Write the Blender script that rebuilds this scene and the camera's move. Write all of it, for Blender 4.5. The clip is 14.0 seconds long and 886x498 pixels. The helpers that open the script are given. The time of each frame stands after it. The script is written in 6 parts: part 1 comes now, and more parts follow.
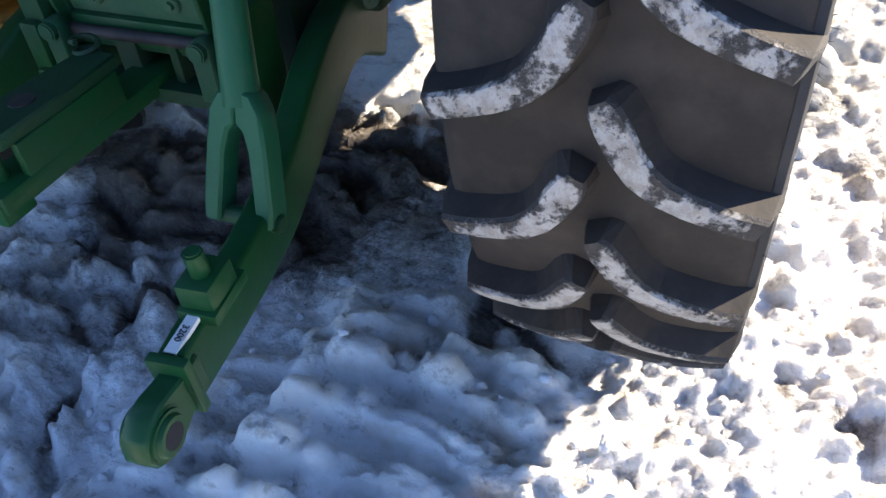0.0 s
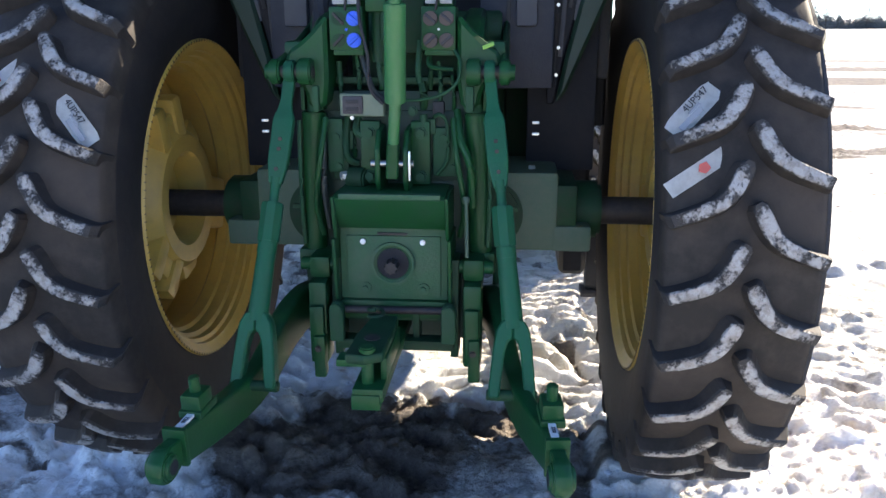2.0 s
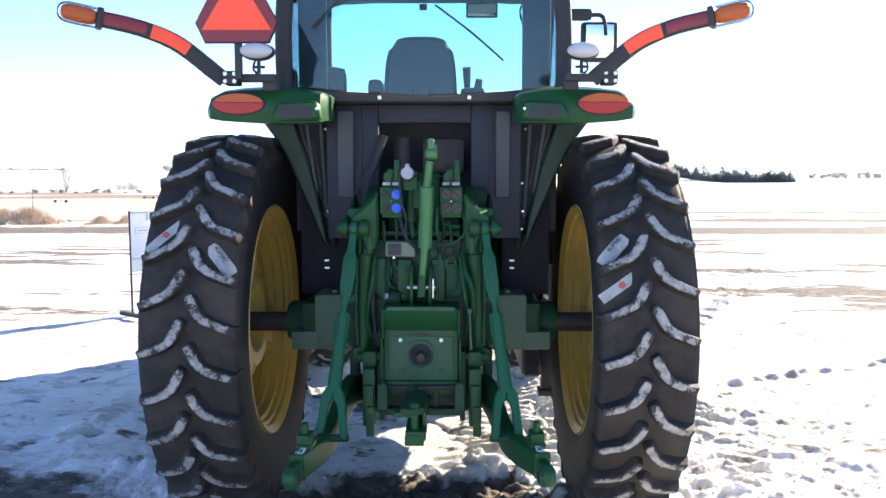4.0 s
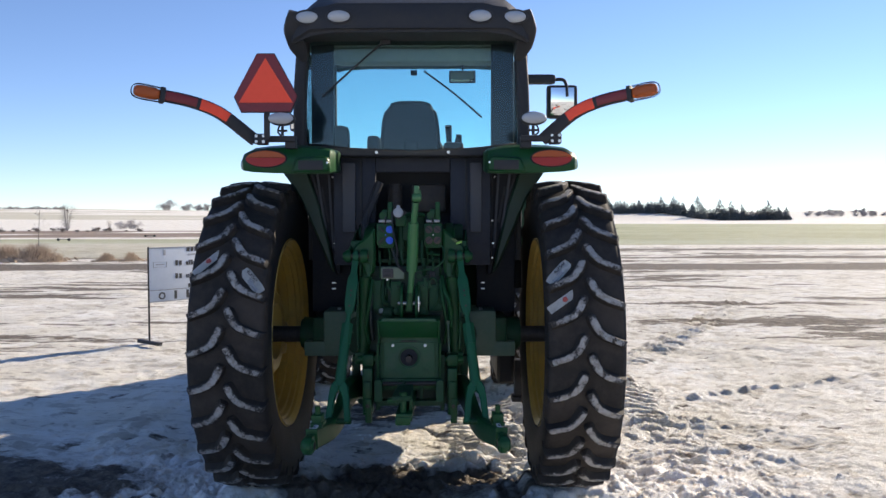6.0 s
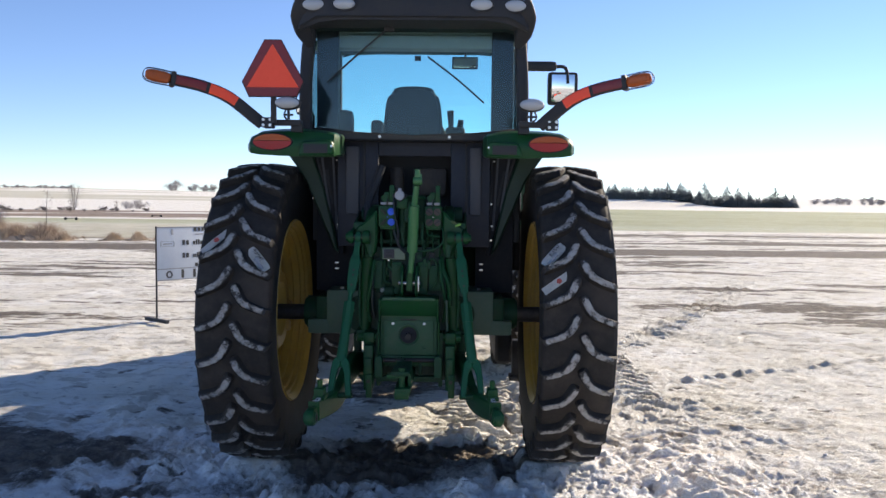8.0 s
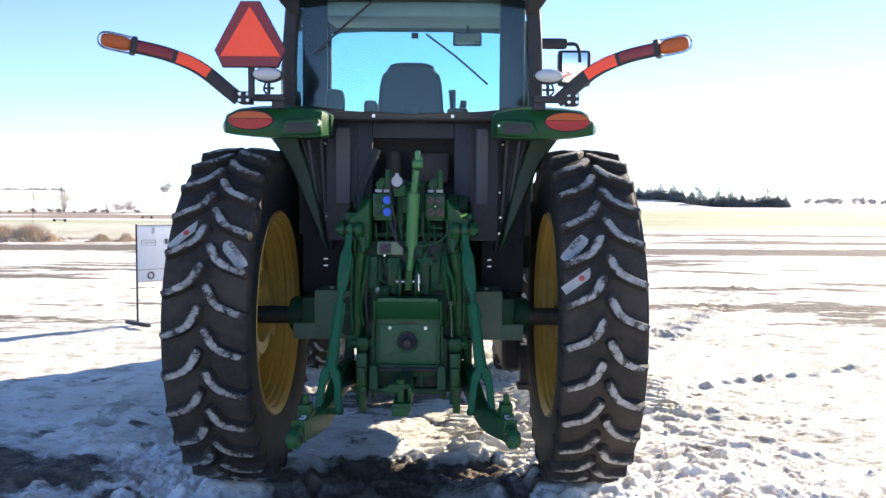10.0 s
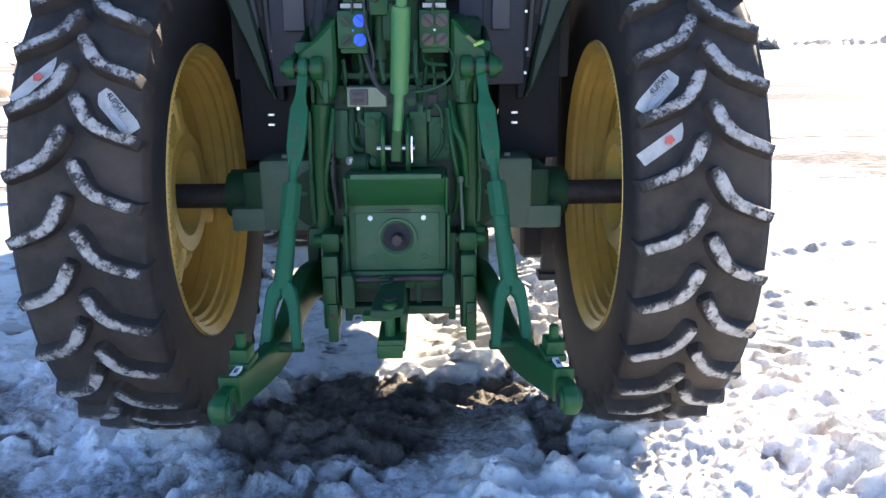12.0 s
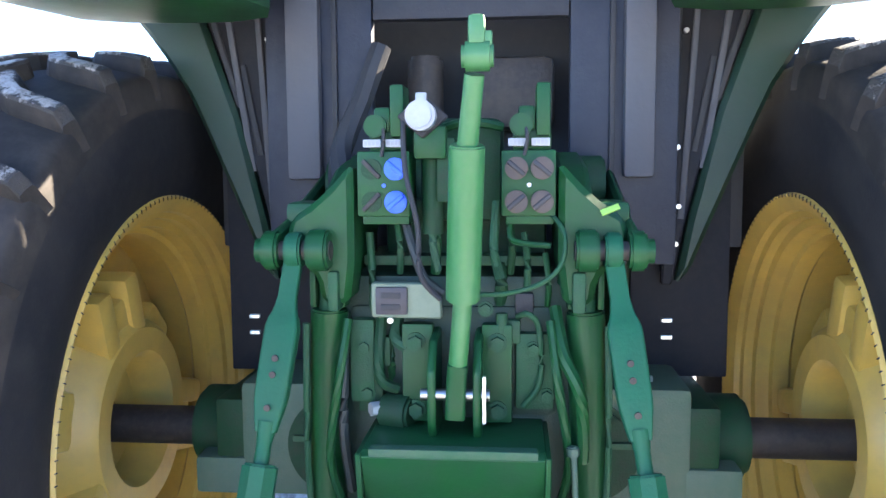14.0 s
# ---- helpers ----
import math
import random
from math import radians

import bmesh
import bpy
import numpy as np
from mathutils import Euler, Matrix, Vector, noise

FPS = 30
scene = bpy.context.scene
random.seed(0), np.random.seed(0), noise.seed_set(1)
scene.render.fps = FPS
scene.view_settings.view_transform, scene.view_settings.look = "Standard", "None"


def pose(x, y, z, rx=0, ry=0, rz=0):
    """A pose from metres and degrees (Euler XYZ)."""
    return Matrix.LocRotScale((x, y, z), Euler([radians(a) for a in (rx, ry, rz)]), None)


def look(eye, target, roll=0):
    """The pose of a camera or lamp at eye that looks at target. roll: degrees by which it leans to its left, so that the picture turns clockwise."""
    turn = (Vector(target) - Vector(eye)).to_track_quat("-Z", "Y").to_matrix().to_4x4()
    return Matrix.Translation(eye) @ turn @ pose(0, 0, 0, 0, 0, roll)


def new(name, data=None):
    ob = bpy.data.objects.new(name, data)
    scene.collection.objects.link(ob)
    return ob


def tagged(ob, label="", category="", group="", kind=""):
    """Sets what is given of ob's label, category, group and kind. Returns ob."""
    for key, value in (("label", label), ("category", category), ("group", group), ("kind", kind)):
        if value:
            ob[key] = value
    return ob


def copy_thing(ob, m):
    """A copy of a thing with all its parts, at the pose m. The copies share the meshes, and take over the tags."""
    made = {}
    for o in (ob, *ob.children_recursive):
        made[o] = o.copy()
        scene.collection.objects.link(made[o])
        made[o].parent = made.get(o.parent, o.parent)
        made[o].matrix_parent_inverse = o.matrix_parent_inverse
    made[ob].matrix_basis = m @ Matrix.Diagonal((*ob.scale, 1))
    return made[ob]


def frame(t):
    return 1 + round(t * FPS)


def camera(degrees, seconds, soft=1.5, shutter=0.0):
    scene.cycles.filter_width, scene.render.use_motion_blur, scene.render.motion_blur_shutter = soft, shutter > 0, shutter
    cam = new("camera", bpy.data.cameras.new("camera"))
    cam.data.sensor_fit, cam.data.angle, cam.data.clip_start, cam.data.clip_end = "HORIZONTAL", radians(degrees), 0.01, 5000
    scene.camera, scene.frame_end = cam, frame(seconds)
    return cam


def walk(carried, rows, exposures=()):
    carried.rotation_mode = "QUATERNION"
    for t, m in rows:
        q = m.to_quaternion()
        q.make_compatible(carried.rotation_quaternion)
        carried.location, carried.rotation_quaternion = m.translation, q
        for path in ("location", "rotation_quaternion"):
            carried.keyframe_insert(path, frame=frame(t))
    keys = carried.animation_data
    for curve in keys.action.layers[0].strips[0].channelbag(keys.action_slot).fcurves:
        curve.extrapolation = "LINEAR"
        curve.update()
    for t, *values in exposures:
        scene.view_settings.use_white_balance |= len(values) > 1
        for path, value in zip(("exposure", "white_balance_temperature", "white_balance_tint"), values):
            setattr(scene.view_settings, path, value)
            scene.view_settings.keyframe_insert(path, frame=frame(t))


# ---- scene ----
cam = camera(57.9, 14.0)
PATH = [
    (0, (1.102, -1.616, 1.418), (0.452, -0.26, 0.099), -5.3),
    (0.2, (0.986, -1.778, 1.414), (0.489, -0.286, 0.178), -1.1),
    (0.5, (0.929, -1.925, 1.472), (0.427, -0.389, 0.294), -3.4),
    (0.7, (0.811, -2.048, 1.483), (0.419, -0.391, 0.434), -1.1),
    (1, (0.684, -2.193, 1.503), (0.269, -0.501, 0.52), -4.0),
    (1.3, (0.564, -2.374, 1.498), (0.235, -0.646, 0.546), -2.0),
    (1.5, (0.519, -2.52, 1.515), (0.214, -0.726, 0.685), 0.1),
    (1.7, (0.486, -2.653, 1.556), (0.225, -0.814, 0.815), -1.5),
    (2, (0.379, -2.836, 1.597), (0.2, -0.917, 1.064), -0.1),
    (2.2, (0.263, -2.974, 1.575), (0.138, -1.011, 1.211), 0.7),
    (2.5, (0.239, -3.158, 1.637), (0.102, -1.185, 1.339), -0.6),
    (2.7, (0.249, -3.288, 1.638), (0.113, -1.312, 1.361), 0.1),
    (3, (0.259, -3.456, 1.664), (0.17, -1.475, 1.404), 0.5),
    (3.2, (0.225, -3.583, 1.649), (0.173, -1.594, 1.448), 0.6),
    (3.5, (0.163, -3.76, 1.657), (0.162, -1.77, 1.457), 0.3),
    (3.7, (0.152, -3.875, 1.655), (0.138, -1.885, 1.452), 0.1),
    (4, (0.149, -4.041, 1.683), (0.129, -2.049, 1.513), 0.0),
    (4.2, (0.153, -4.159, 1.679), (0.164, -2.164, 1.547), 0.2),
    (6.3, (0.243, -5.008, 1.682), (0.223, -3.009, 1.607), -0.2),
    (6.5, (0.234, -5.033, 1.684), (0.221, -3.035, 1.584), -0.5),
    (6.7, (0.231, -5.078, 1.682), (0.219, -3.08, 1.592), -0.5),
    (7, (0.24, -5.118, 1.688), (0.195, -3.122, 1.577), 1.1),
    (7.2, (0.244, -5.099, 1.675), (0.186, -3.103, 1.571), 1.3),
    (7.5, (0.262, -5.129, 1.683), (0.188, -3.133, 1.568), 1.3),
    (7.7, (0.26, -5.104, 1.677), (0.199, -3.108, 1.561), 1.0),
    (8, (0.275, -5.11, 1.678), (0.246, -3.114, 1.562), 0.6),
    (8.2, (0.273, -5.115, 1.681), (0.247, -3.117, 1.587), 0.2),
    (10.3, (0.2, -4.355, 1.603), (0.195, -2.359, 1.478), 0.5),
    (10.5, (0.185, -4.218, 1.61), (0.207, -2.224, 1.459), 0.2),
    (10.8, (0.147, -4.008, 1.584), (0.225, -2.017, 1.415), 0.1),
    (11, (0.151, -3.876, 1.574), (0.209, -1.884, 1.407), -0.4),
    (11.3, (0.166, -3.659, 1.579), (0.176, -1.672, 1.353), -1.1),
    (11.5, (0.149, -3.527, 1.557), (0.154, -1.546, 1.283), -0.8),
    (11.7, (0.15, -3.387, 1.552), (0.152, -1.414, 1.224), -0.4),
    (12, (0.131, -3.197, 1.525), (0.16, -1.255, 1.045), -0.5),
    (12.2, (0.135, -3.073, 1.521), (0.165, -1.143, 0.998), -0.7),
    (12.5, (0.181, -2.878, 1.532), (0.144, -0.937, 1.052), -1.6),
    (12.7, (0.18, -2.763, 1.59), (0.08, -0.82, 1.127), -1.8),
    (13, (0.165, -2.57, 1.574), (-0.013, -0.609, 1.22), -1.4),
    (13.2, (0.138, -2.436, 1.59), (-0.047, -0.468, 1.286), -1.2),
    (13.5, (0.124, -2.266, 1.589), (-0.05, -0.294, 1.304), -1.9),
    (13.7, (0.13, -2.149, 1.632), (-0.053, -0.177, 1.353), -1.9),
    (14, (0.129, -1.956, 1.618), (-0.056, 0.026, 1.424), -0.4),
]
walk(cam, [(t, look(eye, target, roll)) for t, eye, target, roll in PATH],
     exposures=[(t, stops, 6150, 18) for t, stops in (
         (0.0, 1.97), (0.5, 2.05), (1.0, 1.8), (1.5, 1.72), (2.0, 2.1), (2.5, 2.7), (3.0, 2.55), (3.5, 2.28), (4.2, 1.95), (6.3, 0.68), (7.5, 0.6), (8.2, 0.94),
         (10.3, 1.76), (11.0, 2.2), (11.8, 2.42), (12.2, 2.45), (12.7, 2.6), (13.3, 3.1), (14.0, 3.35))])

# ---- sun and sky ----
SUN_AZ, SUN_EL = radians(47), radians(25)
world = bpy.data.worlds.new("sky")
scene.world = world
world.use_nodes = True
wn = world.node_tree.nodes
sky = wn.new("ShaderNodeTexSky")
sky.sky_type, sky.sun_disc = "NISHITA", False
sky.sun_elevation, sky.sun_rotation = SUN_EL, SUN_AZ
sky.air_density, sky.dust_density, sky.ozone_density = 0.7, 0.0, 2.7
wn["Background"].inputs["Strength"].default_value = 0.099
world.node_tree.links.new(sky.outputs[0], wn["Background"].inputs["Color"])
sun = new("sun", bpy.data.lights.new("sun", "SUN"))
sun.data.energy, sun.data.angle, sun.data.color = 4.8, radians(0.5), (1.0, 0.87, 0.62)
sun.matrix_world = look((40 * math.sin(SUN_AZ), 40 * math.cos(SUN_AZ), 40 * math.tan(SUN_EL)), (0, 0, 0))


# ---- materials ----
def mat(name, base, rough=0.5, metal=0.0, spots=None, scale=20.0, amount=0.5, bump=0.0, bump_scale=60.0, coat=0.0, cut=(0.45, 0.65), random=0.0):
    """base colour with noise spots of a second colour at two scales, and a fine bump."""
    m = bpy.data.materials.new(name)
    m.use_nodes = True
    nt = m.node_tree
    n, lk = nt.nodes, nt.links.new
    b = n["Principled BSDF"]
    b.inputs["Roughness"].default_value, b.inputs["Metallic"].default_value = rough, metal
    b.inputs["Coat Weight"].default_value = coat
    co = n.new("ShaderNodeTexCoord")
    col = n.new("ShaderNodeRGB")
    col.outputs[0].default_value = (*base, 1)
    out = col.outputs[0]
    if spots:
        for k, (sc, am) in enumerate(((scale, amount), (scale * 5.3, amount * 0.6))):
            no = n.new("ShaderNodeTexNoise")
            no.inputs["Scale"].default_value, no.inputs["Detail"].default_value, no.inputs["Roughness"].default_value = sc, 6, 0.62
            lk(co.outputs["Object"], no.inputs["Vector"])
            ra = n.new("ShaderNodeMapRange")
            ra.inputs["From Min"].default_value, ra.inputs["From Max"].default_value = cut
            ra.inputs["To Max"].default_value = am
            lk(no.outputs["Fac"], ra.inputs["Value"])
            mx = n.new("ShaderNodeMix")
            mx.data_type = "RGBA"
            lk(ra.outputs[0], mx.inputs[0])
            lk(out, mx.inputs[6])
            mx.inputs[7].default_value = (*spots, 1)
            out = mx.outputs[2]
            if k == 0:
                rr = n.new("ShaderNodeMapRange")
                rr.inputs["To Min"].default_value, rr.inputs["To Max"].default_value = rough * 0.85, min(1, rough * 1.35)
                lk(no.outputs["Fac"], rr.inputs["Value"])
                lk(rr.outputs[0], b.inputs["Roughness"])
    if random:
        oi = n.new("ShaderNodeObjectInfo")
        hs = n.new("ShaderNodeHueSaturation")
        mr = n.new("ShaderNodeMapRange")
        mr.inputs["To Min"].default_value, mr.inputs["To Max"].default_value = 1 - random, 1 + random
        lk(oi.outputs["Random"], mr.inputs["Value"])
        lk(mr.outputs[0], hs.inputs["Value"])
        lk(out, hs.inputs["Color"])
        out = hs.outputs[0]
    lk(out, b.inputs["Base Color"])
    if bump:
        nb = n.new("ShaderNodeTexNoise")
        nb.inputs["Scale"].default_value, nb.inputs["Detail"].default_value = bump_scale, 5
        lk(co.outputs["Object"], nb.inputs["Vector"])
        bp = n.new("ShaderNodeBump")
        bp.inputs["Strength"].default_value, bp.inputs["Distance"].default_value = bump, 0.01
        lk(nb.outputs["Fac"], bp.inputs["Height"])
        lk(bp.outputs[0], b.inputs["Normal"])
    return m


GREEN = mat("green_paint", (0.00774, 0.06364, 0.01806), 0.34, spots=(0.02236, 0.0559, 0.03268), scale=6, amount=0.45, bump=0.05, bump_scale=90)
MIDGREEN = mat("green_fittings", (0.01548, 0.07224, 0.03096), 0.5, spots=(0.0387, 0.0731, 0.0473), scale=12, amount=0.5, bump=0.12, bump_scale=220)
CAST = mat("green_painted_casting", (0.072, 0.125, 0.08), 0.55, spots=(0.11, 0.14, 0.10), scale=9, amount=0.5, bump=0.14, bump_scale=220)
PLATE = mat("pale_green_plate", (0.0324, 0.0945, 0.0468), 0.48, spots=(0.0765, 0.108, 0.072), scale=9, amount=0.5, bump=0.15, bump_scale=120)
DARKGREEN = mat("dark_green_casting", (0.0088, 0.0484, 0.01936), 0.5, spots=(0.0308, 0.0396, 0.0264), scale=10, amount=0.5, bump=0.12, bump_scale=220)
YELLOW = mat("yellow_rim_paint", (0.62, 0.41, 0.085), 0.36, spots=(0.44, 0.30, 0.09), scale=4, amount=0.5, bump=0.04, bump_scale=60)
RUBBER = mat("dusty_rubber", (0.030, 0.031, 0.034), 0.66, spots=(0.056, 0.052, 0.052), scale=5, amount=0.6, bump=0.07, bump_scale=160, cut=(0.4, 0.75))
PALERUB = mat("dusty_sidewall_rubber", (0.025, 0.0225, 0.021), 0.68, spots=(0.07, 0.057, 0.048), scale=3.2, amount=0.6, bump=0.06, bump_scale=160)
BLACK = mat("black_plastic", (0.0338, 0.0351, 0.0403), 0.5, spots=(0.0455, 0.0442, 0.0442), scale=8, amount=0.6, bump=0.12, bump_scale=200)
# Sidewall rubber darkened to carry the shade between tyre and frame.
SHADERUB = mat("shaded_sidewall_rubber", (0.0175, 0.0175, 0.02), 0.6, spots=(0.0375, 0.03375, 0.03125), scale=6, amount=0.6, bump=0.06, bump_scale=160)
# Near black for the liner, and for shade in gaps, recesses and holes.
VOID = mat("panel_and_shade_black", (0.015, 0.0165, 0.0225), 0.6, spots=(0.027, 0.027, 0.03), scale=9, amount=0.5, bump=0.08)
TEAL = mat("lift_rod_paint", (0.0095, 0.088, 0.041), 0.42, spots=(0.019, 0.078, 0.04), scale=9, amount=0.5, bump=0.1, bump_scale=120)
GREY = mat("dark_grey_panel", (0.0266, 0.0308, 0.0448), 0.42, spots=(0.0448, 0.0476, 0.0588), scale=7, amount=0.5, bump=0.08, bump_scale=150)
STRIP = mat("grey_padded_strip", (0.085, 0.088, 0.10), 0.6, spots=(0.09, 0.09, 0.1), scale=8, amount=0.5, bump=0.1)
STEEL = mat("bright_steel", (0.38, 0.38, 0.37), 0.32, 1.0, spots=(0.3, 0.28, 0.25), scale=25, amount=0.4)
ZINC = mat("zinc_bolt", (0.75, 0.75, 0.72), 0.3, 0.6)
BAR = mat("dark_axle_steel", (0.03, 0.026, 0.026), 0.55, 0.3, spots=(0.075, 0.06, 0.05), scale=12, amount=0.6, bump=0.15)
HOSE = mat("hose_rubber", (0.015, 0.02, 0.018), 0.5, spots=(0.04, 0.05, 0.045), scale=15, amount=0.5)
SILVER = mat("grey_plastic_cap", (0.36, 0.37, 0.40), 0.35, spots=(0.28, 0.29, 0.32), scale=20, amount=0.5)
WHITE = mat("white_plastic", (0.8, 0.8, 0.78), 0.35)
PAPER = mat("paper_sticker", (0.72, 0.72, 0.7), 0.6, spots=(0.45, 0.45, 0.43), scale=14, amount=0.45, bump=0.1)
INK = mat("print_ink", (0.03, 0.03, 0.035), 0.6)
GREYINK = mat("grey_print", (0.3, 0.31, 0.33), 0.6)
REDINK = mat("red_print", (0.48, 0.10, 0.08), 0.6)
BLUE = mat("blue_cap", (0.015, 0.10, 0.72), 0.42, spots=(0.05, 0.16, 0.6), scale=30, amount=0.4)
BROWN = mat("brown_cap", (0.062, 0.044, 0.038), 0.5, spots=(0.085, 0.065, 0.058), scale=30, amount=0.4)
CHECK = mat("beige_sock", (0.42, 0.32, 0.2), 0.8)
SEAT = mat("seat_fabric", (0.05, 0.055, 0.065), 0.85, spots=(0.03, 0.03, 0.035), scale=60, amount=0.5, bump=0.2)
LINING = mat("cab_lining", (0.36, 0.36, 0.35), 0.85, spots=(0.24, 0.24, 0.22), scale=20, amount=0.4)
LIME = mat("lime_tag", (0.32, 0.55, 0.10), 0.5)

for m in (RUBBER, PALERUB, SHADERUB, VOID, GREY, STRIP, BLACK, GREEN, MIDGREEN, TEAL, PLATE, DARKGREEN):
    m.node_tree.nodes["Principled BSDF"].inputs["Specular IOR Level"].default_value = 0.22


def lens_mat(name, base, rough=0.3, through_light=0.08, glow=0.0):
    m = mat(name, base, rough)
    m.node_tree.nodes["Principled BSDF"].inputs["Specular IOR Level"].default_value = 0.25
    b = m.node_tree.nodes["Principled BSDF"]
    b.inputs["Transmission Weight"].default_value = through_light
    if glow:
        b.inputs["Subsurface Weight"].default_value = 0.2
    return m


AMBER = lens_mat("amber_lens", (0.44, 0.10, 0.025))
REDLENS = lens_mat("red_lens", (0.38, 0.03, 0.028))
ORANGE = mat("orange_reflective", (1.0, 0.085, 0.03), 0.45, spots=(0.95, 0.075, 0.025), scale=40, amount=0.4)
DARKRED = mat("dark_red_reflector", (0.2, 0.013, 0.018), 0.35, spots=(0.14, 0.01, 0.015), scale=60, amount=0.5)
CLEAR = lens_mat("clear_lamp_lens", (0.5, 0.52, 0.55), 0.15, 0.1)
MIRROR = mat("mirror_glass", (0.85, 0.87, 0.88), 0.03, 1.0)


def glass_mat(name, tint):
    m = bpy.data.materials.new(name)
    m.use_nodes = True
    n, lk = m.node_tree.nodes, m.node_tree.links.new
    n.remove(n["Principled BSDF"])
    tr, gl, mx, fr = n.new("ShaderNodeBsdfTransparent"), n.new("ShaderNodeBsdfGlossy"), n.new("ShaderNodeMixShader"), n.new("ShaderNodeFresnel")
    tr.inputs[0].default_value = (*tint, 1)
    gl.inputs["Roughness"].default_value = 0.02
    fr.inputs[0].default_value = 1.45
    lk(fr.outputs[0], mx.inputs[0])
    lk(tr.outputs[0], mx.inputs[1])
    lk(gl.outputs[0], mx.inputs[2])
    lk(mx.outputs[0], n["Material Output"].inputs[0])
    return m


def caked_mat():
    """Rubber with dirty snow packed on it, torn at the edges; each bar has its own pattern."""
    m = mat("snow_caked_rubber", (0.032, 0.029, 0.027), 0.75)
    n, lk = m.node_tree.nodes, m.node_tree.links.new
    b = n["Principled BSDF"]
    co, oi = n.new("ShaderNodeTexCoord"), n.new("ShaderNodeObjectInfo")
    off = n.new("ShaderNodeVectorMath")
    comb = n.new("ShaderNodeCombineXYZ")
    for k in range(3):
        mul = n.new("ShaderNodeMath")
        mul.operation, mul.inputs[1].default_value = "MULTIPLY", (31.0, 57.0, 83.0)[k]
        lk(oi.outputs["Random"], mul.inputs[0])
        lk(mul.outputs[0], comb.inputs[k])
    off.operation = "ADD"
    lk(co.outputs["Object"], off.inputs[0])
    lk(comb.outputs[0], off.inputs[1])

    def noise(scale, detail, rough):
        no = n.new("ShaderNodeTexNoise")
        no.inputs["Scale"].default_value, no.inputs["Detail"].default_value, no.inputs["Roughness"].default_value = scale, detail, rough
        lk(off.outputs[0], no.inputs["Vector"])
        return no.outputs["Fac"]

    def math_node(op, a, c):
        q = n.new("ShaderNodeMath")
        q.operation = op
        for i, v in enumerate((a, c)):
            if isinstance(v, float):
                q.inputs[i].default_value = v
            else:
                lk(v, q.inputs[i])
        return q.outputs[0]

    def ranged(v, lo, hi, out=1.0):
        r_ = n.new("ShaderNodeMapRange")
        r_.inputs["From Min"].default_value, r_.inputs["From Max"].default_value, r_.inputs["To Max"].default_value = lo, hi, out
        lk(v, r_.inputs["Value"])
        return r_.outputs[0]

    at = n.new("ShaderNodeAttribute")
    at.attribute_name = "cake"
    body = math_node("ADD", math_node("MULTIPLY", at.outputs["Fac"], 0.42), math_node("MULTIPLY", noise(24, 6, 0.65), 1.1))
    body = math_node("ADD", body, math_node("MULTIPLY", noise(120, 6, 0.7), 0.7))
    mask = ranged(body, 1.17, 1.29)
    tone = n.new("ShaderNodeMix")
    tone.data_type = "RGBA"
    lk(ranged(noise(45, 6, 0.7), 0.45, 0.62, 0.75), tone.inputs[0])
    tone.inputs[6].default_value, tone.inputs[7].default_value = (0.39, 0.38, 0.37, 1), (0.22, 0.195, 0.165, 1)
    mx = n.new("ShaderNodeMix")
    mx.data_type = "RGBA"
    lk(mask, mx.inputs[0])
    mx.inputs[6].default_value = (0.034, 0.031, 0.03, 1)
    lk(tone.outputs[2], mx.inputs[7])
    lk(mx.outputs[2], b.inputs["Base Color"])
    bp = n.new("ShaderNodeBump")
    bp.inputs["Strength"].default_value, bp.inputs["Distance"].default_value = 0.9, 0.006
    lk(math_node("ADD", mask, noise(90, 5, 0.7)), bp.inputs["Height"])
    lk(bp.outputs[0], b.inputs["Normal"])
    return m


CAKED = caked_mat()
GLASS = glass_mat("tinted_cab_glass", (0.80, 0.94, 0.93))


# ---- mesh helpers ----
def mesh_object(name, bm, material, parent=None, label="", smooth=False):
    me = bpy.data.meshes.new(name)
    bm.to_mesh(me)
    bm.free()
    for m in material if isinstance(material, (list, tuple)) else [material]:
        me.materials.append(m)
    if smooth:
        me.shade_smooth()
        me.set_sharp_from_angle(angle=radians(40))
    ob = new(name, me)
    if parent:
        ob.parent = parent
    if label:
        tagged(ob, label)
    return ob


def part(name, bm, material, parent, label="", smooth=True):
    return mesh_object(name, bm, material, parent, label, smooth)


def thing(name, label, category, group="", kind="", at=(0, 0, 0)):
    ob = new(name)
    ob.location = at
    ob.empty_display_size = 0.1
    return tagged(ob, label, category, group, kind)


def join(*bms):
    """One bmesh out of several."""
    out = bmesh.new()
    for b in bms:
        me = bpy.data.meshes.new("tmp")
        b.to_mesh(me)
        b.free()
        out.from_mesh(me)
        bpy.data.meshes.remove(me)
    return out


def slab(a, b, bevel=0.004, m=None):
    """A bevelled block between two corners, turned by the pose m."""
    bm = bmesh.new()
    bmesh.ops.create_cube(bm, size=1)
    lo, hi = [min(p) for p in zip(a, b)], [max(p) for p in zip(a, b)]
    for v in bm.verts:
        v.co = Vector([lo[i] + (v.co[i] + 0.5) * (hi[i] - lo[i]) for i in range(3)])
    if bevel:
        bevel = min(bevel, 0.45 * min(h - l for h, l in zip(hi, lo)))
        bmesh.ops.bevel(bm, geom=bm.edges[:], offset=bevel, segments=2, affect="EDGES", profile=0.6)
    if m:
        bm.transform(m)
    return bm


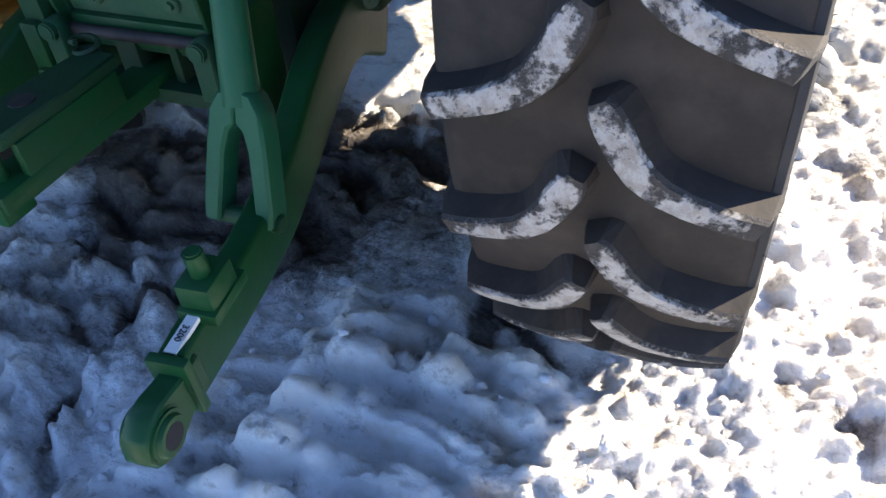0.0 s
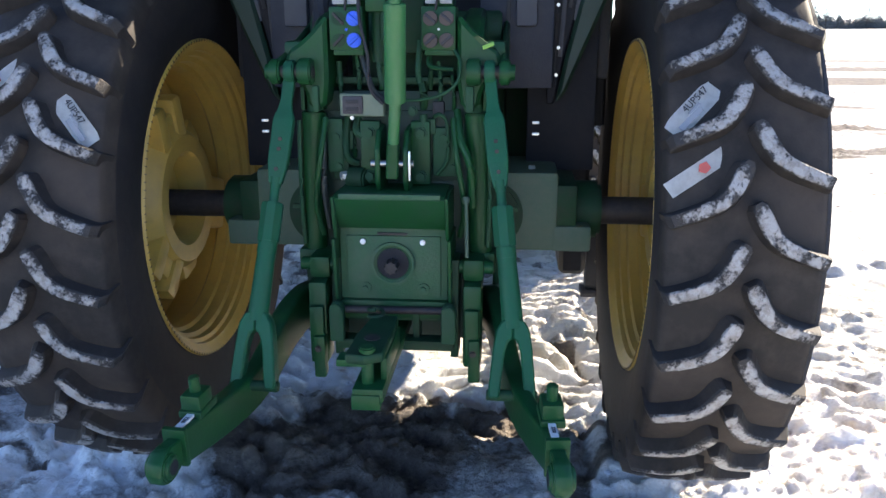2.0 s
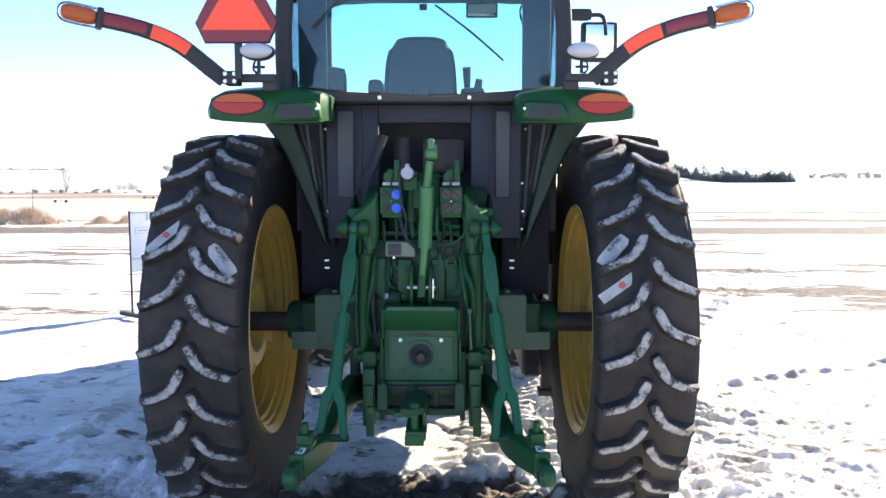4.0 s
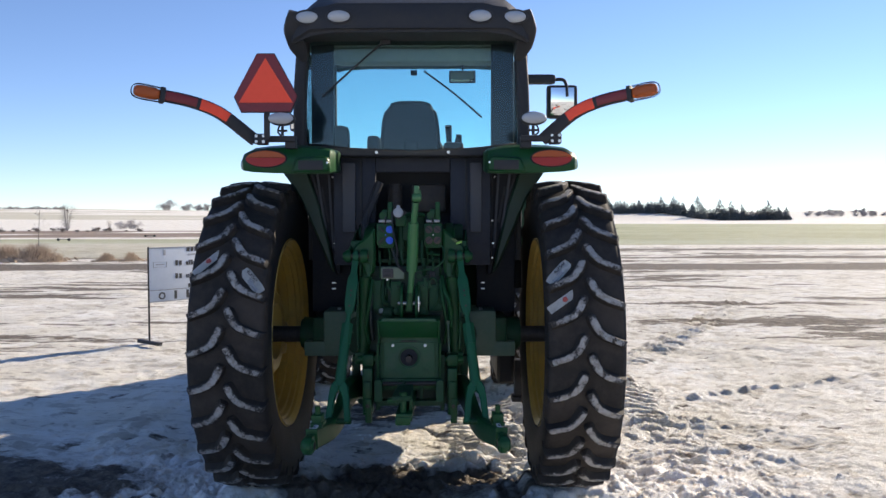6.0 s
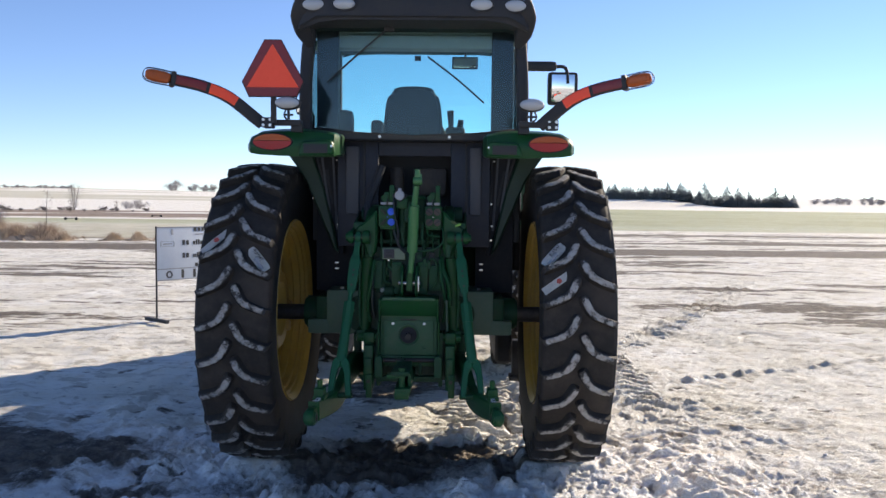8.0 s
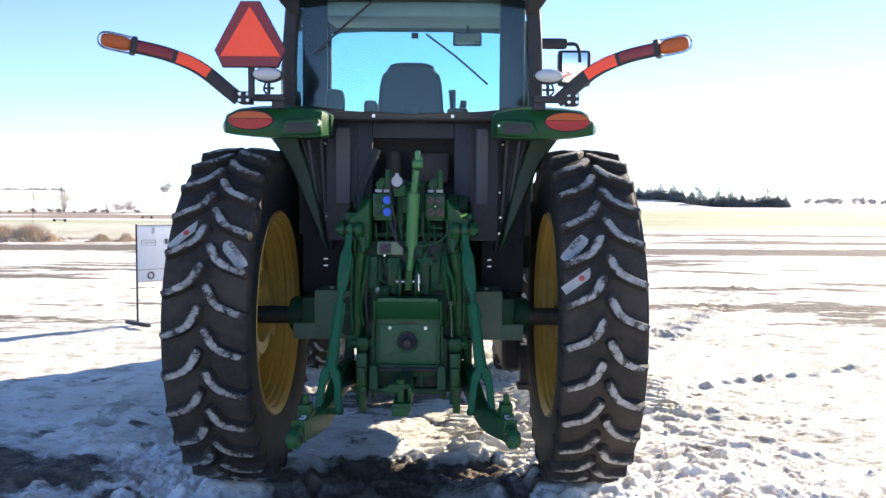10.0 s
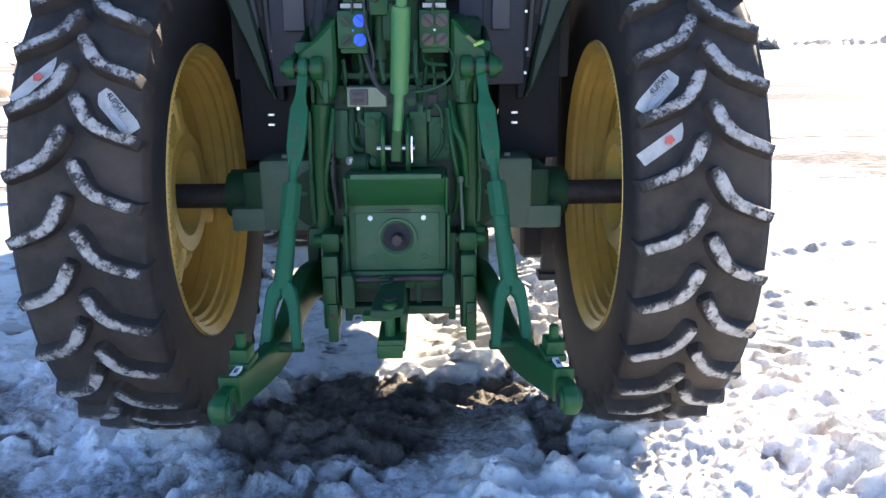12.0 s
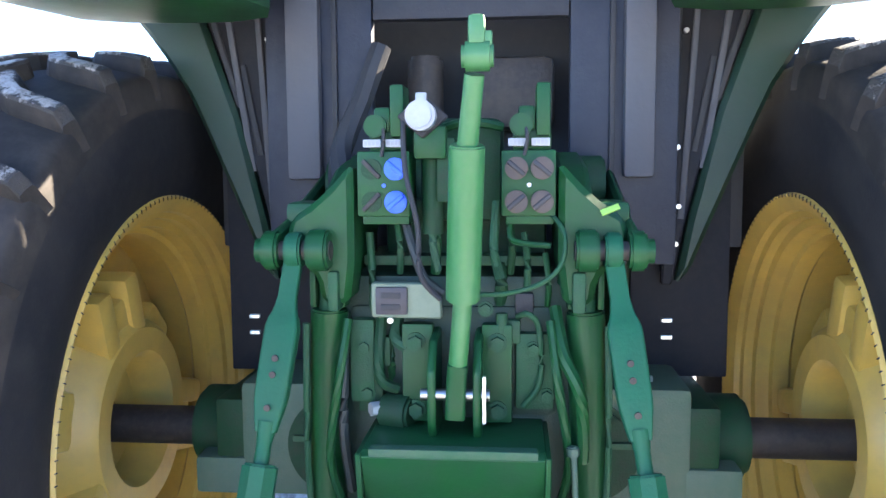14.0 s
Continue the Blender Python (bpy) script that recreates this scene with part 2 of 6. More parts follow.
def rod(p, q, r, r2=None, seg=20, bevel=0.0):
    """A round bar from p to q."""
    p, q = Vector(p), Vector(q)
    bm = bmesh.new()
    bmesh.ops.create_cone(bm, cap_ends=True, segments=seg, radius1=r, radius2=r if r2 is None else r2, depth=(q - p).length)
    if bevel:
        bmesh.ops.bevel(bm, geom=[e for e in bm.edges if len(e.link_faces) == 2 and any(len(f.verts) > 4 for f in e.link_faces)], offset=bevel, segments=2, affect="EDGES")
    bm.transform(Matrix.Translation((p + q) / 2) @ (q - p).to_track_quat("Z", "Y").to_matrix().to_4x4())
    return bm


def bolt(p, way, r=0.012, h=0.01):
    """A hexagon head on a washer."""
    p, way = Vector(p), Vector(way).normalized()
    return join(rod(p, p + way * h * 0.25, r * 1.35, seg=14), rod(p + way * h * 0.2, p + way * h, r, seg=6))


def smooth_path(points, n=8):
    """Points on a smooth curve through the given ones."""
    pts = [Vector(p) for p in points]
    out = []
    for i in range(len(pts) - 1):
        a, b = pts[max(i - 1, 0)], pts[min(i + 2, len(pts) - 1)]
        p, q = pts[i], pts[i + 1]
        for k in range(n):
            t = k / n
            out.append(0.5 * ((2 * p) + (q - a) * t + (2 * a - 5 * p + 4 * q - b) * t * t + (3 * p - a - 3 * q + b) * t ** 3))
    return out + [pts[-1]]


def sweep(points, section, n=8, scale=None, closed_ends=True, up=(0, 0, 1)):
    """A section (list of 2D points) carried along a smooth path. scale: a factor at each given point."""
    path = smooth_path(points, n) if n else [Vector(p) for p in points]
    bm = bmesh.new()
    rings = []
    for i, p in enumerate(path):
        d = (path[min(i + 1, len(path) - 1)] - path[max(i - 1, 0)]).normalized()
        side = d.cross(Vector(up))
        side = side.normalized() if side.length > 1e-4 else d.cross(Vector((1, 0, 0))).normalized()
        top = side.cross(d)
        f = 1.0
        if scale:
            u = i / (len(path) - 1) * (len(scale) - 1)
            k = min(int(u), len(scale) - 2)
            f = scale[k] + (scale[k + 1] - scale[k]) * (u - k)
        rings.append([bm.verts.new(p + side * x * f + top * y * f) for x, y in section])
    for a, b in zip(rings, rings[1:]):
        for k in range(len(section)):
            bm.faces.new((a[k], a[(k + 1) % len(section)], b[(k + 1) % len(section)], b[k]))
    if closed_ends:
        bm.faces.new(rings[0][::-1])
        bm.faces.new(rings[-1])
    bmesh.ops.recalc_face_normals(bm, faces=bm.faces[:])
    return bm


def circle(r, n=10):
    return [(r * math.cos(2 * math.pi * k / n), r * math.sin(2 * math.pi * k / n)) for k in range(n)]


def rounded(w, h, r, n=3):
    """A rounded rectangle, w by h."""
    out = []
    for cx, cy, a0 in ((w / 2 - r, h / 2 - r, 0), (-w / 2 + r, h / 2 - r, 90), (-w / 2 + r, -h / 2 + r, 180), (w / 2 - r, -h / 2 + r, 270)):
        for k in range(n + 1):
            a = radians(a0 + 90 * k / n)
            out.append((cx + r * math.cos(a), cy + r * math.sin(a)))
    return out


def prism(outline, axis, lo, hi, bevel=0.003):
    """A flat outline thickened along x, y or z. The outline holds the two other coordinates in order."""
    bm = bmesh.new()
    place = {"x": lambda a, b, c: (c, a, b), "y": lambda a, b, c: (a, c, b), "z": lambda a, b, c: (a, b, c)}[axis]
    low = [bm.verts.new(place(a, b, lo)) for a, b in outline]
    high = [bm.verts.new(place(a, b, hi)) for a, b in outline]
    n = len(outline)
    bm.faces.new(low)
    bm.faces.new(high)
    for k in range(n):
        bm.faces.new((low[k], low[(k + 1) % n], high[(k + 1) % n], high[k]))
    bmesh.ops.recalc_face_normals(bm, faces=bm.faces[:])
    if bevel:
        bmesh.ops.bevel(bm, geom=bm.edges[:], offset=bevel, segments=1, affect="EDGES", clamp_overlap=True)
    return bm


def lathe(profile, n=64, closed=True):
    """A profile of (x, radius) turned about the x axis."""
    bm = bmesh.new()
    rings = [[bm.verts.new((x, -r * math.cos(a), r * math.sin(a))) for x, r in profile] for a in (2 * math.pi * k / n for k in range(n))]
    m = len(profile)
    for i in range(n):
        a, b = rings[i], rings[(i + 1) % n]
        for k in range(m if closed else m - 1):
            bm.faces.new((a[k], a[(k + 1) % m], b[(k + 1) % m], b[k]))
    bmesh.ops.recalc_face_normals(bm, faces=bm.faces[:])
    return bm


def mirror_x(bm):
    bm.transform(Matrix.Diagonal((-1, 1, 1, 1)))
    bmesh.ops.reverse_faces(bm, faces=bm.faces[:])
    return bm


def words(name, text, size, m, material, parent, label=""):
    """Flat lettering as a mesh, in the plane of the pose m."""
    cu = bpy.data.curves.new(name, "FONT")
    cu.body, cu.size, cu.extrude, cu.align_x, cu.align_y = text, size, 0.0006, "CENTER", "CENTER"
    tmp = bpy.data.objects.new("tmp", cu)
    scene.collection.objects.link(tmp)
    me = bpy.data.meshes.new_from_object(tmp.evaluated_get(bpy.context.evaluated_depsgraph_get()))
    bpy.data.objects.remove(tmp)
    me.transform(m)
    me.materials.append(material)
    ob = new(name, me)
    ob.parent = parent
    if label:
        tagged(ob, label)
    return ob


# ---- ground ----
def hashed(ix, iy, seed):
    h = (ix.astype(np.int64) * 374761393 + iy.astype(np.int64) * 668265263 + seed * 974711) & 0x7FFFFFFF
    h = ((h ^ (h >> 13)) * 1274126177) & 0x7FFFFFFF
    return ((h ^ (h >> 16)) & 0xFFFF) / 65535.0


def vnoise(x, y, seed=0):
    """Smooth value noise, 0 to 1, one cell to a unit."""
    ix, iy = np.floor(x), np.floor(y)
    fx, fy = x - ix, y - iy
    fx, fy = fx * fx * fx * (fx * (fx * 6 - 15) + 10), fy * fy * fy * (fy * (fy * 6 - 15) + 10)
    a, b, c, d = hashed(ix, iy, seed), hashed(ix + 1, iy, seed), hashed(ix, iy + 1, seed), hashed(ix + 1, iy + 1, seed)
    return (a * (1 - fx) + b * fx) * (1 - fy) + (c * (1 - fx) + d * fx) * fy


def fbm(x, y, octaves=4, seed=0, gain=0.5):
    s, amp, tot = 0.0, 1.0, 0.0
    for k in range(octaves):
        cx, sx = math.cos(1.1 * k + 0.4), math.sin(1.1 * k + 0.4)
        s = s + amp * vnoise((cx * x - sx * y) * 2 ** k, (sx * x + cx * y) * 2 ** k, seed + k)
        tot += amp
        amp *= gain
    return s / tot


def lumps(x, y, seed=0):
    """Rounded clods: one dome in each unit cell, of uneven size and place."""
    best = np.zeros_like(x)
    ix, iy = np.floor(x), np.floor(y)
    for dx in (-1, 0, 1):
        for dy in (-1, 0, 1):
            cx, cy = ix + dx, iy + dy
            px, py = cx + 0.15 + 0.7 * hashed(cx, cy, seed), cy + 0.15 + 0.7 * hashed(cx, cy, seed + 7)
            rad = 0.22 + 0.5 * hashed(cx, cy, seed + 13) ** 1.5
            d2 = ((x - px) ** 2 + (y - py) ** 2) / rad ** 2
            best = np.maximum(best, rad * np.sqrt(np.clip(1 - d2, 0, 1)) * (hashed(cx, cy, seed + 29) > 0.3))
    return best


def smoothstep(a, b, v):
    t = np.clip((v - a) / (b - a), 0, 1)
    return t * t * (3 - 2 * t)


def billow(x, y, octaves, seed, gain=0.55):
    """Puffed noise with sharp creases between rounded heaps, 0 to 1."""
    out, amp, tot = 0.0, 1.0, 0.0
    for k in range(octaves):
        c, d = math.cos(0.9 * k + 0.3), math.sin(0.9 * k + 0.3)
        v = np.abs(2 * vnoise((c * x - d * y) * 2.1 ** k, (d * x + c * y) * 2.1 ** k, seed + k) - 1)
        out, tot, amp = out + amp * v, tot + amp, amp * gain
    return out / tot


# three points along each rut, its half width, depth and how brown it is
RUTS = (((-0.56, -0.61), (-0.34, -0.78), (-0.24, -1.0), 0.045, 0.03, 0.62), ((-0.5, -0.44), (-0.28, -0.49), (-0.09, -0.64), 0.03, 0.025, 0.5),
        ((-0.84, -0.14), (-0.42, -0.385), (-0.17, -0.51), 0.03, 0.022, 0.3), ((-1.04, -1.0), (-0.9, -0.78), (-0.77, -0.46), 0.035, 0.03, 0.4),
        ((-0.92, -1.09), (-0.66, -0.87), (-0.56, -0.66), 0.03, 0.026, 0.2), ((-0.8, -1.07), (-0.62, -0.95), (-0.47, -0.84), 0.025, 0.022, 0.3),
        ((0.12, -1.15), (0.2, -0.75), (0.16, -0.35), 0.05, 0.02, 0.45), ((0.45, -1.2), (0.5, -0.8), (0.47, -0.4), 0.05, 0.02, 0.35))


def ground_relief(x, y):
    """Height of trampled, rutted snow, and its earth mask: bare earth and crease dark."""
    dist = np.hypot(x - 0.2, y + 0.4)
    near = 1 - smoothstep(8, 26, dist)
    close = 0.33 + 0.67 * (1 - smoothstep(1.8, 4.5, dist))
    wx, wy = x + 0.16 * (fbm(x * 2.2, y * 2.2, 3, 71) - 0.5), y + 0.16 * (fbm(x * 2.2, y * 2.2, 3, 72) - 0.5)
    under = smoothstep(0.35, 0.6, y) * (1 - smoothstep(2.4, 3.2, y)) * (1 - smoothstep(0.6, 1.0, np.abs(x)))
    close = close * (1 - 0.7 * under)
    close = close * (1 - 0.3 * smoothstep(1.2, 1.7, x))
    close = np.maximum(close, 0.6 * np.exp(-((x - 2.7) / 0.75) ** 2 - ((y - 1.0 - 0.2 * (x - 2.7)) / 0.5) ** 2))
    rough = smoothstep(0.36, 0.62, fbm(x * 0.55, y * 0.55, 3, 11))
    heap = 0.6 * billow(wx * 5.5, wy * 5.5, 5, 31, 0.62) + 0.4 * billow(wx * 3.1 + 7, wy * 3.6, 5, 33, 0.66)
    h = 0.07 * (fbm(wx * 1.3, wy * 1.3, 3, 21) - 0.5)
    h = h + close * near * (0.06 + 0.045 * rough) * (heap - 0.2)
    h = h + close * near * (0.02 + 0.03 * smoothstep(0.35, 0.65, fbm(x * 1.7, y * 1.7, 2, 38))) * (billow(wx * 19, wy * 17, 3, 36, 0.65) - 0.3)
    clod = lumps(wx * 7.5, wy * 7.5, 45)
    h = h + close * near * rough * 0.075 * clod * (vnoise(x * 2.5, y * 2.5, 47) > 0.45)
    crumb = lumps(wx * 15 + 3, wy * 15, 46)
    h = h + close * near * 0.032 * crumb * smoothstep(0.4, 0.6, vnoise(x * 3.3, y * 3.3, 48))
    ridge = 1 - np.abs(2 * fbm(wx * 3.2 + 0.9 * wy, wy * 1.2, 3, 51) - 1)
    h = h + 0.055 * near * close * (ridge ** 2 - 0.6) * (1 - 0.5 * rough)
    # tread marks of wheels that passed beside the machine
    for x0, sl, sd, wide in ((1.75, 0.05, 3, 0.25), (-0.1, 0.55, 4, 0.25), (0.5, 0.06, 6, 0.38), (-0.75, -0.25, 7, 0.3)):
        u = x - x0 - sl * y + 0.12 * (fbm(y * 0.9, x * 0 + sd, 2, 61) - 0.5)
        band = 1 - smoothstep(wide * 0.85, wide * 1.2, np.abs(u))
        pitch = y + (0.12 if sd == 6 else 0.6) * np.abs(u) + 0.07 * (fbm(x * 3, y * 3, 2, 62) - 0.5)
        bars = smoothstep(-0.3, 0.35, np.sin(pitch * 2 * math.pi / (0.125 if sd == 6 else 0.17)))
        keep = smoothstep(0.3, 0.5, fbm(x * 1.1, y * 1.1, 2, 90 + sd))
        lift = (-0.03 + 0.055 * bars * (0.5 + vnoise(x * 6, y * 3, 64 + sd))) * keep * near
        h = h + band * lift
    # a row of tread clods that leads off across the yard, and two fainter ones beyond
    clods = random.Random(19)
    for px, py, dx, dy, step, size, count in ((2.6, 2.68, 0.91, 0.413, 0.21, 0.05, 15), (4.2, 11.1, 0.99, 0.1, 0.34, 0.05, 12), (4.2, 12.4, 0.99, 0.1, 0.34, 0.05, 12)):
        for k in range(count):
            cx, cy = px + dx * step * k + clods.gauss(0, 0.025), py + dy * step * k + clods.gauss(0, 0.025)
            part_ = np.nonzero((np.abs(x - cx) < 0.3) & (np.abs(y - cy) < 0.3))
            u, v = x[part_] - cx, y[part_] - cy
            p, q = (u * 0.9 + v * 0.45) / clods.uniform(0.04, 0.06), (v * 0.9 - u * 0.45) / clods.uniform(0.06, 0.10)
            h[part_] += size * clods.uniform(0.5, 1.1) * (np.exp(-(p * p + q * q) ** 1.5) - 0.5 * np.exp(-((p + 1.9) ** 2 + q * q))) * (0.6 + 0.8 * vnoise(x[part_] * 22, y[part_] * 22, 67))
    # scuffed crust farther off in the yard
    h = h + 0.05 * smoothstep(3.8, 5.5, dist) * (1 - smoothstep(13, 20, dist)) * (billow(wx * 2.4, wy * 2.4, 3, 37, 0.6) - 0.3) * smoothstep(0.35, 0.55, fbm(x * 0.4, y * 0.7, 2, 39))
    h = h - 0.03
    earth = np.zeros_like(x)
    wob = fbm(x * 1.8, y * 1.8, 4, 81) - 0.5
    for cx, cy, rx, ry, most in ((-0.2, 0.2, 0.62, 0.42, 0.72), (-0.33, -0.02, 0.5, 0.36, 0.74), (0.35, -0.02, 0.5, 0.22, 0.5), (0.3, 0.28, 0.3, 0.16, 0.8), (-0.35, -0.65, 0.4, 0.26, 0.46), (0.15, -0.2, 0.45, 0.2, 0.46), (-2.85, -0.15, 1.3, 0.72, 0.7), (-1.0, -0.5, 0.3, 0.16, 0.45), (1.6, 0.52, 0.4, 0.14, 0.42), (1.0, -0.5, 0.2, 0.09, 0.35), (-4.4, 0.4, 1.4, 0.6, 0.8), (-0.3, 2.2, 0.8, 0.5, 0.7), (5.6, 8.2, 2.2, 0.55, 0.72), (0.3, 1.15, 0.7, 0.7, 0.25)):
        d = np.hypot((x - cx) / rx, (y - cy) / ry) + 1.8 * wob
        earth = np.maximum(earth, most * (1 - smoothstep(0.35, 1.45, d)))
    earth = np.maximum(earth, 0.24 * smoothstep(2.5, 6.5, dist))
    h = h + 0.022 * near * (1 - smoothstep(3.5, 7, dist)) * (billow(wx * 13 + 5, wy * 21, 3, 41, 0.7) - 0.3) * smoothstep(0.3, 0.6, fbm(x * 0.9, y * 1.6, 2, 42))
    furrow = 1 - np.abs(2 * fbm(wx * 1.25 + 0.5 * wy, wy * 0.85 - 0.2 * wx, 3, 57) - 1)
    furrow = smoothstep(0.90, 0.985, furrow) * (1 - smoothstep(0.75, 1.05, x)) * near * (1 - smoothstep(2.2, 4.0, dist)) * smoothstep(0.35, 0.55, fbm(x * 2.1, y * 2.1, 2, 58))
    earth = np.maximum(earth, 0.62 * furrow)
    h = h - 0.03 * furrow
    # earth colour follows the creases between the heaps, darkening them like shade
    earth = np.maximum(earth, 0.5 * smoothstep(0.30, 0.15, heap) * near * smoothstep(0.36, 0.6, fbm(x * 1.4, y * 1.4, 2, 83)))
    streak = fbm(x * 0.28 + 3, y * 1.3, 5, 101, 0.6)
    earth = np.maximum(earth, smoothstep(0.55, 0.70, streak) * smoothstep(4.5, 9, np.hypot(x, y)) * 0.75)
    fine = fbm(x * 6, y * 6, 3, 121)
    earth = np.maximum(earth, 0.5 * smoothstep(0.68, 0.8, fine) * near)
    h = h * (1 - 0.2 * earth) - 0.02 * earth * near + 0.045 * earth * near * (billow(wx * 11, wy * 11, 4, 39, 0.62) - 0.25)
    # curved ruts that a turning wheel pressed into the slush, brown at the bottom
    for (ax, ay), (bx, by), (cx, cy), wide, deep, brown in RUTS:
        d = 2 * (ax * (by - cy) + bx * (cy - ay) + cx * (ay - by))
        ox = ((ax * ax + ay * ay) * (by - cy) + (bx * bx + by * by) * (cy - ay) + (cx * cx + cy * cy) * (ay - by)) / d
        oy = ((ax * ax + ay * ay) * (cx - bx) + (bx * bx + by * by) * (ax - cx) + (cx * cx + cy * cy) * (bx - ax)) / d
        off = np.hypot(x - ox, y - oy) - math.hypot(ax - ox, ay - oy) + 0.05 * (fbm(x * 6, y * 6, 2, 171) - 0.5)
        mx_, my_ = (ax + cx) / 2, (ay + cy) / 2
        along = smoothstep(1.25, 0.8, np.hypot(x - mx_, y - my_) / (0.5 * math.hypot(cx - ax, cy - ay)))
        groove = np.exp(-(off / wide) ** 2) * along
        bank_ = (np.exp(-((off - 2 * wide) / wide) ** 2) + np.exp(-((off + 2 * wide) / wide) ** 2)) * along
        h = h - deep * groove + 0.6 * deep * bank_ * (0.4 + 1.2 * vnoise(x * 14, y * 14, 172))
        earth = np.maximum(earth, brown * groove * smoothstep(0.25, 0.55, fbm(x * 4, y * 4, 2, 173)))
    # flattened under the tyres
    for cx, cy, rx, ry in ((0.944, 0.0, 0.23, 0.19), (-0.911, 0.0, 0.23, 0.19), (0.865, 3.1, 0.22, 0.25), (-0.985, 3.1, 0.22, 0.25)):
        d = np.maximum(np.abs(x - cx) / rx, np.abs(y - cy) / ry)
        k = 1 - smoothstep(0.9, 1.25, d)
        h = h * (1 - k) + 0.055 * k
        rim = np.exp(-((d - 1.35) / 0.22) ** 2)
        h = h + 0.035 * rim * fbm(x * 7, y * 7, 2, 131)
    return h, earth


def spaced(parts):
    """Grid lines from stretches (start, end, step at start, step at end)."""
    out = [parts[0][0]]
    for a, b, s0, s1 in parts:
        p = a
        while True:
            p += s0 + (s1 - s0) * (p - a) / (b - a)
            if p >= b - 0.4 * s1:
                break
            out.append(p)
        out.append(b)
    return np.array(out)


def land_rise(x, y):
    """Height of the far hills over the yard."""
    h = smoothstep(150, 900, y) * (13 * smoothstep(150, -500, x) * (0.6 + 0.5 * fbm(x / 300, y / 300, 3, 141)) + 5 * fbm(x / 260, y / 260, 3, 142) - 1.0)
    h = h + 4.2 * smoothstep(400, 440, y) * smoothstep(142, 120, x) * smoothstep(-20, 60, x)
    return h + 9 * smoothstep(230, 430, x) * smoothstep(720, 1000, y) * (0.6 + 0.8 * fbm(x / 90, y / 200, 3, 143))


def build_ground():
    xs = spaced([(-3000, -400, 260, 60), (-400, -60, 60, 6), (-60, -12, 6, 0.35), (-12, -3, 0.35, 0.05), (-3, -1.6, 0.05, 0.018), (-1.6, 2.4, 0.0125, 0.0125), (2.4, 4.5, 0.018, 0.05), (4.5, 14, 0.05, 0.35), (14, 60, 0.35, 6), (60, 400, 6, 60), (400, 3000, 60, 260)])
    ys = spaced([(-1200, -60, 200, 10), (-60, -8, 10, 0.4), (-8, -3, 0.4, 0.07), (-3, -1.7, 0.07, 0.02), (-1.7, 1.2, 0.0125, 0.0125), (1.2, 5, 0.018, 0.04), (5, 16, 0.04, 0.16), (16, 70, 0.16, 1.2), (70, 420, 1.2, 20), (420, 4200, 20, 300)])
    x, y = np.meshgrid(xs, ys)
    h, earth = ground_relief(x, y)
    r = np.hypot(x, y)
    h = h * (1 - smoothstep(30, 120, r)) + 0.0
    h = h + land_rise(x, y)
    # belts of the land: 0 snow, 1 stubble and pasture, 2 dry grass
    w = y + 3 * (fbm(x / 30, y / 18, 3, 151) - 0.5) + 0.02 * np.abs(x)
    warp = fbm(x / 12, y / 1.6, 4, 152)
    belt = smoothstep(20.5, 22, w) * (1 - smoothstep(24.6, 25.2, w)) * smoothstep(0.2, 0.45, warp + 0.1)
    belt = np.maximum(belt, 0.8 * smoothstep(28.3, 29, w) * (1 - smoothstep(31.5, 32.5, w)) * smoothstep(0.25, 0.5, warp + 0.06))
    belt = np.maximum(belt, 0.7 * smoothstep(37, 38, w) * (1 - smoothstep(40, 41, w)) * smoothstep(0.3, 0.55, warp + 0.06))
    belt = np.maximum(belt, smoothstep(0.5, 0.62, fbm(x / 9, y / 0.9, 4, 153)) * smoothstep(10, 16, y) * (1 - smoothstep(40, 48, y)) * 0.36)
    earth = np.where(r > 9, np.maximum(earth * (1 - smoothstep(40, 60, r)), belt), earth)
    left = smoothstep(-2, -14, x)
    grass = (0.75 * smoothstep(44, 48, w) + 0.25 * smoothstep(52, 66, w)) * (1 - smoothstep(235, 290, w + 0.25 * x))
    dry = left * smoothstep(27, 32, w) * (1 - smoothstep(46, 60, w)) * 0.9
    bank = smoothstep(-12, -22, x) * smoothstep(66, 72, w) * (1 - smoothstep(105, 125, w)) * smoothstep(0.22, 0.42, fbm(x / 25, y / 8, 3, 162) + 0.08)
    grass = grass * (1 - smoothstep(-6, -20, x) * smoothstep(62, 68, w))
    dark = smoothstep(0.45, 0.6, fbm(x / 120, y / 45, 3, 161)) * smoothstep(300, 420, y) * smoothstep(100, -60, x)
    ny, nx = x.shape
    verts = np.stack([x, y, h], -1).reshape(-1, 3)
    idx = np.arange(ny * nx).reshape(ny, nx)
    quads = np.stack([idx[:-1, :-1], idx[:-1, 1:], idx[1:, 1:], idx[1:, :-1]], -1).reshape(-1, 4)
    me = bpy.data.meshes.new("ground")
    me.vertices.add(len(verts))
    me.vertices.foreach_set("co", verts.ravel())
    me.loops.add(quads.size)
    me.loops.foreach_set("vertex_index", quads.ravel())
    me.polygons.add(len(quads))
    me.polygons.foreach_set("loop_start", np.arange(0, quads.size, 4))
    me.update(calc_edges=True)
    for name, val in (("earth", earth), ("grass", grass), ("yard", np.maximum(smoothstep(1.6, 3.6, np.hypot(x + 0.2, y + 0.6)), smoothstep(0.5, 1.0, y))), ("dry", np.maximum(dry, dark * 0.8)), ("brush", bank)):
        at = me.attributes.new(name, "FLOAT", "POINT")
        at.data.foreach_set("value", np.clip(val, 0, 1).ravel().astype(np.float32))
    me.shade_smooth()
    m = bpy.data.materials.new("snow_and_earth")
    m.use_nodes = True
    n, lk = m.node_tree.nodes, m.node_tree.links.new
    b = n["Principled BSDF"]
    co = n.new("ShaderNodeTexCoord")

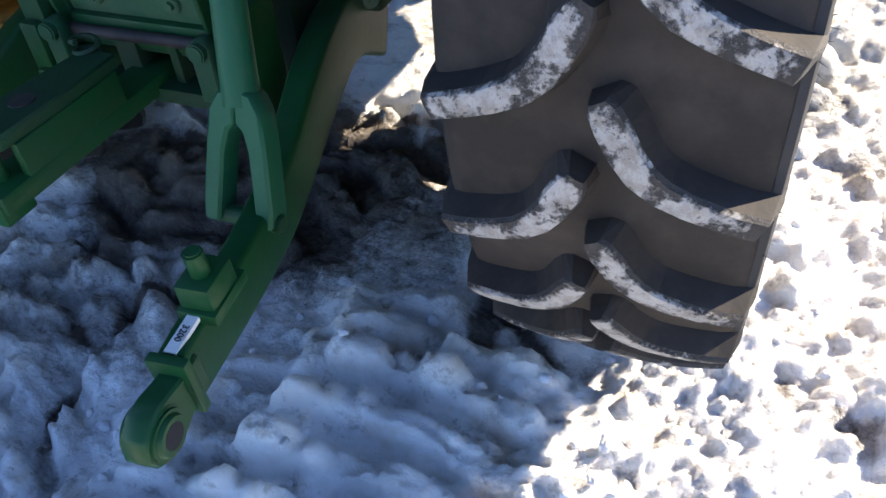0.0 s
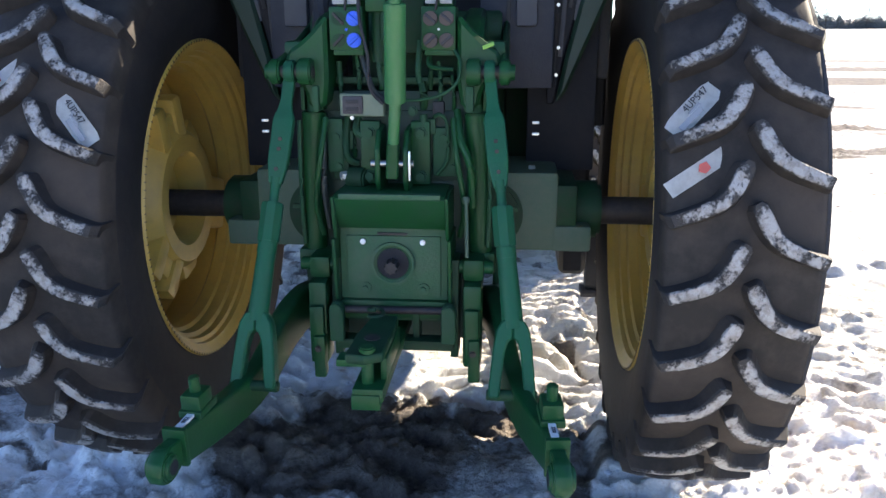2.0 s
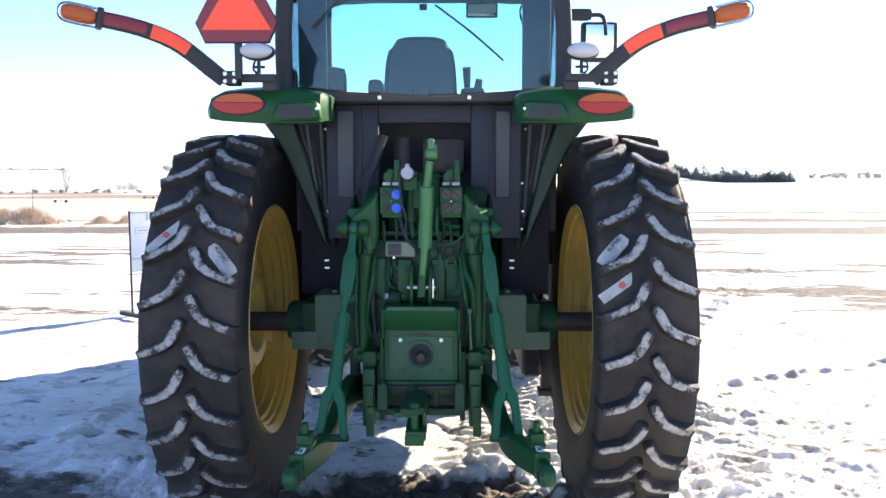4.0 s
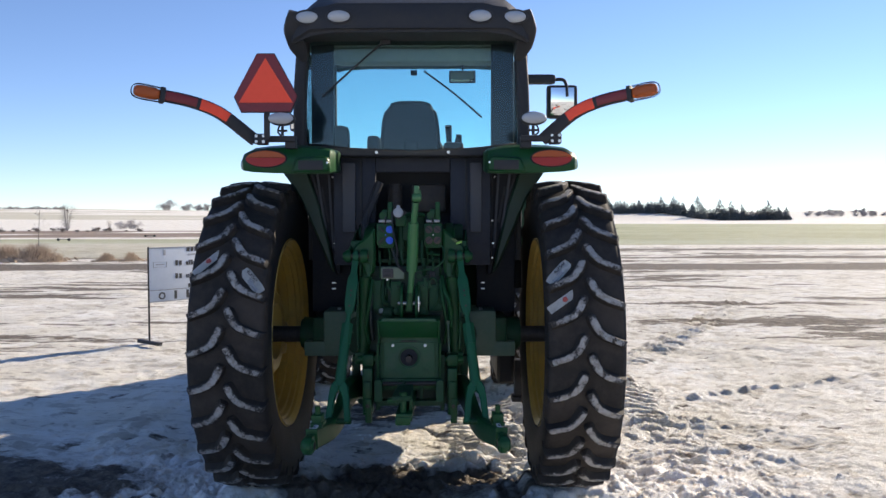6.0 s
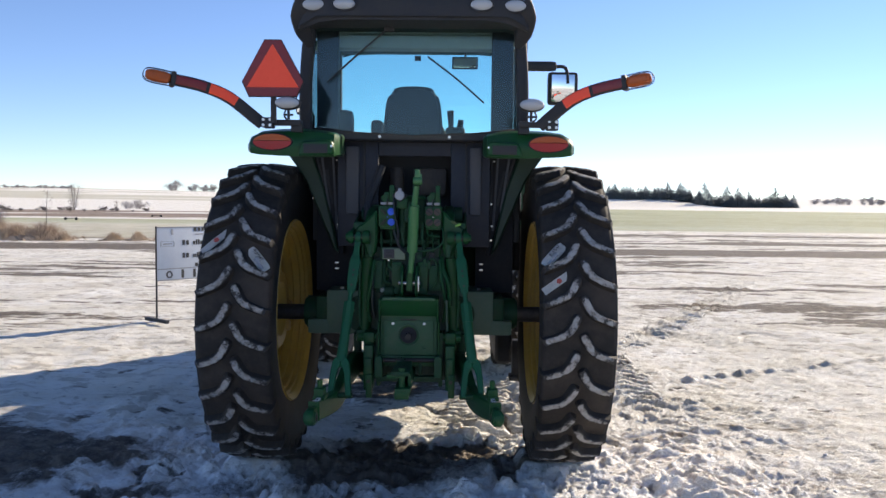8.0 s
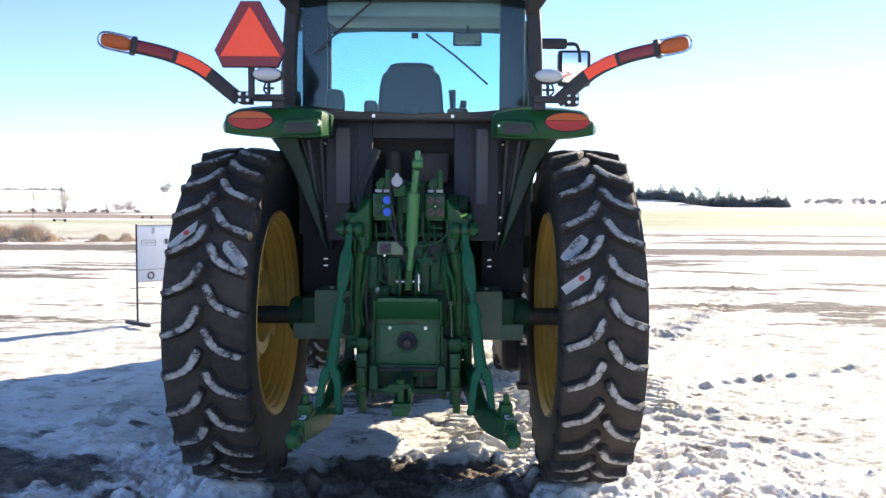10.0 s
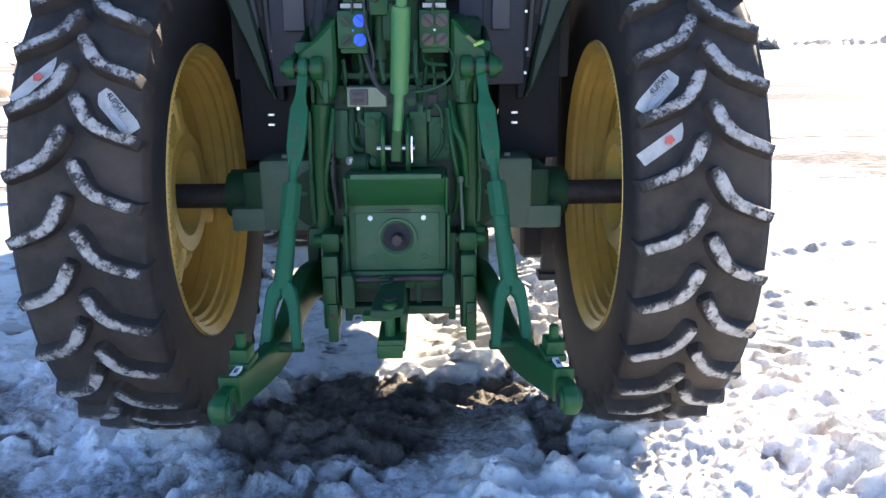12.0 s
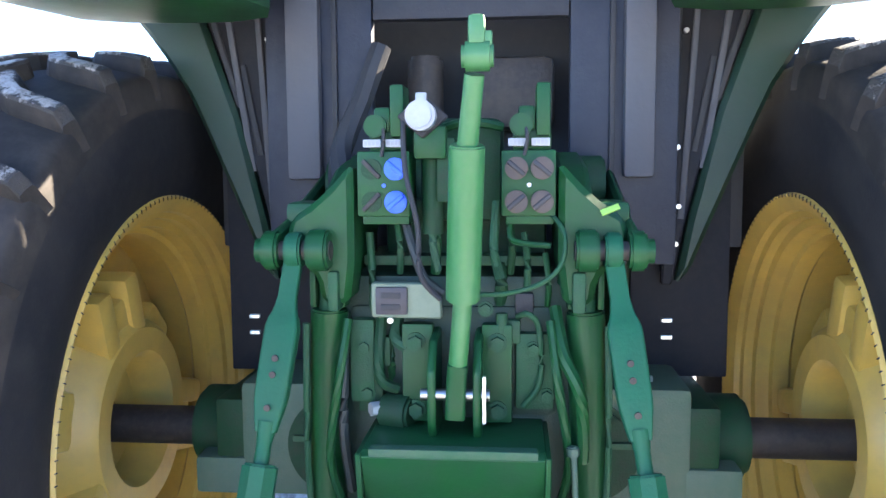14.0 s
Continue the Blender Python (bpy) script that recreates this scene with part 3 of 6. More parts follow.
    def noise_of(scale, detail=6, rough=0.6, stretch=None):
        no = n.new("ShaderNodeTexNoise")
        no.inputs["Scale"].default_value, no.inputs["Detail"].default_value, no.inputs["Roughness"].default_value = scale, detail, rough
        if stretch:
            mp = n.new("ShaderNodeMapping")
            mp.inputs["Scale"].default_value = stretch
            lk(co.outputs["Object"], mp.inputs["Vector"])
            lk(mp.outputs[0], no.inputs["Vector"])
        else:
            lk(co.outputs["Object"], no.inputs["Vector"])
        return no.outputs["Fac"]

    def ranged(v, a, c, lo=0.0, hi=1.0):
        r_ = n.new("ShaderNodeMapRange")
        for key, val in (("From Min", a), ("From Max", c), ("To Min", lo), ("To Max", hi)):
            r_.inputs[key].default_value = val
        lk(v, r_.inputs["Value"])
        return r_.outputs[0]

    def mixed(f, a, c):
        mx = n.new("ShaderNodeMix")
        mx.data_type = "RGBA"
        lk(f, mx.inputs[0])
        for v, s in ((a, mx.inputs[6]), (c, mx.inputs[7])):
            if isinstance(v, tuple):
                s.default_value = (*v, 1)
            else:
                lk(v, s)
        return mx.outputs[2]

    def attr(name):
        a = n.new("ShaderNodeAttribute")
        a.attribute_name = name
        return a.outputs["Fac"]

    def add(a, c, k):
        ma = n.new("ShaderNodeMath")
        ma.operation, ma.inputs[1].default_value = "MULTIPLY_ADD", k
        lk(c, ma.inputs[0])
        lk(a, ma.inputs[2])
        return ma.outputs[0]

    def times(a, c):
        q = n.new("ShaderNodeMath")
        q.operation = "MULTIPLY"
        lk(a, q.inputs[0])
        lk(c, q.inputs[1])
        return q.outputs[0]

    snow = mixed(ranged(noise_of(1.6), 0.42, 0.7), (0.92, 0.93, 0.94), (0.92, 0.905, 0.87))
    snow = mixed(ranged(noise_of(5), 0.55, 0.69, 0, 0.7), snow, (0.68, 0.55, 0.41))
    snow = mixed(ranged(noise_of(38, 5, 0.7), 0.62, 0.75, 0, 0.35), snow, (0.5, 0.44, 0.37))
    snow = mixed(ranged(noise_of(4.2, 9, 0.68), 0.57, 0.70, 0, 0.28), snow, (0.47, 0.43, 0.37))
    snow = mixed(times(attr("yard"), ranged(noise_of(0.9, 7, 0.65), 0.30, 0.60, 0.3, 0.85)), snow, (0.645, 0.61, 0.515))
    snow = mixed(times(attr("yard"), ranged(noise_of(3.6, 5, 0.62), 0.56, 0.60, 0, 0.6)), snow, (0.38, 0.345, 0.29))
    snow = mixed(times(attr("yard"), ranged(noise_of(1, 10, 0.75, (0.5, 3.2, 1)), 0.54, 0.60, 0, 0.5)), snow, (0.42, 0.38, 0.32))
    snow = mixed(times(attr("yard"), ranged(noise_of(1, 10, 0.8, (2.0, 9.0, 1)), 0.565, 0.61, 0, 0.6)), snow, (0.30, 0.275, 0.24))
    snow = mixed(times(attr("yard"), ranged(noise_of(1, 12, 0.85, (5.0, 13.0, 1)), 0.575, 0.62, 0, 0.65)), snow, (0.27, 0.25, 0.22))
    trod = n.new("ShaderNodeMath")
    trod.operation, trod.inputs[0].default_value = "SUBTRACT", 1.0
    lk(attr("yard"), trod.inputs[1])
    snow = mixed(times(trod.outputs[0], ranged(noise_of(2.3, 8, 0.68), 0.45, 0.66, 0.0, 0.5)), snow, (0.45, 0.41, 0.35))
    snow = mixed(times(trod.outputs[0], ranged(noise_of(11, 8, 0.72), 0.55, 0.64, 0, 0.5)), snow, (0.27, 0.245, 0.215))
    soil = mixed(ranged(noise_of(9, 8, 0.7), 0.38, 0.62), (0.10, 0.09, 0.083), (0.235, 0.20, 0.165))
    soil = mixed(ranged(noise_of(30, 8, 0.7), 0.55, 0.68, 0, 0.4), soil, (0.42, 0.38, 0.34))
    field = mixed(ranged(noise_of(0.05), 0.35, 0.65), (0.24, 0.26, 0.15), (0.33, 0.34, 0.22))
    field = mixed(ranged(noise_of(0.8), 0.5, 0.75, 0, 0.5), field, (0.5, 0.48, 0.38))
    field = mixed(times(ranged(attr("grass"), 0.3, 0.99, 1.0, 0.0), ranged(noise_of(1, 8, 0.7, (0.8, 2.0, 1)), 0.4, 0.6, 0.2, 0.9)), field, (0.66, 0.66, 0.58))
    straw = mixed(ranged(noise_of(0.6), 0.35, 0.65), (0.40, 0.38, 0.29), (0.52, 0.50, 0.41))
    ragged = times(attr("yard"), ranged(noise_of(1, 10, 0.75, (1.0, 5.0, 1)), 0.3, 0.7, -0.4, 0.4))
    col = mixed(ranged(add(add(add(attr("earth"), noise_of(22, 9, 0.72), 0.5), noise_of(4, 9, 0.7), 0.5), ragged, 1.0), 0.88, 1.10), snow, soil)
    col = mixed(ranged(add(attr("grass"), noise_of(0.35), 0.4), 0.5, 0.9), col, field)
    col = mixed(ranged(add(attr("dry"), noise_of(0.5), 0.4), 0.5, 0.9), col, straw)
    col = mixed(ranged(add(attr("brush"), noise_of(0.5), 0.4), 0.5, 0.9), col, mixed(ranged(noise_of(1.2), 0.35, 0.65), (0.16, 0.125, 0.10), (0.27, 0.215, 0.175)))
    lk(col, b.inputs["Base Color"])
    b.inputs["Roughness"].default_value = 0.85
    b.inputs["Specular IOR Level"].default_value = 0.15
    # light soaks a few centimetres into the snow
    b.inputs["Subsurface Radius"].default_value, b.inputs["Subsurface Scale"].default_value = (1.0, 0.95, 0.9), 0.02
    lk(ranged(attr("earth"), 0.1, 0.5, 0.75, 0.0), b.inputs["Subsurface Weight"])
    bp = n.new("ShaderNodeBump")
    bp.inputs["Strength"].default_value, bp.inputs["Distance"].default_value = 0.8, 0.035
    lk(add(add(add(noise_of(85, 6, 0.7), noise_of(30, 4), 0.8), noise_of(13, 6, 0.66), 1.5), times(attr("yard"), noise_of(5, 9, 0.75)), 1.6), bp.inputs["Height"])
    lk(bp.outputs[0], b.inputs["Normal"])
    me.materials.append(m)
    return tagged(new("ground", me), "trampled, rutted snow over bare brown earth, fields beyond", "ground", kind="structure")


build_ground()

# ---- tractor ----
tractor = thing("tractor", "green farm tractor with yellow rims, seen from its hitch end", "tractor")
AXLE_Z = 0.983
SIDES = (-1, 1)


def tyre_profile(w, r, bead):
    """Closed section of a tractor tyre, half across and mirrored."""
    half = [(w * 0.38, bead + 0.008), (w * 0.43, bead + 0.012), (w * 0.47, bead + 0.05), (w * 0.505, bead + (r - bead) * 0.38), (w * 0.508, bead + (r - bead) * 0.56), (w * 0.508, r * 0.87), (w * 0.506, r * 0.92), (w * 0.498, r * 0.945), (w * 0.482, r * 0.955), (w * 0.44, r * 0.961), (w * 0.37, r * 0.966), (w * 0.28, r * 0.972), (w * 0.12, r * 0.98)]
    return half + [(-x, q) for x, q in half[::-1]]


def lug_mesh(w, r, height, sign, name):
    """One tread bar, its tip at the crown, its tail over the shoulder. sign: the side it runs to."""
    k = w / 0.385
    line = [(0.009, 0.024), (0.015, 0.012), (0.025, -0.010), (0.040, -0.042), (0.057, -0.069), (0.080, -0.090), (0.110, -0.106), (0.145, -0.121), (0.170, -0.131), (0.188, -0.138), (0.197, -0.142)]
    line = [(u * k, t * k * 0.93) for u, t in line]
    wide = [0.010, 0.017, 0.0195, 0.019, 0.0185, 0.0175, 0.0165, 0.016, 0.016, 0.0165, 0.017]
    cake = [0.35, 0.85, 1.0, 1.0, 1.0, 1.0, 1.0, 0.95, 0.85, 0.45, 0.1]
    bm = bmesh.new()
    layer = bm.verts.layers.float.new("cake")
    rings = []
    for i, (u, t) in enumerate(line):
        a, b = line[max(i - 1, 0)], line[min(i + 1, len(line) - 1)]
        d = Vector((b[0] - a[0], b[1] - a[1])).normalized()
        nrm = Vector((-d.y, d.x))
        q = u / (0.192 * k)
        top = r - 0.018 * q ** 3 - (0.028 if i == len(line) - 1 else 0)
        base = r - height - 0.02 - 0.05 * q ** 4
        ring = []
        flare = max(1.5, 2.4 - 0.18 * i)
        for off, rad, c in ((-1.9, base, 0), (-1.1, top - 0.007, 0.45), (-0.9, top, 0.8), (-0.4, top + 0.001, 1), (0.4, top + 0.001, 1), (0.9, top, 0.8), (1.1, top - 0.007, 0.45), (flare, base, 0)):
            p = Vector((u, t)) + nrm * off * wide[i] * k
            a_ = p.y / r
            v = bm.verts.new((sign * p.x, -rad * math.cos(a_), rad * math.sin(a_)))
            v[layer] = c * cake[i]
            ring.append(v)
        rings.append(ring)
    for a, b in zip(rings, rings[1:]):
        for j in range(7):
            f = bm.faces.new((a[j], a[j + 1], b[j + 1], b[j]))
            f.material_index = 1 if 1 <= j <= 5 else 0
    bm.faces.new(rings[0])
    bm.faces.new(rings[-1][::-1])
    bmesh.ops.recalc_face_normals(bm, faces=bm.faces[:])
    me = bpy.data.meshes.new(name)
    bm.to_mesh(me)
    bm.free()
    me.materials.append(PALERUB)
    me.materials.append(CAKED)
    return me


REAR_LUGS = {s: lug_mesh(0.385, 0.93, 0.042, s, "lug") for s in SIDES}
FRONT_LUGS = {s: lug_mesh(0.38, 0.65, 0.04, s, "front_lug") for s in SIDES}


def tyre(name, x, y, z, w, r, bead, lugs, count, phase_in, phase_out, label):
    body = part(name, lathe(tyre_profile(w, r - 0.02, bead), 96), [PALERUB, SHADERUB], tractor, label)
    # Faces below the tread take the rubber with shade in its colour.
    for f in body.data.polygons:
        f.material_index = 1 if math.hypot(f.center.y, f.center.z) < 0.84 * r else 0
    body.location = (x, y, z)
    side = 1 if x > 0 else -1
    for s in SIDES:
        phase = phase_in if s != side else phase_out
        for k in range(count):
            ob = new("lug", lugs[s])
            ob.parent = body
            ob.rotation_euler = (-radians(phase + k * 360 / count), 0, 0)
    return body


def rear_rim(side, x):
    """Dished steel rim: barrel, rolled flanges, disc with hand holes, cast hub."""
    barrel = [(0.198, 0.582), (0.205, 0.594), (0.195, 0.599), (0.18, 0.585), (0.175, 0.575), (0.145, 0.568), (0.125, 0.55), (-0.10, 0.55), (-0.135, 0.565), (-0.175, 0.575), (-0.18, 0.585), (-0.195, 0.599), (-0.205, 0.594), (-0.198, 0.582),
              (-0.186, 0.572), (-0.176, 0.556), (-0.156, 0.553), (-0.149, 0.538), (-0.122, 0.535), (-0.114, 0.517), (-0.07, 0.513), (-0.062, 0.498), (-0.012, 0.494), (0.0, 0.506), (0.06, 0.508), (0.120, 0.515), (0.142, 0.553), (0.172, 0.561), (0.182, 0.568)]
    rim = part("rear_rim", lathe([(side * a * 0.87, b * 0.967) for a, b in barrel], 96), YELLOW, tractor, "yellow painted steel wheel rim")
    rim.location = (x, 0, AXLE_Z)
    bead = join(*[slab((-0.0012, -0.0045, -0.0010), (0.0012, 0.0045, 0.0010), 0.0, pose(-side * 0.178, -0.5735 * math.cos(a), 0.5735 * math.sin(a), -math.degrees(a))) for a in (2 * math.pi * k / 150 for k in range(150))])
    tagged(part("flange_tick_pattern", bead, INK, rim, smooth=False), kind="stuff")
    disc = lathe([(side * a, b) for a, b in [(0.12, 0.06), (0.12, 0.30), (0.14, 0.36), (0.15, 0.43), (0.13, 0.49), (0.118, 0.515), (0.105, 0.515), (0.115, 0.475), (0.132, 0.43), (0.122, 0.365), (0.105, 0.305), (0.105, 0.06)]], 64)
    part("wheel_disc", disc, YELLOW, rim)
    flip = Matrix.Diagonal((side, 1, 1, 1))
    hub = [lathe([(side * a, b) for a, b in [(0.03, 0.055), (0.03, 0.15), (-0.055, 0.16), (-0.075, 0.175), (-0.078, 0.235), (-0.06, 0.255), (0.02, 0.29), (0.05, 0.335), (0.108, 0.345), (0.108, 0.055)]], 56)]
    for a in (15, 135, 255):
        turn = flip @ pose(0, 0, 0, a)
        hub += [slab((-0.075, -0.105, 0.20), (0.09, -0.032, 0.375), 0.022, turn), slab((-0.075, 0.032, 0.20), (0.09, 0.105, 0.375), 0.022, turn), slab((-0.06, -0.06, 0.20), (0.09, 0.06, 0.325), 0.015, turn)]
    for a in (75, 195, 315):
        hub.append(slab((-0.03, -0.07, 0.20), (0.10, 0.07, 0.33), 0.025, flip @ pose(0, 0, 0, a)))
    hub = join(*hub)
    part("wheel_hub", hub, YELLOW, rim, "cast yellow wedge hub")
    for k in range(8):
        a = radians(22.5 + 45 * k)
        c = Vector((side * 0.125, -0.395 * math.cos(a), 0.395 * math.sin(a)))
        part("wheel_bolt", bolt(c, (-side, 0, 0), 0.016, 0.028), YELLOW, rim)
    return rim


REAR_R = tyre("rear_tyre", 0.947, 0, AXLE_Z, 0.392, 0.93, 0.567, REAR_LUGS, 29, 5.4, 11.6, "tall ribbed rubber tyre, snow caked on its tread bars")
REAR_L = tyre("rear_tyre", -0.914, 0, AXLE_Z, 0.392, 0.93, 0.567, REAR_LUGS, 29, 1.9, 8.1, "tall ribbed rubber tyre, snow caked on its tread bars")
rear_rim(1, 0.947)
rear_rim(-1, -0.914)
for s in SIDES:
    tyre("front_tyre", 0.925 * s - 0.06, 3.1, 0.665, 0.38, 0.65, 0.38, FRONT_LUGS, 22, 4, -4, "smaller ribbed front tyre with packed snow")
    fr = part("front_rim", lathe([(s * a, b) for a, b in [(0.17, 0.385), (0.17, 0.40), (0.13, 0.36), (-0.13, 0.36), (-0.17, 0.40), (-0.17, 0.385), (-0.12, 0.345), (-0.02, 0.34), (-0.02, 0.12), (0.0, 0.12), (0.0, 0.34), (0.12, 0.345)]], 48), YELLOW, tractor, "yellow front wheel rim")
    fr.location = (0.925 * s - 0.06, 3.1, 0.665)


def chassis():
    # axle tubes, flanges and bars
    for s in SIDES:
        part("axle_bar", rod((0.62 * s, 0, AXLE_Z - 0.016), (1.16 * s, 0, AXLE_Z - 0.016), 0.049, seg=32), BAR, tractor, "dark bare steel axle bar")
        part("axle_housing", slab((0.26 * s, -0.17, 0.855), (0.52 * s, 0.20, 1.13), 0.02), CAST, tractor, "pale green cast axle housing")
        part("housing_foot", slab((0.50 * s, -0.168, 0.855), (0.635 * s, 0.15, 0.945), 0.012), CAST, tractor)
        part("housing_cap", slab((0.50 * s, -0.16, 0.94), (0.585 * s, 0.15, 1.085), 0.012), DARKGREEN, tractor, "dark green housing cap")
        part("axle_flange", join(rod((0.55 * s, 0, AXLE_Z - 0.012), (0.675 * s, 0, AXLE_Z - 0.012), 0.102, seg=40, bevel=0.014)), DARKGREEN, tractor, "dark green bearing flange")
        part("brake_cover", rod((0.285 * s, -0.165, 0.985), (0.285 * s, -0.195, 0.985), 0.118, seg=48, bevel=0.012), DARKGREEN, tractor, "round dark green cover")
        part("tab", slab((0.335 * s, -0.205, 1.0), (0.385 * s, -0.19, 1.014), 0.002), PLATE, tractor)
        for yy, zz in ((-0.1, 1.125), (0.08, 1.125)):
            part("housing_bolt", bolt((0.43 * s, yy, zz - 0.008), (0, 0, 1), 0.013, 0.024), ZINC, tractor)
    # housing green deepened to hold the shade behind the hydraulics
    part("gearbox_housing", join(slab((-0.26, -0.42, 0.62), (0.26, 0.5, 1.42), 0.03), slab((-0.2, -0.43, 1.14), (0.21, -0.38, 1.36), 0.02)), mat("shaded_green_casting", (0.006, 0.03, 0.015), 0.55, spots=(0.02, 0.03, 0.022), scale=10, amount=0.5, bump=0.12, bump_scale=200), tractor, "green cast transmission housing")
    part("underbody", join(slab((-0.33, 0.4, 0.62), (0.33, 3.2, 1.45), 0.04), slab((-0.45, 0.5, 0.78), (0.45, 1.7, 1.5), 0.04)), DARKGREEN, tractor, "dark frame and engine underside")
    part("fuel_tank", slab((-0.78, 0.75, 0.72), (-0.40, 1.75, 1.45), 0.06), BLACK, tractor)
    # unseen block, its outline cut to bound the sunlit patch below
    part("unseen_side_block", prism([(0.72, 0.50), (1.65, 0.50), (2.3, 0.68), (2.3, 1.4), (0.72, 1.4)], "x", 0.58, 0.70, 0.02), BLACK, tractor)
    # added behind the tyre, out of view, to keep sun off the mud
    part("unseen_step_block", join(slab((0.72, 0.92, 0.36), (1.06, 1.01, 0.64), 0.015), slab((0.70, 0.90, 0.33), (1.1, 1.03, 0.37), 0.01)), BLACK, tractor)
    part("front_axle", join(slab((-0.8, 3.01, 0.58), (0.7, 3.19, 0.74), 0.03), rod((-0.85, 3.1, 0.665), (-0.65, 3.1, 0.665), 0.16), rod((0.55, 3.1, 0.665), (0.75, 3.1, 0.665), 0.16)), DARKGREEN, tractor)
    part("hood", prism([(1.2, 1.35), (3.9, 1.1), (4.05, 1.3), (3.9, 1.66), (3.2, 1.86), (1.2, 2.0)], "x", -0.42, 0.42, 0.05), GREEN, tractor, "green engine hood")
    part("front_weight", slab((-0.4, 3.7, 0.55), (0.4, 4.3, 1.05), 0.04), BLACK, tractor)
    # unseen bucket and arms, placed and sized to cast the long left shadow
    bucket = [(4.55, 0.95), (4.5, 2.2), (4.62, 2.36), (4.68, 2.33), (4.6, 1.68), (4.66, 1.0), (5.25, 0.96), (5.25, 0.92), (4.62, 0.9)]
    part("unseen_bucket", prism(bucket, "x", -1.16, 1.16, 0.01), DARKGREEN, tractor, "raised loader bucket beyond the hood, unseen, set to cast the long shadow")
    for s in SIDES:
        part("unseen_bucket_cheek", prism([(4.56, 0.92), (5.25, 0.93), (4.95, 1.8), (4.64, 2.34), (4.52, 2.19)], "x", s * 1.165 - 0.012, s * 1.165 + 0.012, 0.004), DARKGREEN, tractor)
        part("unseen_loader_arm", sweep([(0.56 * s, 1.75, 1.62), (0.56 * s, 3.0, 1.68), (0.56 * s, 3.9, 1.5), (0.56 * s, 4.55, 1.2)], rounded(0.07, 0.16, 0.015), 5), GREEN, tractor)


def cab():
    """Cab shell: rear frame, posts, roof, floor, glazing, seat."""
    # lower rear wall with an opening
    # the last two, in VOID, put the shade of the side gaps into colour
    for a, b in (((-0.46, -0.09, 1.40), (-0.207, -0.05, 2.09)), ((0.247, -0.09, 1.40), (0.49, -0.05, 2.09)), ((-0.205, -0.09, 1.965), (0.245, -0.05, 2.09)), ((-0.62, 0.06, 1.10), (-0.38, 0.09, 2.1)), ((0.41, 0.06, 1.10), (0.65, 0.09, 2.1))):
        part("wall_and_gap_sheet", slab(a, b, 0.006), GREY if b[1] < 0 else VOID, tractor, "dark grey rear cab wall panel, and near-black sheets for gap shade")
    # near-black sheet behind the opening stands for the shade inside it
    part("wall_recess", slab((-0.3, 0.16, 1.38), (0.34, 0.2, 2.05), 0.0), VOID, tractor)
    part("filter_canister", join(rod((-0.10, 0.06, 1.6), (-0.10, 0.06, 1.9), 0.045, bevel=0.01), slab((0.0, 0.05, 1.72), (0.22, 0.15, 1.9), 0.03)), BAR, tractor)
    for x0, x1 in ((-0.405, -0.325), (0.365, 0.435)):
        part("padded_strip", slab((x0, -0.125, 1.60), (x1, -0.088, 2.02), 0.012), STRIP, tractor, "light grey upright strip")
    for x in (-0.30, 0.335):
        part("wall_groove", slab((x, -0.104, 1.46), (x + 0.012, -0.088, 2.06), 0.002), BLACK, tractor)
    sill = prism([(-0.64, 2.135), (-0.35, 2.105), (0.02, 2.085), (0.40, 2.105), (0.68, 2.135), (0.68, 2.05), (-0.64, 2.05)], "y", -0.2, -0.03, 0.01)
    part("window_sill", sill, BLACK, tractor)
    for x in (-0.19, 0.235):
        part("wall_bolt", bolt((x, -0.204, 2.075), (0, -1, 0), 0.007, 0.006), ZINC, tractor)
    # posts
    for s, x in ((-1, -0.615), (1, 0.655)):
        part("rear_post", sweep([(x + 0.02 * s, -0.22, 2.08), (x + 0.015 * s, -0.25, 2.4), (x - 0.005 * s, -0.22, 2.74)], rounded(0.07, 0.09, 0.02), 6, up=(0, 1, 0)), BLACK, tractor, "black cab corner post")
        part("door_post", sweep([(x + 0.06 * s, 0.62, 1.2), (x + 0.06 * s, 0.62, 2.0), (x + 0.03 * s, 0.62, 2.76)], rounded(0.05, 0.07, 0.015), 4, up=(0, 1, 0)), BLACK, tractor)
        part("front_post", sweep([(0.69 * s + 0.02, 1.35, 1.3), (0.69 * s + 0.02, 1.36, 2.1), (0.675 * s + 0.02, 1.24, 2.88)], rounded(0.06, 0.06, 0.015), 4, up=(0, 1, 0)), BLACK, tractor)
        part("side_wall", slab(((x + 0.0 * s), 0.12, 1.42), ((x + 0.04 * s), 1.3, 1.95), 0.01), BLACK, tractor)
        part("interior_pillar", slab((x - 0.165 * s, -0.14, 2.10), (x - 0.03 * s, -0.1, 2.74), 0.01), GREY, tractor)
    # floor in the same near black, as shade beneath the cab
    part("cab_floor", slab((-0.62, 0.2, 1.40), (0.66, 1.35, 1.46), 0.01), VOID, tractor)
    part("dashboard", join(slab((-0.3, 1.05, 1.44), (0.3, 1.32, 2.05), 0.05), slab((-0.6, 1.2, 1.9), (0.62, 1.36, 2.18), 0.03)), BLACK, tractor)
    part("steering_wheel", join(sweep([(0.19 * math.cos(a), 0.92 + 0.12 * math.sin(a), 2.17 + 0.14 * math.sin(a)) for a in (2 * math.pi * k / 24 for k in range(25))], circle(0.015, 8), 0, closed_ends=False), rod((0, 0.92, 2.17), (0, 1.1, 1.9), 0.03)), BLACK, tractor)
    # roof: a domed shell with a deep rear brow, cheeks that wrap down at the corners, and a lining that rises forwards
    shell = slab((-0.67, -0.48, 2.72), (0.71, 1.5, 2.985), 0.0)
    bmesh.ops.subdivide_edges(shell, edges=shell.edges[:], cuts=9, use_grid_fill=True)
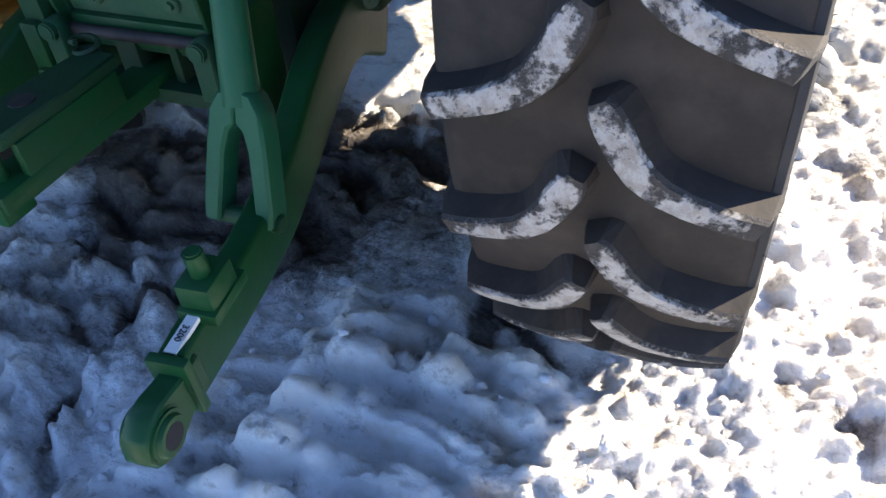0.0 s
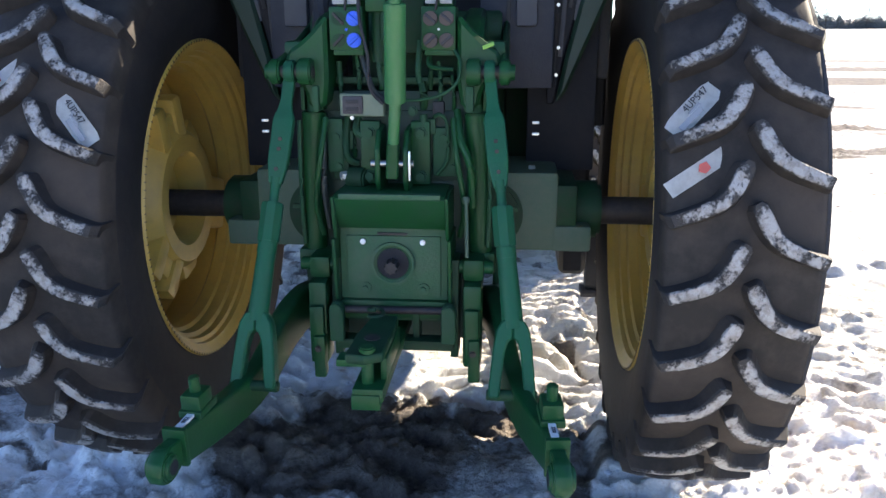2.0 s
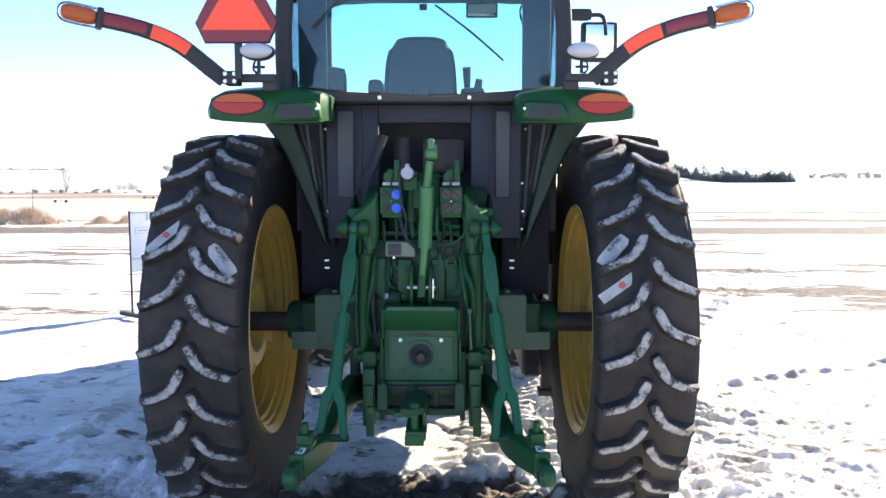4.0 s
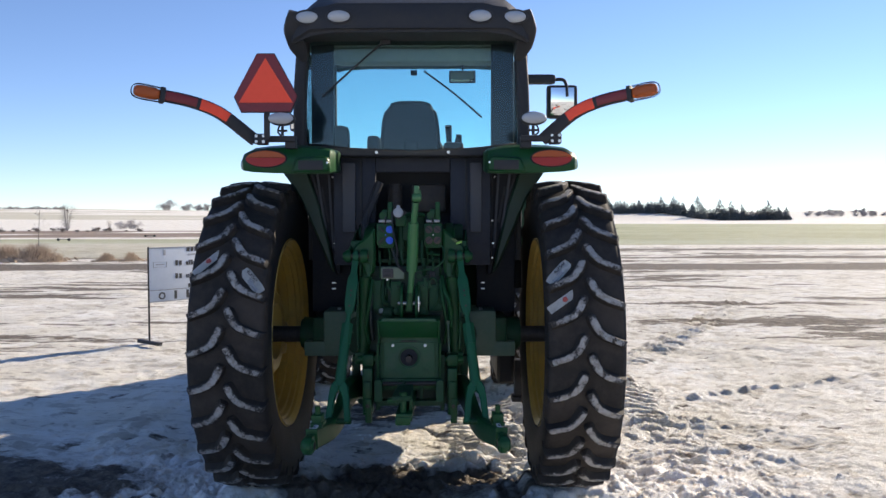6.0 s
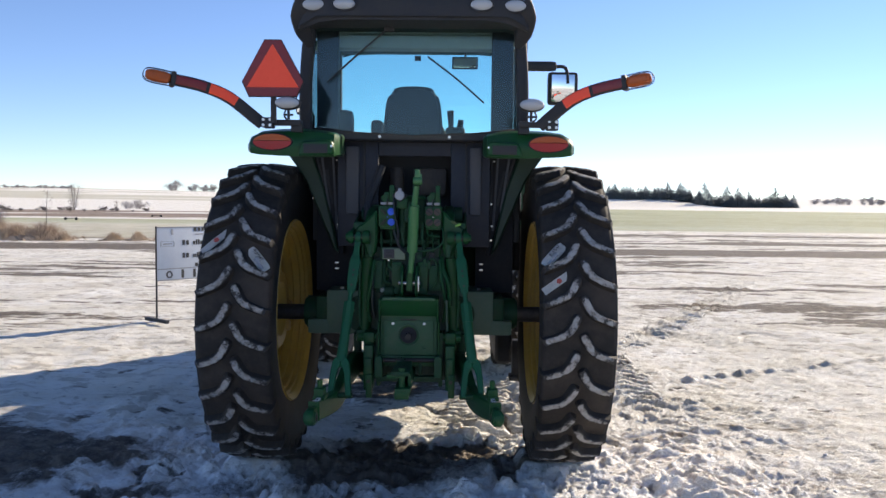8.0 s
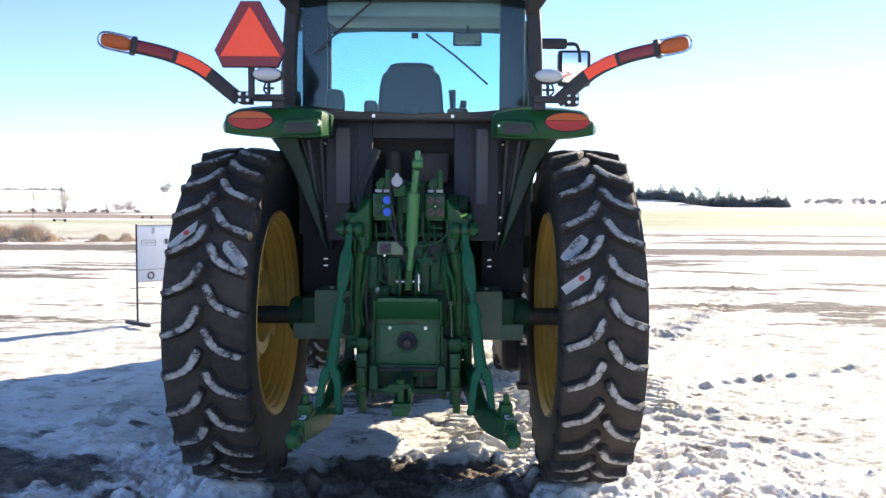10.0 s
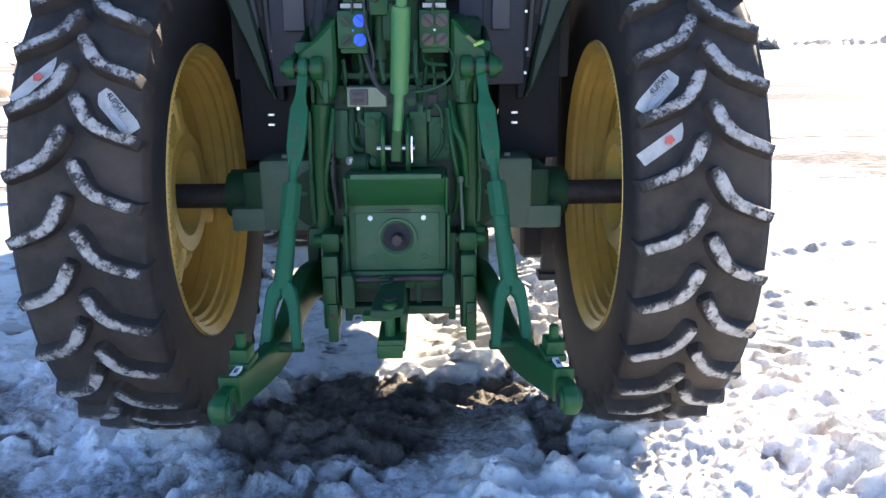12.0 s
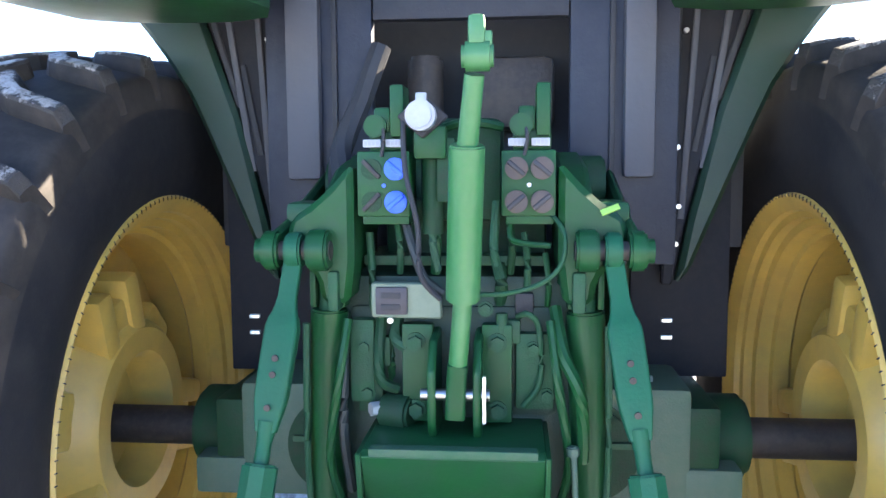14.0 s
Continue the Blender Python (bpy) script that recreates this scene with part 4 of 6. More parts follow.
    for v in shell.verts:
        k = max(0, (v.co.z - 2.72) / 0.28)
        ex = max(0, abs(v.co.x - 0.02) - 0.40) / 0.305
        back = max(0, -0.12 - v.co.y) / 0.36
        front = max(0, v.co.y - 1.0) / 0.5
        v.co.z -= k * (0.10 * ex ** 3 + 0.105 * back ** 2 + 0.05 * front ** 2)
        v.co.z += (1 - k) * 0.155 * min(1, max(0, (v.co.y + 0.05) / 1.0))
        v.co.z -= (1 - k) * 0.07 * max(0, ex - 0.72) / 0.28 * (0.3 + 0.7 * min(1, back * 2))
        round_off = (ex ** 2) * max(back, front) ** 2
        v.co.x = 0.02 + (v.co.x - 0.02) * (1 - 0.03 * round_off - 0.05 * k * k * ex)
        v.co.y += 0.06 * round_off * (1 if back > 0 else -1) + 0.06 * (k - 0.35) ** 2 * back * (1 if k > 0.35 else 0)
    bmesh.ops.bevel(shell, geom=[e for e in shell.edges if len(e.link_faces) == 2 and e.calc_face_angle() > 0.7], offset=0.018, segments=3, affect="EDGES")
    part("cab_roof", shell, BLACK, tractor, "dark cab roof with four lamps")
    for s_ in SIDES:
        x = 0.02 + 0.636 * s_
        part("roof_cheek", sweep([(x, -0.44, 2.84), (x + 0.022 * s_, -0.40, 2.75), (x + 0.01 * s_, -0.34, 2.67), (x - 0.02 * s_, -0.28, 2.60)], rounded(0.045, 0.11, 0.018), 5, scale=[0.7, 1.0, 0.9, 0.35], up=(1, 0, 0)), BLACK, tractor, "black corner cheek under the roof")
    part("roof_lining", prism([(-0.12, 2.715), (1.28, 2.862), (1.28, 2.874), (-0.12, 2.727)], "x", -0.60, 0.63, 0.002), LINING, tractor)
    part("rear_header", join(slab((-0.55, -0.10, 2.625), (0.58, 0.02, 2.71), 0.02)), LINING, tractor, "pale lining above the rear window")
    for x in (-0.50, 0.53):
        part("lining_speaker", rod((x, -0.135, 2.665), (x, -0.10, 2.665), 0.04, seg=24, bevel=0.008), SEAT, tractor, "dark round speaker in the lining")
    for x in (-0.55, -0.371, 0.413, 0.606):
        bm = bmesh.new()
        bmesh.ops.create_uvsphere(bm, u_segments=24, v_segments=12, radius=1)
        bm.transform(pose(x, -0.478 + 0.5 * max(0, abs(x - 0.02) - 0.45) ** 1.5, 2.803) @ Matrix.Diagonal((0.064, 0.03, 0.034, 1)))
        lamp = part("roof_lamp", bm, CLEAR, tractor, "oval clear work lamp")
        part("lamp_ring", sweep([(x + 0.068 * math.cos(a), -0.482 + 0.5 * max(0, abs(x - 0.02) - 0.45) ** 1.5, 2.803 + 0.037 * math.sin(a)) for a in (2 * math.pi * k / 28 for k in range(29))], circle(0.006, 6), 0, closed_ends=False, up=(0, 1, 0)), BLACK, lamp)
    # glazing
    rear = prism([(-0.575, 2.74), (-0.60, 2.13), (-0.35, 2.105), (0.02, 2.085), (0.40, 2.105), (0.64, 2.13), (0.615, 2.74)], "y", -0.232, -0.227, 0)
    pane = part("rear_window", rear, GLASS, tractor, "tinted rear window glass")
    wind = prism([(-0.65, 2.87), (-0.67, 2.05), (0.70, 2.05), (0.68, 2.87)], "y", 1.36, 1.364, 0)
    part("windscreen", wind, GLASS, tractor, "tinted windscreen")
    for s, x in ((-1, -0.655), (1, 0.70)):
        part("side_window", prism([(-0.18, 2.1), (1.3, 1.6), (1.2, 2.74), (-0.18, 2.74)], "x", x, x + 0.004, 0), GLASS, tractor)
    for ob in tractor.children:
        if ob.name.startswith(("rear_window", "windscreen", "side_window")):
            ob.visible_shadow = False
    part("rear_wiper", join(sweep([(-0.13, -0.26, 2.72), (-0.31, -0.262, 2.565), (-0.50, -0.258, 2.395)], circle(0.006, 6), 4), slab((-0.16, -0.275, 2.695), (-0.10, -0.24, 2.73), 0.008)), BLACK, tractor)
    part("front_wiper", join(sweep([(0.045, 1.35, 2.835), (0.28, 1.35, 2.66), (0.495, 1.35, 2.475)], circle(0.008, 6), 4), slab((-0.06, 1.33, 2.80), (-0.01, 1.35, 2.84), 0.004)), BLACK, tractor)
    part("inside_mirror", join(slab((0.24, 0.98, 2.68), (0.435, 1.0, 2.772), 0.015), rod((0.34, 1.0, 2.772), (0.34, 1.02, 2.82), 0.008)), BLACK, tractor)
    part("mirror_face", slab((0.25, 0.974, 2.69), (0.425, 0.979, 2.762), 0.004), MIRROR, tractor)
    part("grab_wire", sweep([(0.56, 0.5, 2.68), (0.53, 0.5, 2.62), (0.55, 0.5, 2.54)], circle(0.007, 6), 4), BLACK, tractor)
    # seat
    back = slab((-0.215, 0.42, 1.98), (0.165, 0.54, 2.47), 0.0)
    bmesh.ops.subdivide_edges(back, edges=back.edges[:], cuts=9, use_grid_fill=True)
    for v in back.verts:
        k = max(0, (v.co.z - 2.2) / 0.27)
        v.co.x = -0.02 + (v.co.x + 0.025) * (1.06 - 0.10 * k - 0.10 * k ** 4)
        v.co.z -= 0.05 * k ** 3 * (abs(v.co.x + 0.02) / 0.17) ** 4
    bmesh.ops.bevel(back, geom=[e for e in back.edges if len(e.link_faces) == 2 and e.calc_face_angle() > 0.6], offset=0.025, segments=3, affect="EDGES")
    seat = part("driver_seat", join(back, slab((-0.25, 0.45, 1.85), (0.21, 1.0, 2.0), 0.05), slab((-0.31, 0.4, 2.1), (-0.23, 0.8, 2.24), 0.03), slab((-0.06, 0.39, 2.1), (0.03, 0.43, 2.2), 0.015)), SEAT, tractor, "grey padded driver seat")
    part("passenger_seat", slab((-0.60, 0.4, 1.95), (-0.43, 0.52, 2.31), 0.06), SEAT, tractor, "small grey passenger seat back")
    part("control_armrest", join(slab((0.2, 0.45, 2.05), (0.34, 0.95, 2.2), 0.03), rod((0.24, 0.55, 2.2), (0.235, 0.5, 2.31), 0.018, 0.024), rod((0.30, 0.62, 2.2), (0.31, 0.6, 2.26), 0.025, 0.02)), BLACK, tractor, "armrest with control levers")


def fender(s):
    """Fender shell over the inner half of the tyre, with its lit rear end."""
    cx = 0.02
    x_in, x_out = 0.60 * s + cx, 0.80 * s + cx
    panel = [(0.455, 2.03), (0.67, 2.02), (0.57, 1.75), (0.51, 1.50), (0.48, 1.34), (0.455, 1.34)]
    liner = part("fender_liner", prism([(s * x + cx, z) for x, z in panel], "y", 0.0, 0.025, 0.005), VOID, tractor, "black inner fender wall with ribs")
    for x0, x1, z0, z1 in ((0.475, 0.485, 1.40, 2.0), (0.497, 0.525, 1.50, 2.0), (0.525, 0.565, 1.66, 1.88), (0.545, 0.60, 1.62, 2.0), (0.575, 0.64, 1.78, 2.0)):
        part("liner_rib", sweep([(s * x0 + cx, -0.002, z0), (s * (x0 + x1) / 2 + cx, -0.006, (z0 + z1) / 2), (s * x1 + cx, -0.002, z1)], rounded(0.008, 0.016, 0.003), 4), STRIP if x0 in (0.497, 0.545) else BLACK, liner)
    for x, z in ((0.485, 1.67), (0.50, 1.94), (0.49, 1.53), (0.485, 1.44)):
        part("liner_clip", rod((s * x + cx, 0.0, z), (s * x + cx, -0.012, z), 0.006, seg=10), ZINC, liner)
    wing = [(0.67, 2.03), (0.865, 2.04), (0.80, 1.96), (0.75, 1.89), (0.70, 1.81), (0.66, 1.72), (0.61, 1.60), (0.56, 1.48), (0.52, 1.38), (0.485, 1.34), (0.515, 1.50), (0.575, 1.75)]
    # edge green set darker than the pods, with its shade in the colour
    part("fender_edge", prism([(s * x + cx, z) for x, z in wing], "y", -0.02, 0.03, 0.012), mat("fender_edge_shade_green", (0.008, 0.034, 0.018), 0.45, spots=(0.02, 0.035, 0.025), scale=9, amount=0.5, bump=0.06), tractor, "dark green fender edge")
    top = [(-0.5, 1.985), (-0.2, 2.05), (0.3, 2.05), (0.7, 1.9), (0.7, 1.885), (0.3, 2.03), (-0.2, 2.03), (-0.5, 1.968)]
    part("fender_top", prism(top, "x", min(s * 0.60, s * 0.82) + cx, max(s * 0.60, s * 0.82) + cx, 0.004), GREEN, tractor)
    # lamp housing: a long pod, fat at its outer end
    cx = 0.02 + 0.022 * s
    sect = ((0.395, 1.925, 2.035, -0.53, -0.25), (0.41, 1.912, 2.05, -0.585, -0.22), (0.50, 1.908, 2.066, -0.605, -0.2), (0.62, 1.908, 2.072, -0.615, -0.2), (0.74, 1.912, 2.066, -0.615, -0.2), (0.83, 1.917, 2.055, -0.61, -0.22), (0.88, 1.926, 2.03, -0.595, -0.26), (0.903, 1.938, 2.0, -0.55, -0.34), (0.91, 1.95, 1.98, -0.5, -0.38))
    bm = bmesh.new()
    rings = []
    for x, lo, hi, y0, y1 in sect:
        lo, hi = lo + 0.02, hi + 0.02
        h = hi - lo
        ring = [(y0 + 0.012, lo), (y0, lo + 0.25 * h), (y0 + 0.004, lo + 0.6 * h), (y0 + 0.03, lo + 0.88 * h), (y0 + 0.10, hi), (y1, hi + 0.012), (y1, lo + 0.02), (y0 + 0.10, lo + 0.004)]
        rings.append([bm.verts.new((s * x + cx, y, z)) for y, z in ring])
    for a, b in zip(rings, rings[1:]):
        for j in range(8):
            bm.faces.new((a[j], a[(j + 1) % 8], b[(j + 1) % 8], b[j]))
    bm.faces.new(rings[0])
    bm.faces.new(rings[-1])
    bmesh.ops.recalc_face_normals(bm, faces=bm.faces[:])
    pod = part("fender_pod", bm, GREEN, tractor, "glossy green fender end with tail lamp")
    ring = [(0.750 + 0.115 * math.cos(a), 2.008 + 0.050 * math.sin(a)) for a in (2 * math.pi * k / 32 for k in range(32))]
    part("lamp_bezel", prism([(s * x + cx, z) for x, z in ring], "y", -0.618, -0.57, 0.004), BLACK, pod)

    def dome(z0, z1, material, name):
        pts = [(0.750 + 0.107 * math.cos(a), 2.007 + 0.043 * math.sin(a)) for a in (2 * math.pi * k / 48 for k in range(48))]
        pts = [(s * x + cx, min(max(z, z0), z1)) for x, z in pts]
        clean = [p for k, p in enumerate(pts) if (p[0] - pts[k - 1][0]) ** 2 + (p[1] - pts[k - 1][1]) ** 2 > 1e-8]
        part(name, prism(clean, "y", -0.624, -0.59, 0.004), material, pod)

    dome(2.014, 2.1, AMBER, "turn_lens")
    dome(1.9, 2.013, REDLENS, "tail_lens")
    part("pod_box", prism([(s * x + cx, z) for x, z in ((0.402, 1.938), (0.61, 1.932), (0.585, 2.012), (0.43, 2.022), (0.408, 2.012))], "y", -0.636, -0.56, 0.012), GREEN, pod)
    part("reflector_recess", slab((s * 0.437 + cx, -0.6385, 1.945), (s * 0.572 + cx, -0.60, 1.997), 0.004), BLACK, pod)
    part("pod_button", rod((s * 0.415 + cx, -0.625, 1.985), (s * 0.415 + cx, -0.641, 1.985), 0.006), ZINC, pod)
    # bracket, work lamp
    cx = 0.02
    br = part("lamp_bracket", join(slab((s * 0.60 + cx, -0.68, 2.095), (s * 0.80 + cx, -0.62, 2.125), 0.006), slab((s * 0.60 + cx, -0.66, 2.06), (s * 0.66 + cx, -0.60, 2.10), 0.006), slab((s * 0.755 + cx, -0.70, 2.08), (s * 0.815 + cx, -0.61, 2.135), 0.006)), BLACK, tractor, "black lamp bracket with bolts")
    for dx, dz in ((0.765, 2.092), (0.765, 2.122), (0.803, 2.092), (0.803, 2.122)):
        part("bracket_bolt", bolt((s * dx + cx, -0.70, dz), (0, -1, 0), 0.006, 0.008), ZINC, br)
    bm = bmesh.new()
    bmesh.ops.create_uvsphere(bm, u_segments=28, v_segments=14, radius=1)
    bm.transform(pose(s * 0.665 + cx, -0.735, 2.21) @ Matrix.Diagonal((0.066, 0.035, 0.031, 1)))
    wl = part("work_lamp", bm, CLEAR, tractor, "oval clear work lamp on a stalk")
    bm = bmesh.new()
    bmesh.ops.create_uvsphere(bm, u_segments=28, v_segments=14, radius=1)
    bm.transform(pose(s * 0.665 + cx, -0.70, 2.21) @ Matrix.Diagonal((0.072, 0.05, 0.037, 1)))
    part("lamp_shell", bm, BLACK, wl)
    part("lamp_stalk", join(rod((s * 0.665 + cx, -0.69, 2.125), (s * 0.665 + cx, -0.69, 2.185), 0.008), rod((s * 0.69 + cx, -0.69, 2.15), (s * 0.64 + cx, -0.69, 2.15), 0.006), sweep([(s * 0.67 + cx, -0.66, 2.12), (s * 0.70 + cx, -0.64, 2.15), (s * 0.68 + cx, -0.67, 2.19)], circle(0.005, 6), 5)), BLACK, wl)


def lamp_arm(s):
    """Curved arm that carries the outer flashing lamp and two reflective bands."""
    cx = -0.03
    pts = [(0.76, -0.66, 2.10), (0.80, -0.68, 2.135), (0.92, -0.75, 2.23), (1.04, -0.82, 2.275), (1.17, -0.89, 2.295)]
    pts = [(s * x * 1.008 + cx, y, z + 0.012 * max(0, x - 0.8) / 0.37) for x, y, z in pts]
    sec = rounded(0.035, 0.066, 0.01)
    arm = part("lamp_arm", sweep(pts, sec, 8, scale=[0.95, 1.0, 1.0, 0.95, 0.92]), BLACK, tractor, "curved black arm with orange reflective band")
    path = smooth_path(pts, 8)
    part("orange_band", sweep(path[14:23], rounded(0.038, 0.058, 0.008), 0), ORANGE, arm)
    part("red_band", sweep(path[23:], rounded(0.036, 0.052, 0.008), 0), DARKRED, arm)
    a, b = Vector(path[-1]), Vector(path[-1]) - Vector(path[-3])
    d = b.normalized()
    m = Matrix.Translation(a + d * 0.075) @ d.to_track_quat("X", "Z").to_matrix().to_4x4()
    bm = bmesh.new()
    bmesh.ops.create_uvsphere(bm, u_segments=24, v_segments=14, radius=1)
    for v in bm.verts:
        v.co = Vector((math.copysign(abs(v.co.x) ** 0.55, v.co.x) * 0.066, math.copysign(abs(v.co.y) ** 0.7, v.co.y) * 0.03, math.copysign(abs(v.co.z) ** 0.6, v.co.z) * 0.031))
    bm.transform(m)
    lamp = part("flashing_lamp", bm, AMBER, arm, "amber lamp at the arm's end")
    part("lamp_collar", slab((-0.085, -0.032, -0.04), (-0.06, 0.032, 0.04), 0.008, m), BLACK, arm)
    part("lamp_guard", join(*[sweep([m @ Vector((-0.06, yy, 0.036)), m @ Vector((0.03, yy, 0.037)), m @ Vector((0.066, yy, 0.026)), m @ Vector((0.076, yy, 0.0)), m @ Vector((0.066, yy, -0.026)), m @ Vector((0.03, yy, -0.037)), m @ Vector((-0.06, yy, -0.036))], circle(0.002, 6), 5) for yy in (-0.012, 0.012)]), BLACK, arm)


def warning_triangle():
    cx, y = -0.722, -0.735
    outer = [(-0.045, 2.545), (0.045, 2.545), (0.165, 2.325), (0.128, 2.245), (-0.128, 2.245), (-0.165, 2.325)]
    inner = [(0, 2.525), (0.142, 2.292), (-0.142, 2.292)]
    tri = part("warning_triangle", prism([(cx + x, z) for x, z in outer], "y", y, y + 0.004, 0.001), DARKRED, tractor, "orange slow vehicle triangle with dark red border")
    part("orange_field", prism([(cx + x, z) for x, z in inner], "y", y - 0.004, y - 0.0005, 0.0008), ORANGE, tri)
    edge = [(cx + x * 1.035, 2.395 + (z - 2.395) * 1.035) for x, z in outer]
    part("backing_plate", prism(edge, "y", y + 0.006, y + 0.011, 0.001), BLACK, tri)
    part("triangle_post", slab((cx - 0.015, y + 0.012, 2.10), (cx + 0.015, y + 0.03, 2.42), 0.003), BLACK, tri)


def side_mirrors():
    part("mirror_arm", join(slab((0.70, 1.22, 2.715), (1.06, 1.30, 2.79), 0.03), sweep([(1.04, 1.26, 2.75), (1.13, 1.26, 2.74), (1.15, 1.26, 2.62)], circle(0.014, 8), 5)), BLACK, tractor, "black mirror arm")
    mir = part("side_mirror", slab((0.995, 1.27, 2.455), (1.235, 1.34, 2.715), 0.03), BLACK, tractor, "black framed side mirror")
    part("mirror_glass", slab((-0.09, -0.003, -0.105), (0.09, 0.003, 0.105), 0.002, pose(1.113, 1.262, 2.585, 4)), MIRROR, mir)
    part("mirror_arm", slab((-0.95, 1.22, 2.70), (-0.66, 1.30, 2.77), 0.03), BLACK, tractor, "black mirror arm")
    lm = part("side_mirror", slab((-1.0, 1.27, 2.36), (-0.78, 1.34, 2.62), 0.03), BLACK, tractor, "black framed side mirror")
    part("mirror_glass", slab((-0.985, 1.262, 2.38), (-0.80, 1.268, 2.6), 0.003), MIRROR, lm)


chassis()
cab()
for s in SIDES:
    fender(s)
    lamp_arm(s)
warning_triangle()
side_mirrors()


# ---- hitch, linkage and hydraulics ----
def hitch():
    # power take-off guard and face plate
    guard = part("pto_guard", join(prism([(-0.34, 1.135), (-0.612, 1.135), (-0.628, 1.125), (-0.585, 1.03), (-0.577, 1.03), (-0.612, 1.118), (-0.34, 1.122)], "x", -0.142, 0.178, 0.002),
                                   prism([(-0.36, 1.13), (-0.63, 1.13), (-0.60, 1.0), (-0.36, 1.0)], "x", -0.152, -0.142, 0.002), prism([(-0.36, 1.13), (-0.63, 1.13), (-0.60, 1.0), (-0.36, 1.0)], "x", 0.178, 0.188, 0.002),
                                   prism([(-0.36, 0.70), (-0.36, 1.0), (-0.61, 1.0), (-0.585, 0.82), (-0.55, 0.70)], "x", -0.158, -0.148, 0.002), prism([(-0.36, 0.70), (-0.36, 1.0), (-0.61, 1.0), (-0.585, 0.82), (-0.55, 0.70)], "x", 0.184, 0.194, 0.002)), GREEN, tractor, "green folding guard over the take-off shaft")
    # pale strip painted as the highlight on the guard's top edge
    part("guard_lip_highlight", slab((-0.128, -0.628, 1.125), (0.165, -0.60, 1.140), 0.003), PLATE, guard)
    plate = part("pto_plate", join(slab((-0.145, -0.55, 0.80), (0.18, -0.50, 1.03), 0.004), slab((-0.125, -0.556, 0.815), (0.16, -0.545, 1.0), 0.006)), PLATE, tractor, "pale green shaft cover plate")
    c = Vector((0.016, -0.556, 0.916))
    part("seal_ring", join(lathe([(0, 0.062), (0, 0.066), (0.012, 0.066), (0.012, 0.058), (0.005, 0.05), (0.0, 0.05)], 40)), PLATE, plate).matrix_local = Matrix.Translation(c) @ pose(0, 0, 0, 0, 0, -90)
    part("shaft_recess", rod(c + Vector((0, 0.003, 0)), c + Vector((0, -0.004, 0)), 0.047, seg=32), VOID, plate)
    splines = [(c.x + r * math.cos(a), c.z - 0.002 + r * math.sin(a)) for k in range(8) for r, a in ((0.017, 0.785 * k - 0.22), (0.021, 0.785 * k - 0.14), (0.021, 0.785 * k + 0.14), (0.017, 0.785 * k + 0.22))]
    part("pto_shaft", prism(splines, "y", c.y - 0.05, c.y, 0.001), BAR, plate, "short dark splined shaft")
    for x in (-0.073, 0.106):
        part("white_plug", rod((x, -0.556, 0.983), (x, -0.566, 0.983), 0.0085, seg=16, bevel=0.002), WHITE, plate)
    for x in (-0.068, 0.108):
        part("plate_bolt", join(rod((x, -0.555, 0.838), (x, -0.564, 0.838), 0.018, seg=20, bevel=0.002), rod((x, -0.562, 0.838), (x, -0.572, 0.838), 0.009, seg=6)), PLATE, plate)
    part("grip_slot", slab((-0.03, -0.559, 1.003), (0.06, -0.553, 1.010), 0.001), BAR, plate)
    part("plate_rib", slab((-0.145, -0.565, 0.745), (0.185, -0.47, 0.80), 0.01), GREEN, plate)
    # lower carrier with ears and cross bars
    carrier = part("drawbar_carrier", join(slab((-0.15, -0.60, 0.655), (0.20, -0.54, 0.685), 0.004), slab((-0.17, -0.56, 0.735), (0.21, -0.50, 0.76), 0.006), slab((-0.05, -0.57, 0.66), (0.0, -0.5, 0.78), 0.004), slab((0.075, -0.57, 0.66), (0.095, -0.5, 0.78), 0.004)), DARKGREEN, tractor, "dark green drawbar support")
    for x in (-0.15, 0.187):
        part("ear", join(prism([(x - 0.022, 0.682), (x + 0.022, 0.682), (x + 0.022, 0.785), (x + 0.014, 0.802), (x, 0.808), (x - 0.014, 0.802), (x - 0.022, 0.785)], "y", -0.615, -0.585, 0.003), rod((x, -0.628, 0.785), (x, -0.585, 0.785), 0.019, seg=20, bevel=0.003)), MIDGREEN, carrier)
    part("cross_pin", rod((-0.17, -0.575, 0.772), (0.2, -0.575, 0.776), 0.012, seg=14), BAR, carrier)
    # sway blocks
    for s, x in ((-1, -0.212), (1, 0.256)):
        blk = part("sway_block", slab((x - 0.028, -0.59, 0.60), (x + 0.028, -0.50, 0.86), 0.012), GREEN, tractor, "green sway block beside the guard")
        part("block_face", slab((x - 0.022, -0.612, 0.61), (x + 0.022, -0.588, 0.79), 0.008), GREEN, blk)
        part("block_head", slab((x - 0.034, -0.55, 0.858), (x + 0.034, -0.40, 0.93), 0.02), GREEN, blk)
        part("block_foot", slab((x - 0.01, -0.625, 0.565), (x + 0.026, -0.585, 0.70), 0.008), GREEN, blk)
        part("block_bolt", bolt((x + 0.005, -0.624, 0.66), (0, -1, 0), 0.008, 0.008), BAR, blk)
        part("block_side", slab((x - s * 0.055 - 0.012, -0.56, 0.62), (x - s * 0.055 + 0.012, -0.46, 0.93), 0.004), DARKGREEN, blk)
        part("block_pin", rod((x - 0.06, -0.52, 0.90), (x + 0.06, -0.52, 0.90), 0.02, seg=16, bevel=0.003), GREEN, blk)
    for s in SIDES:
        hg = part("housing_bracket", slab((s * 0.30 + 0.005, -0.235, 0.70), (s * 0.345 + 0.005, -0.165, 0.87), 0.012), DARKGREEN, tractor)
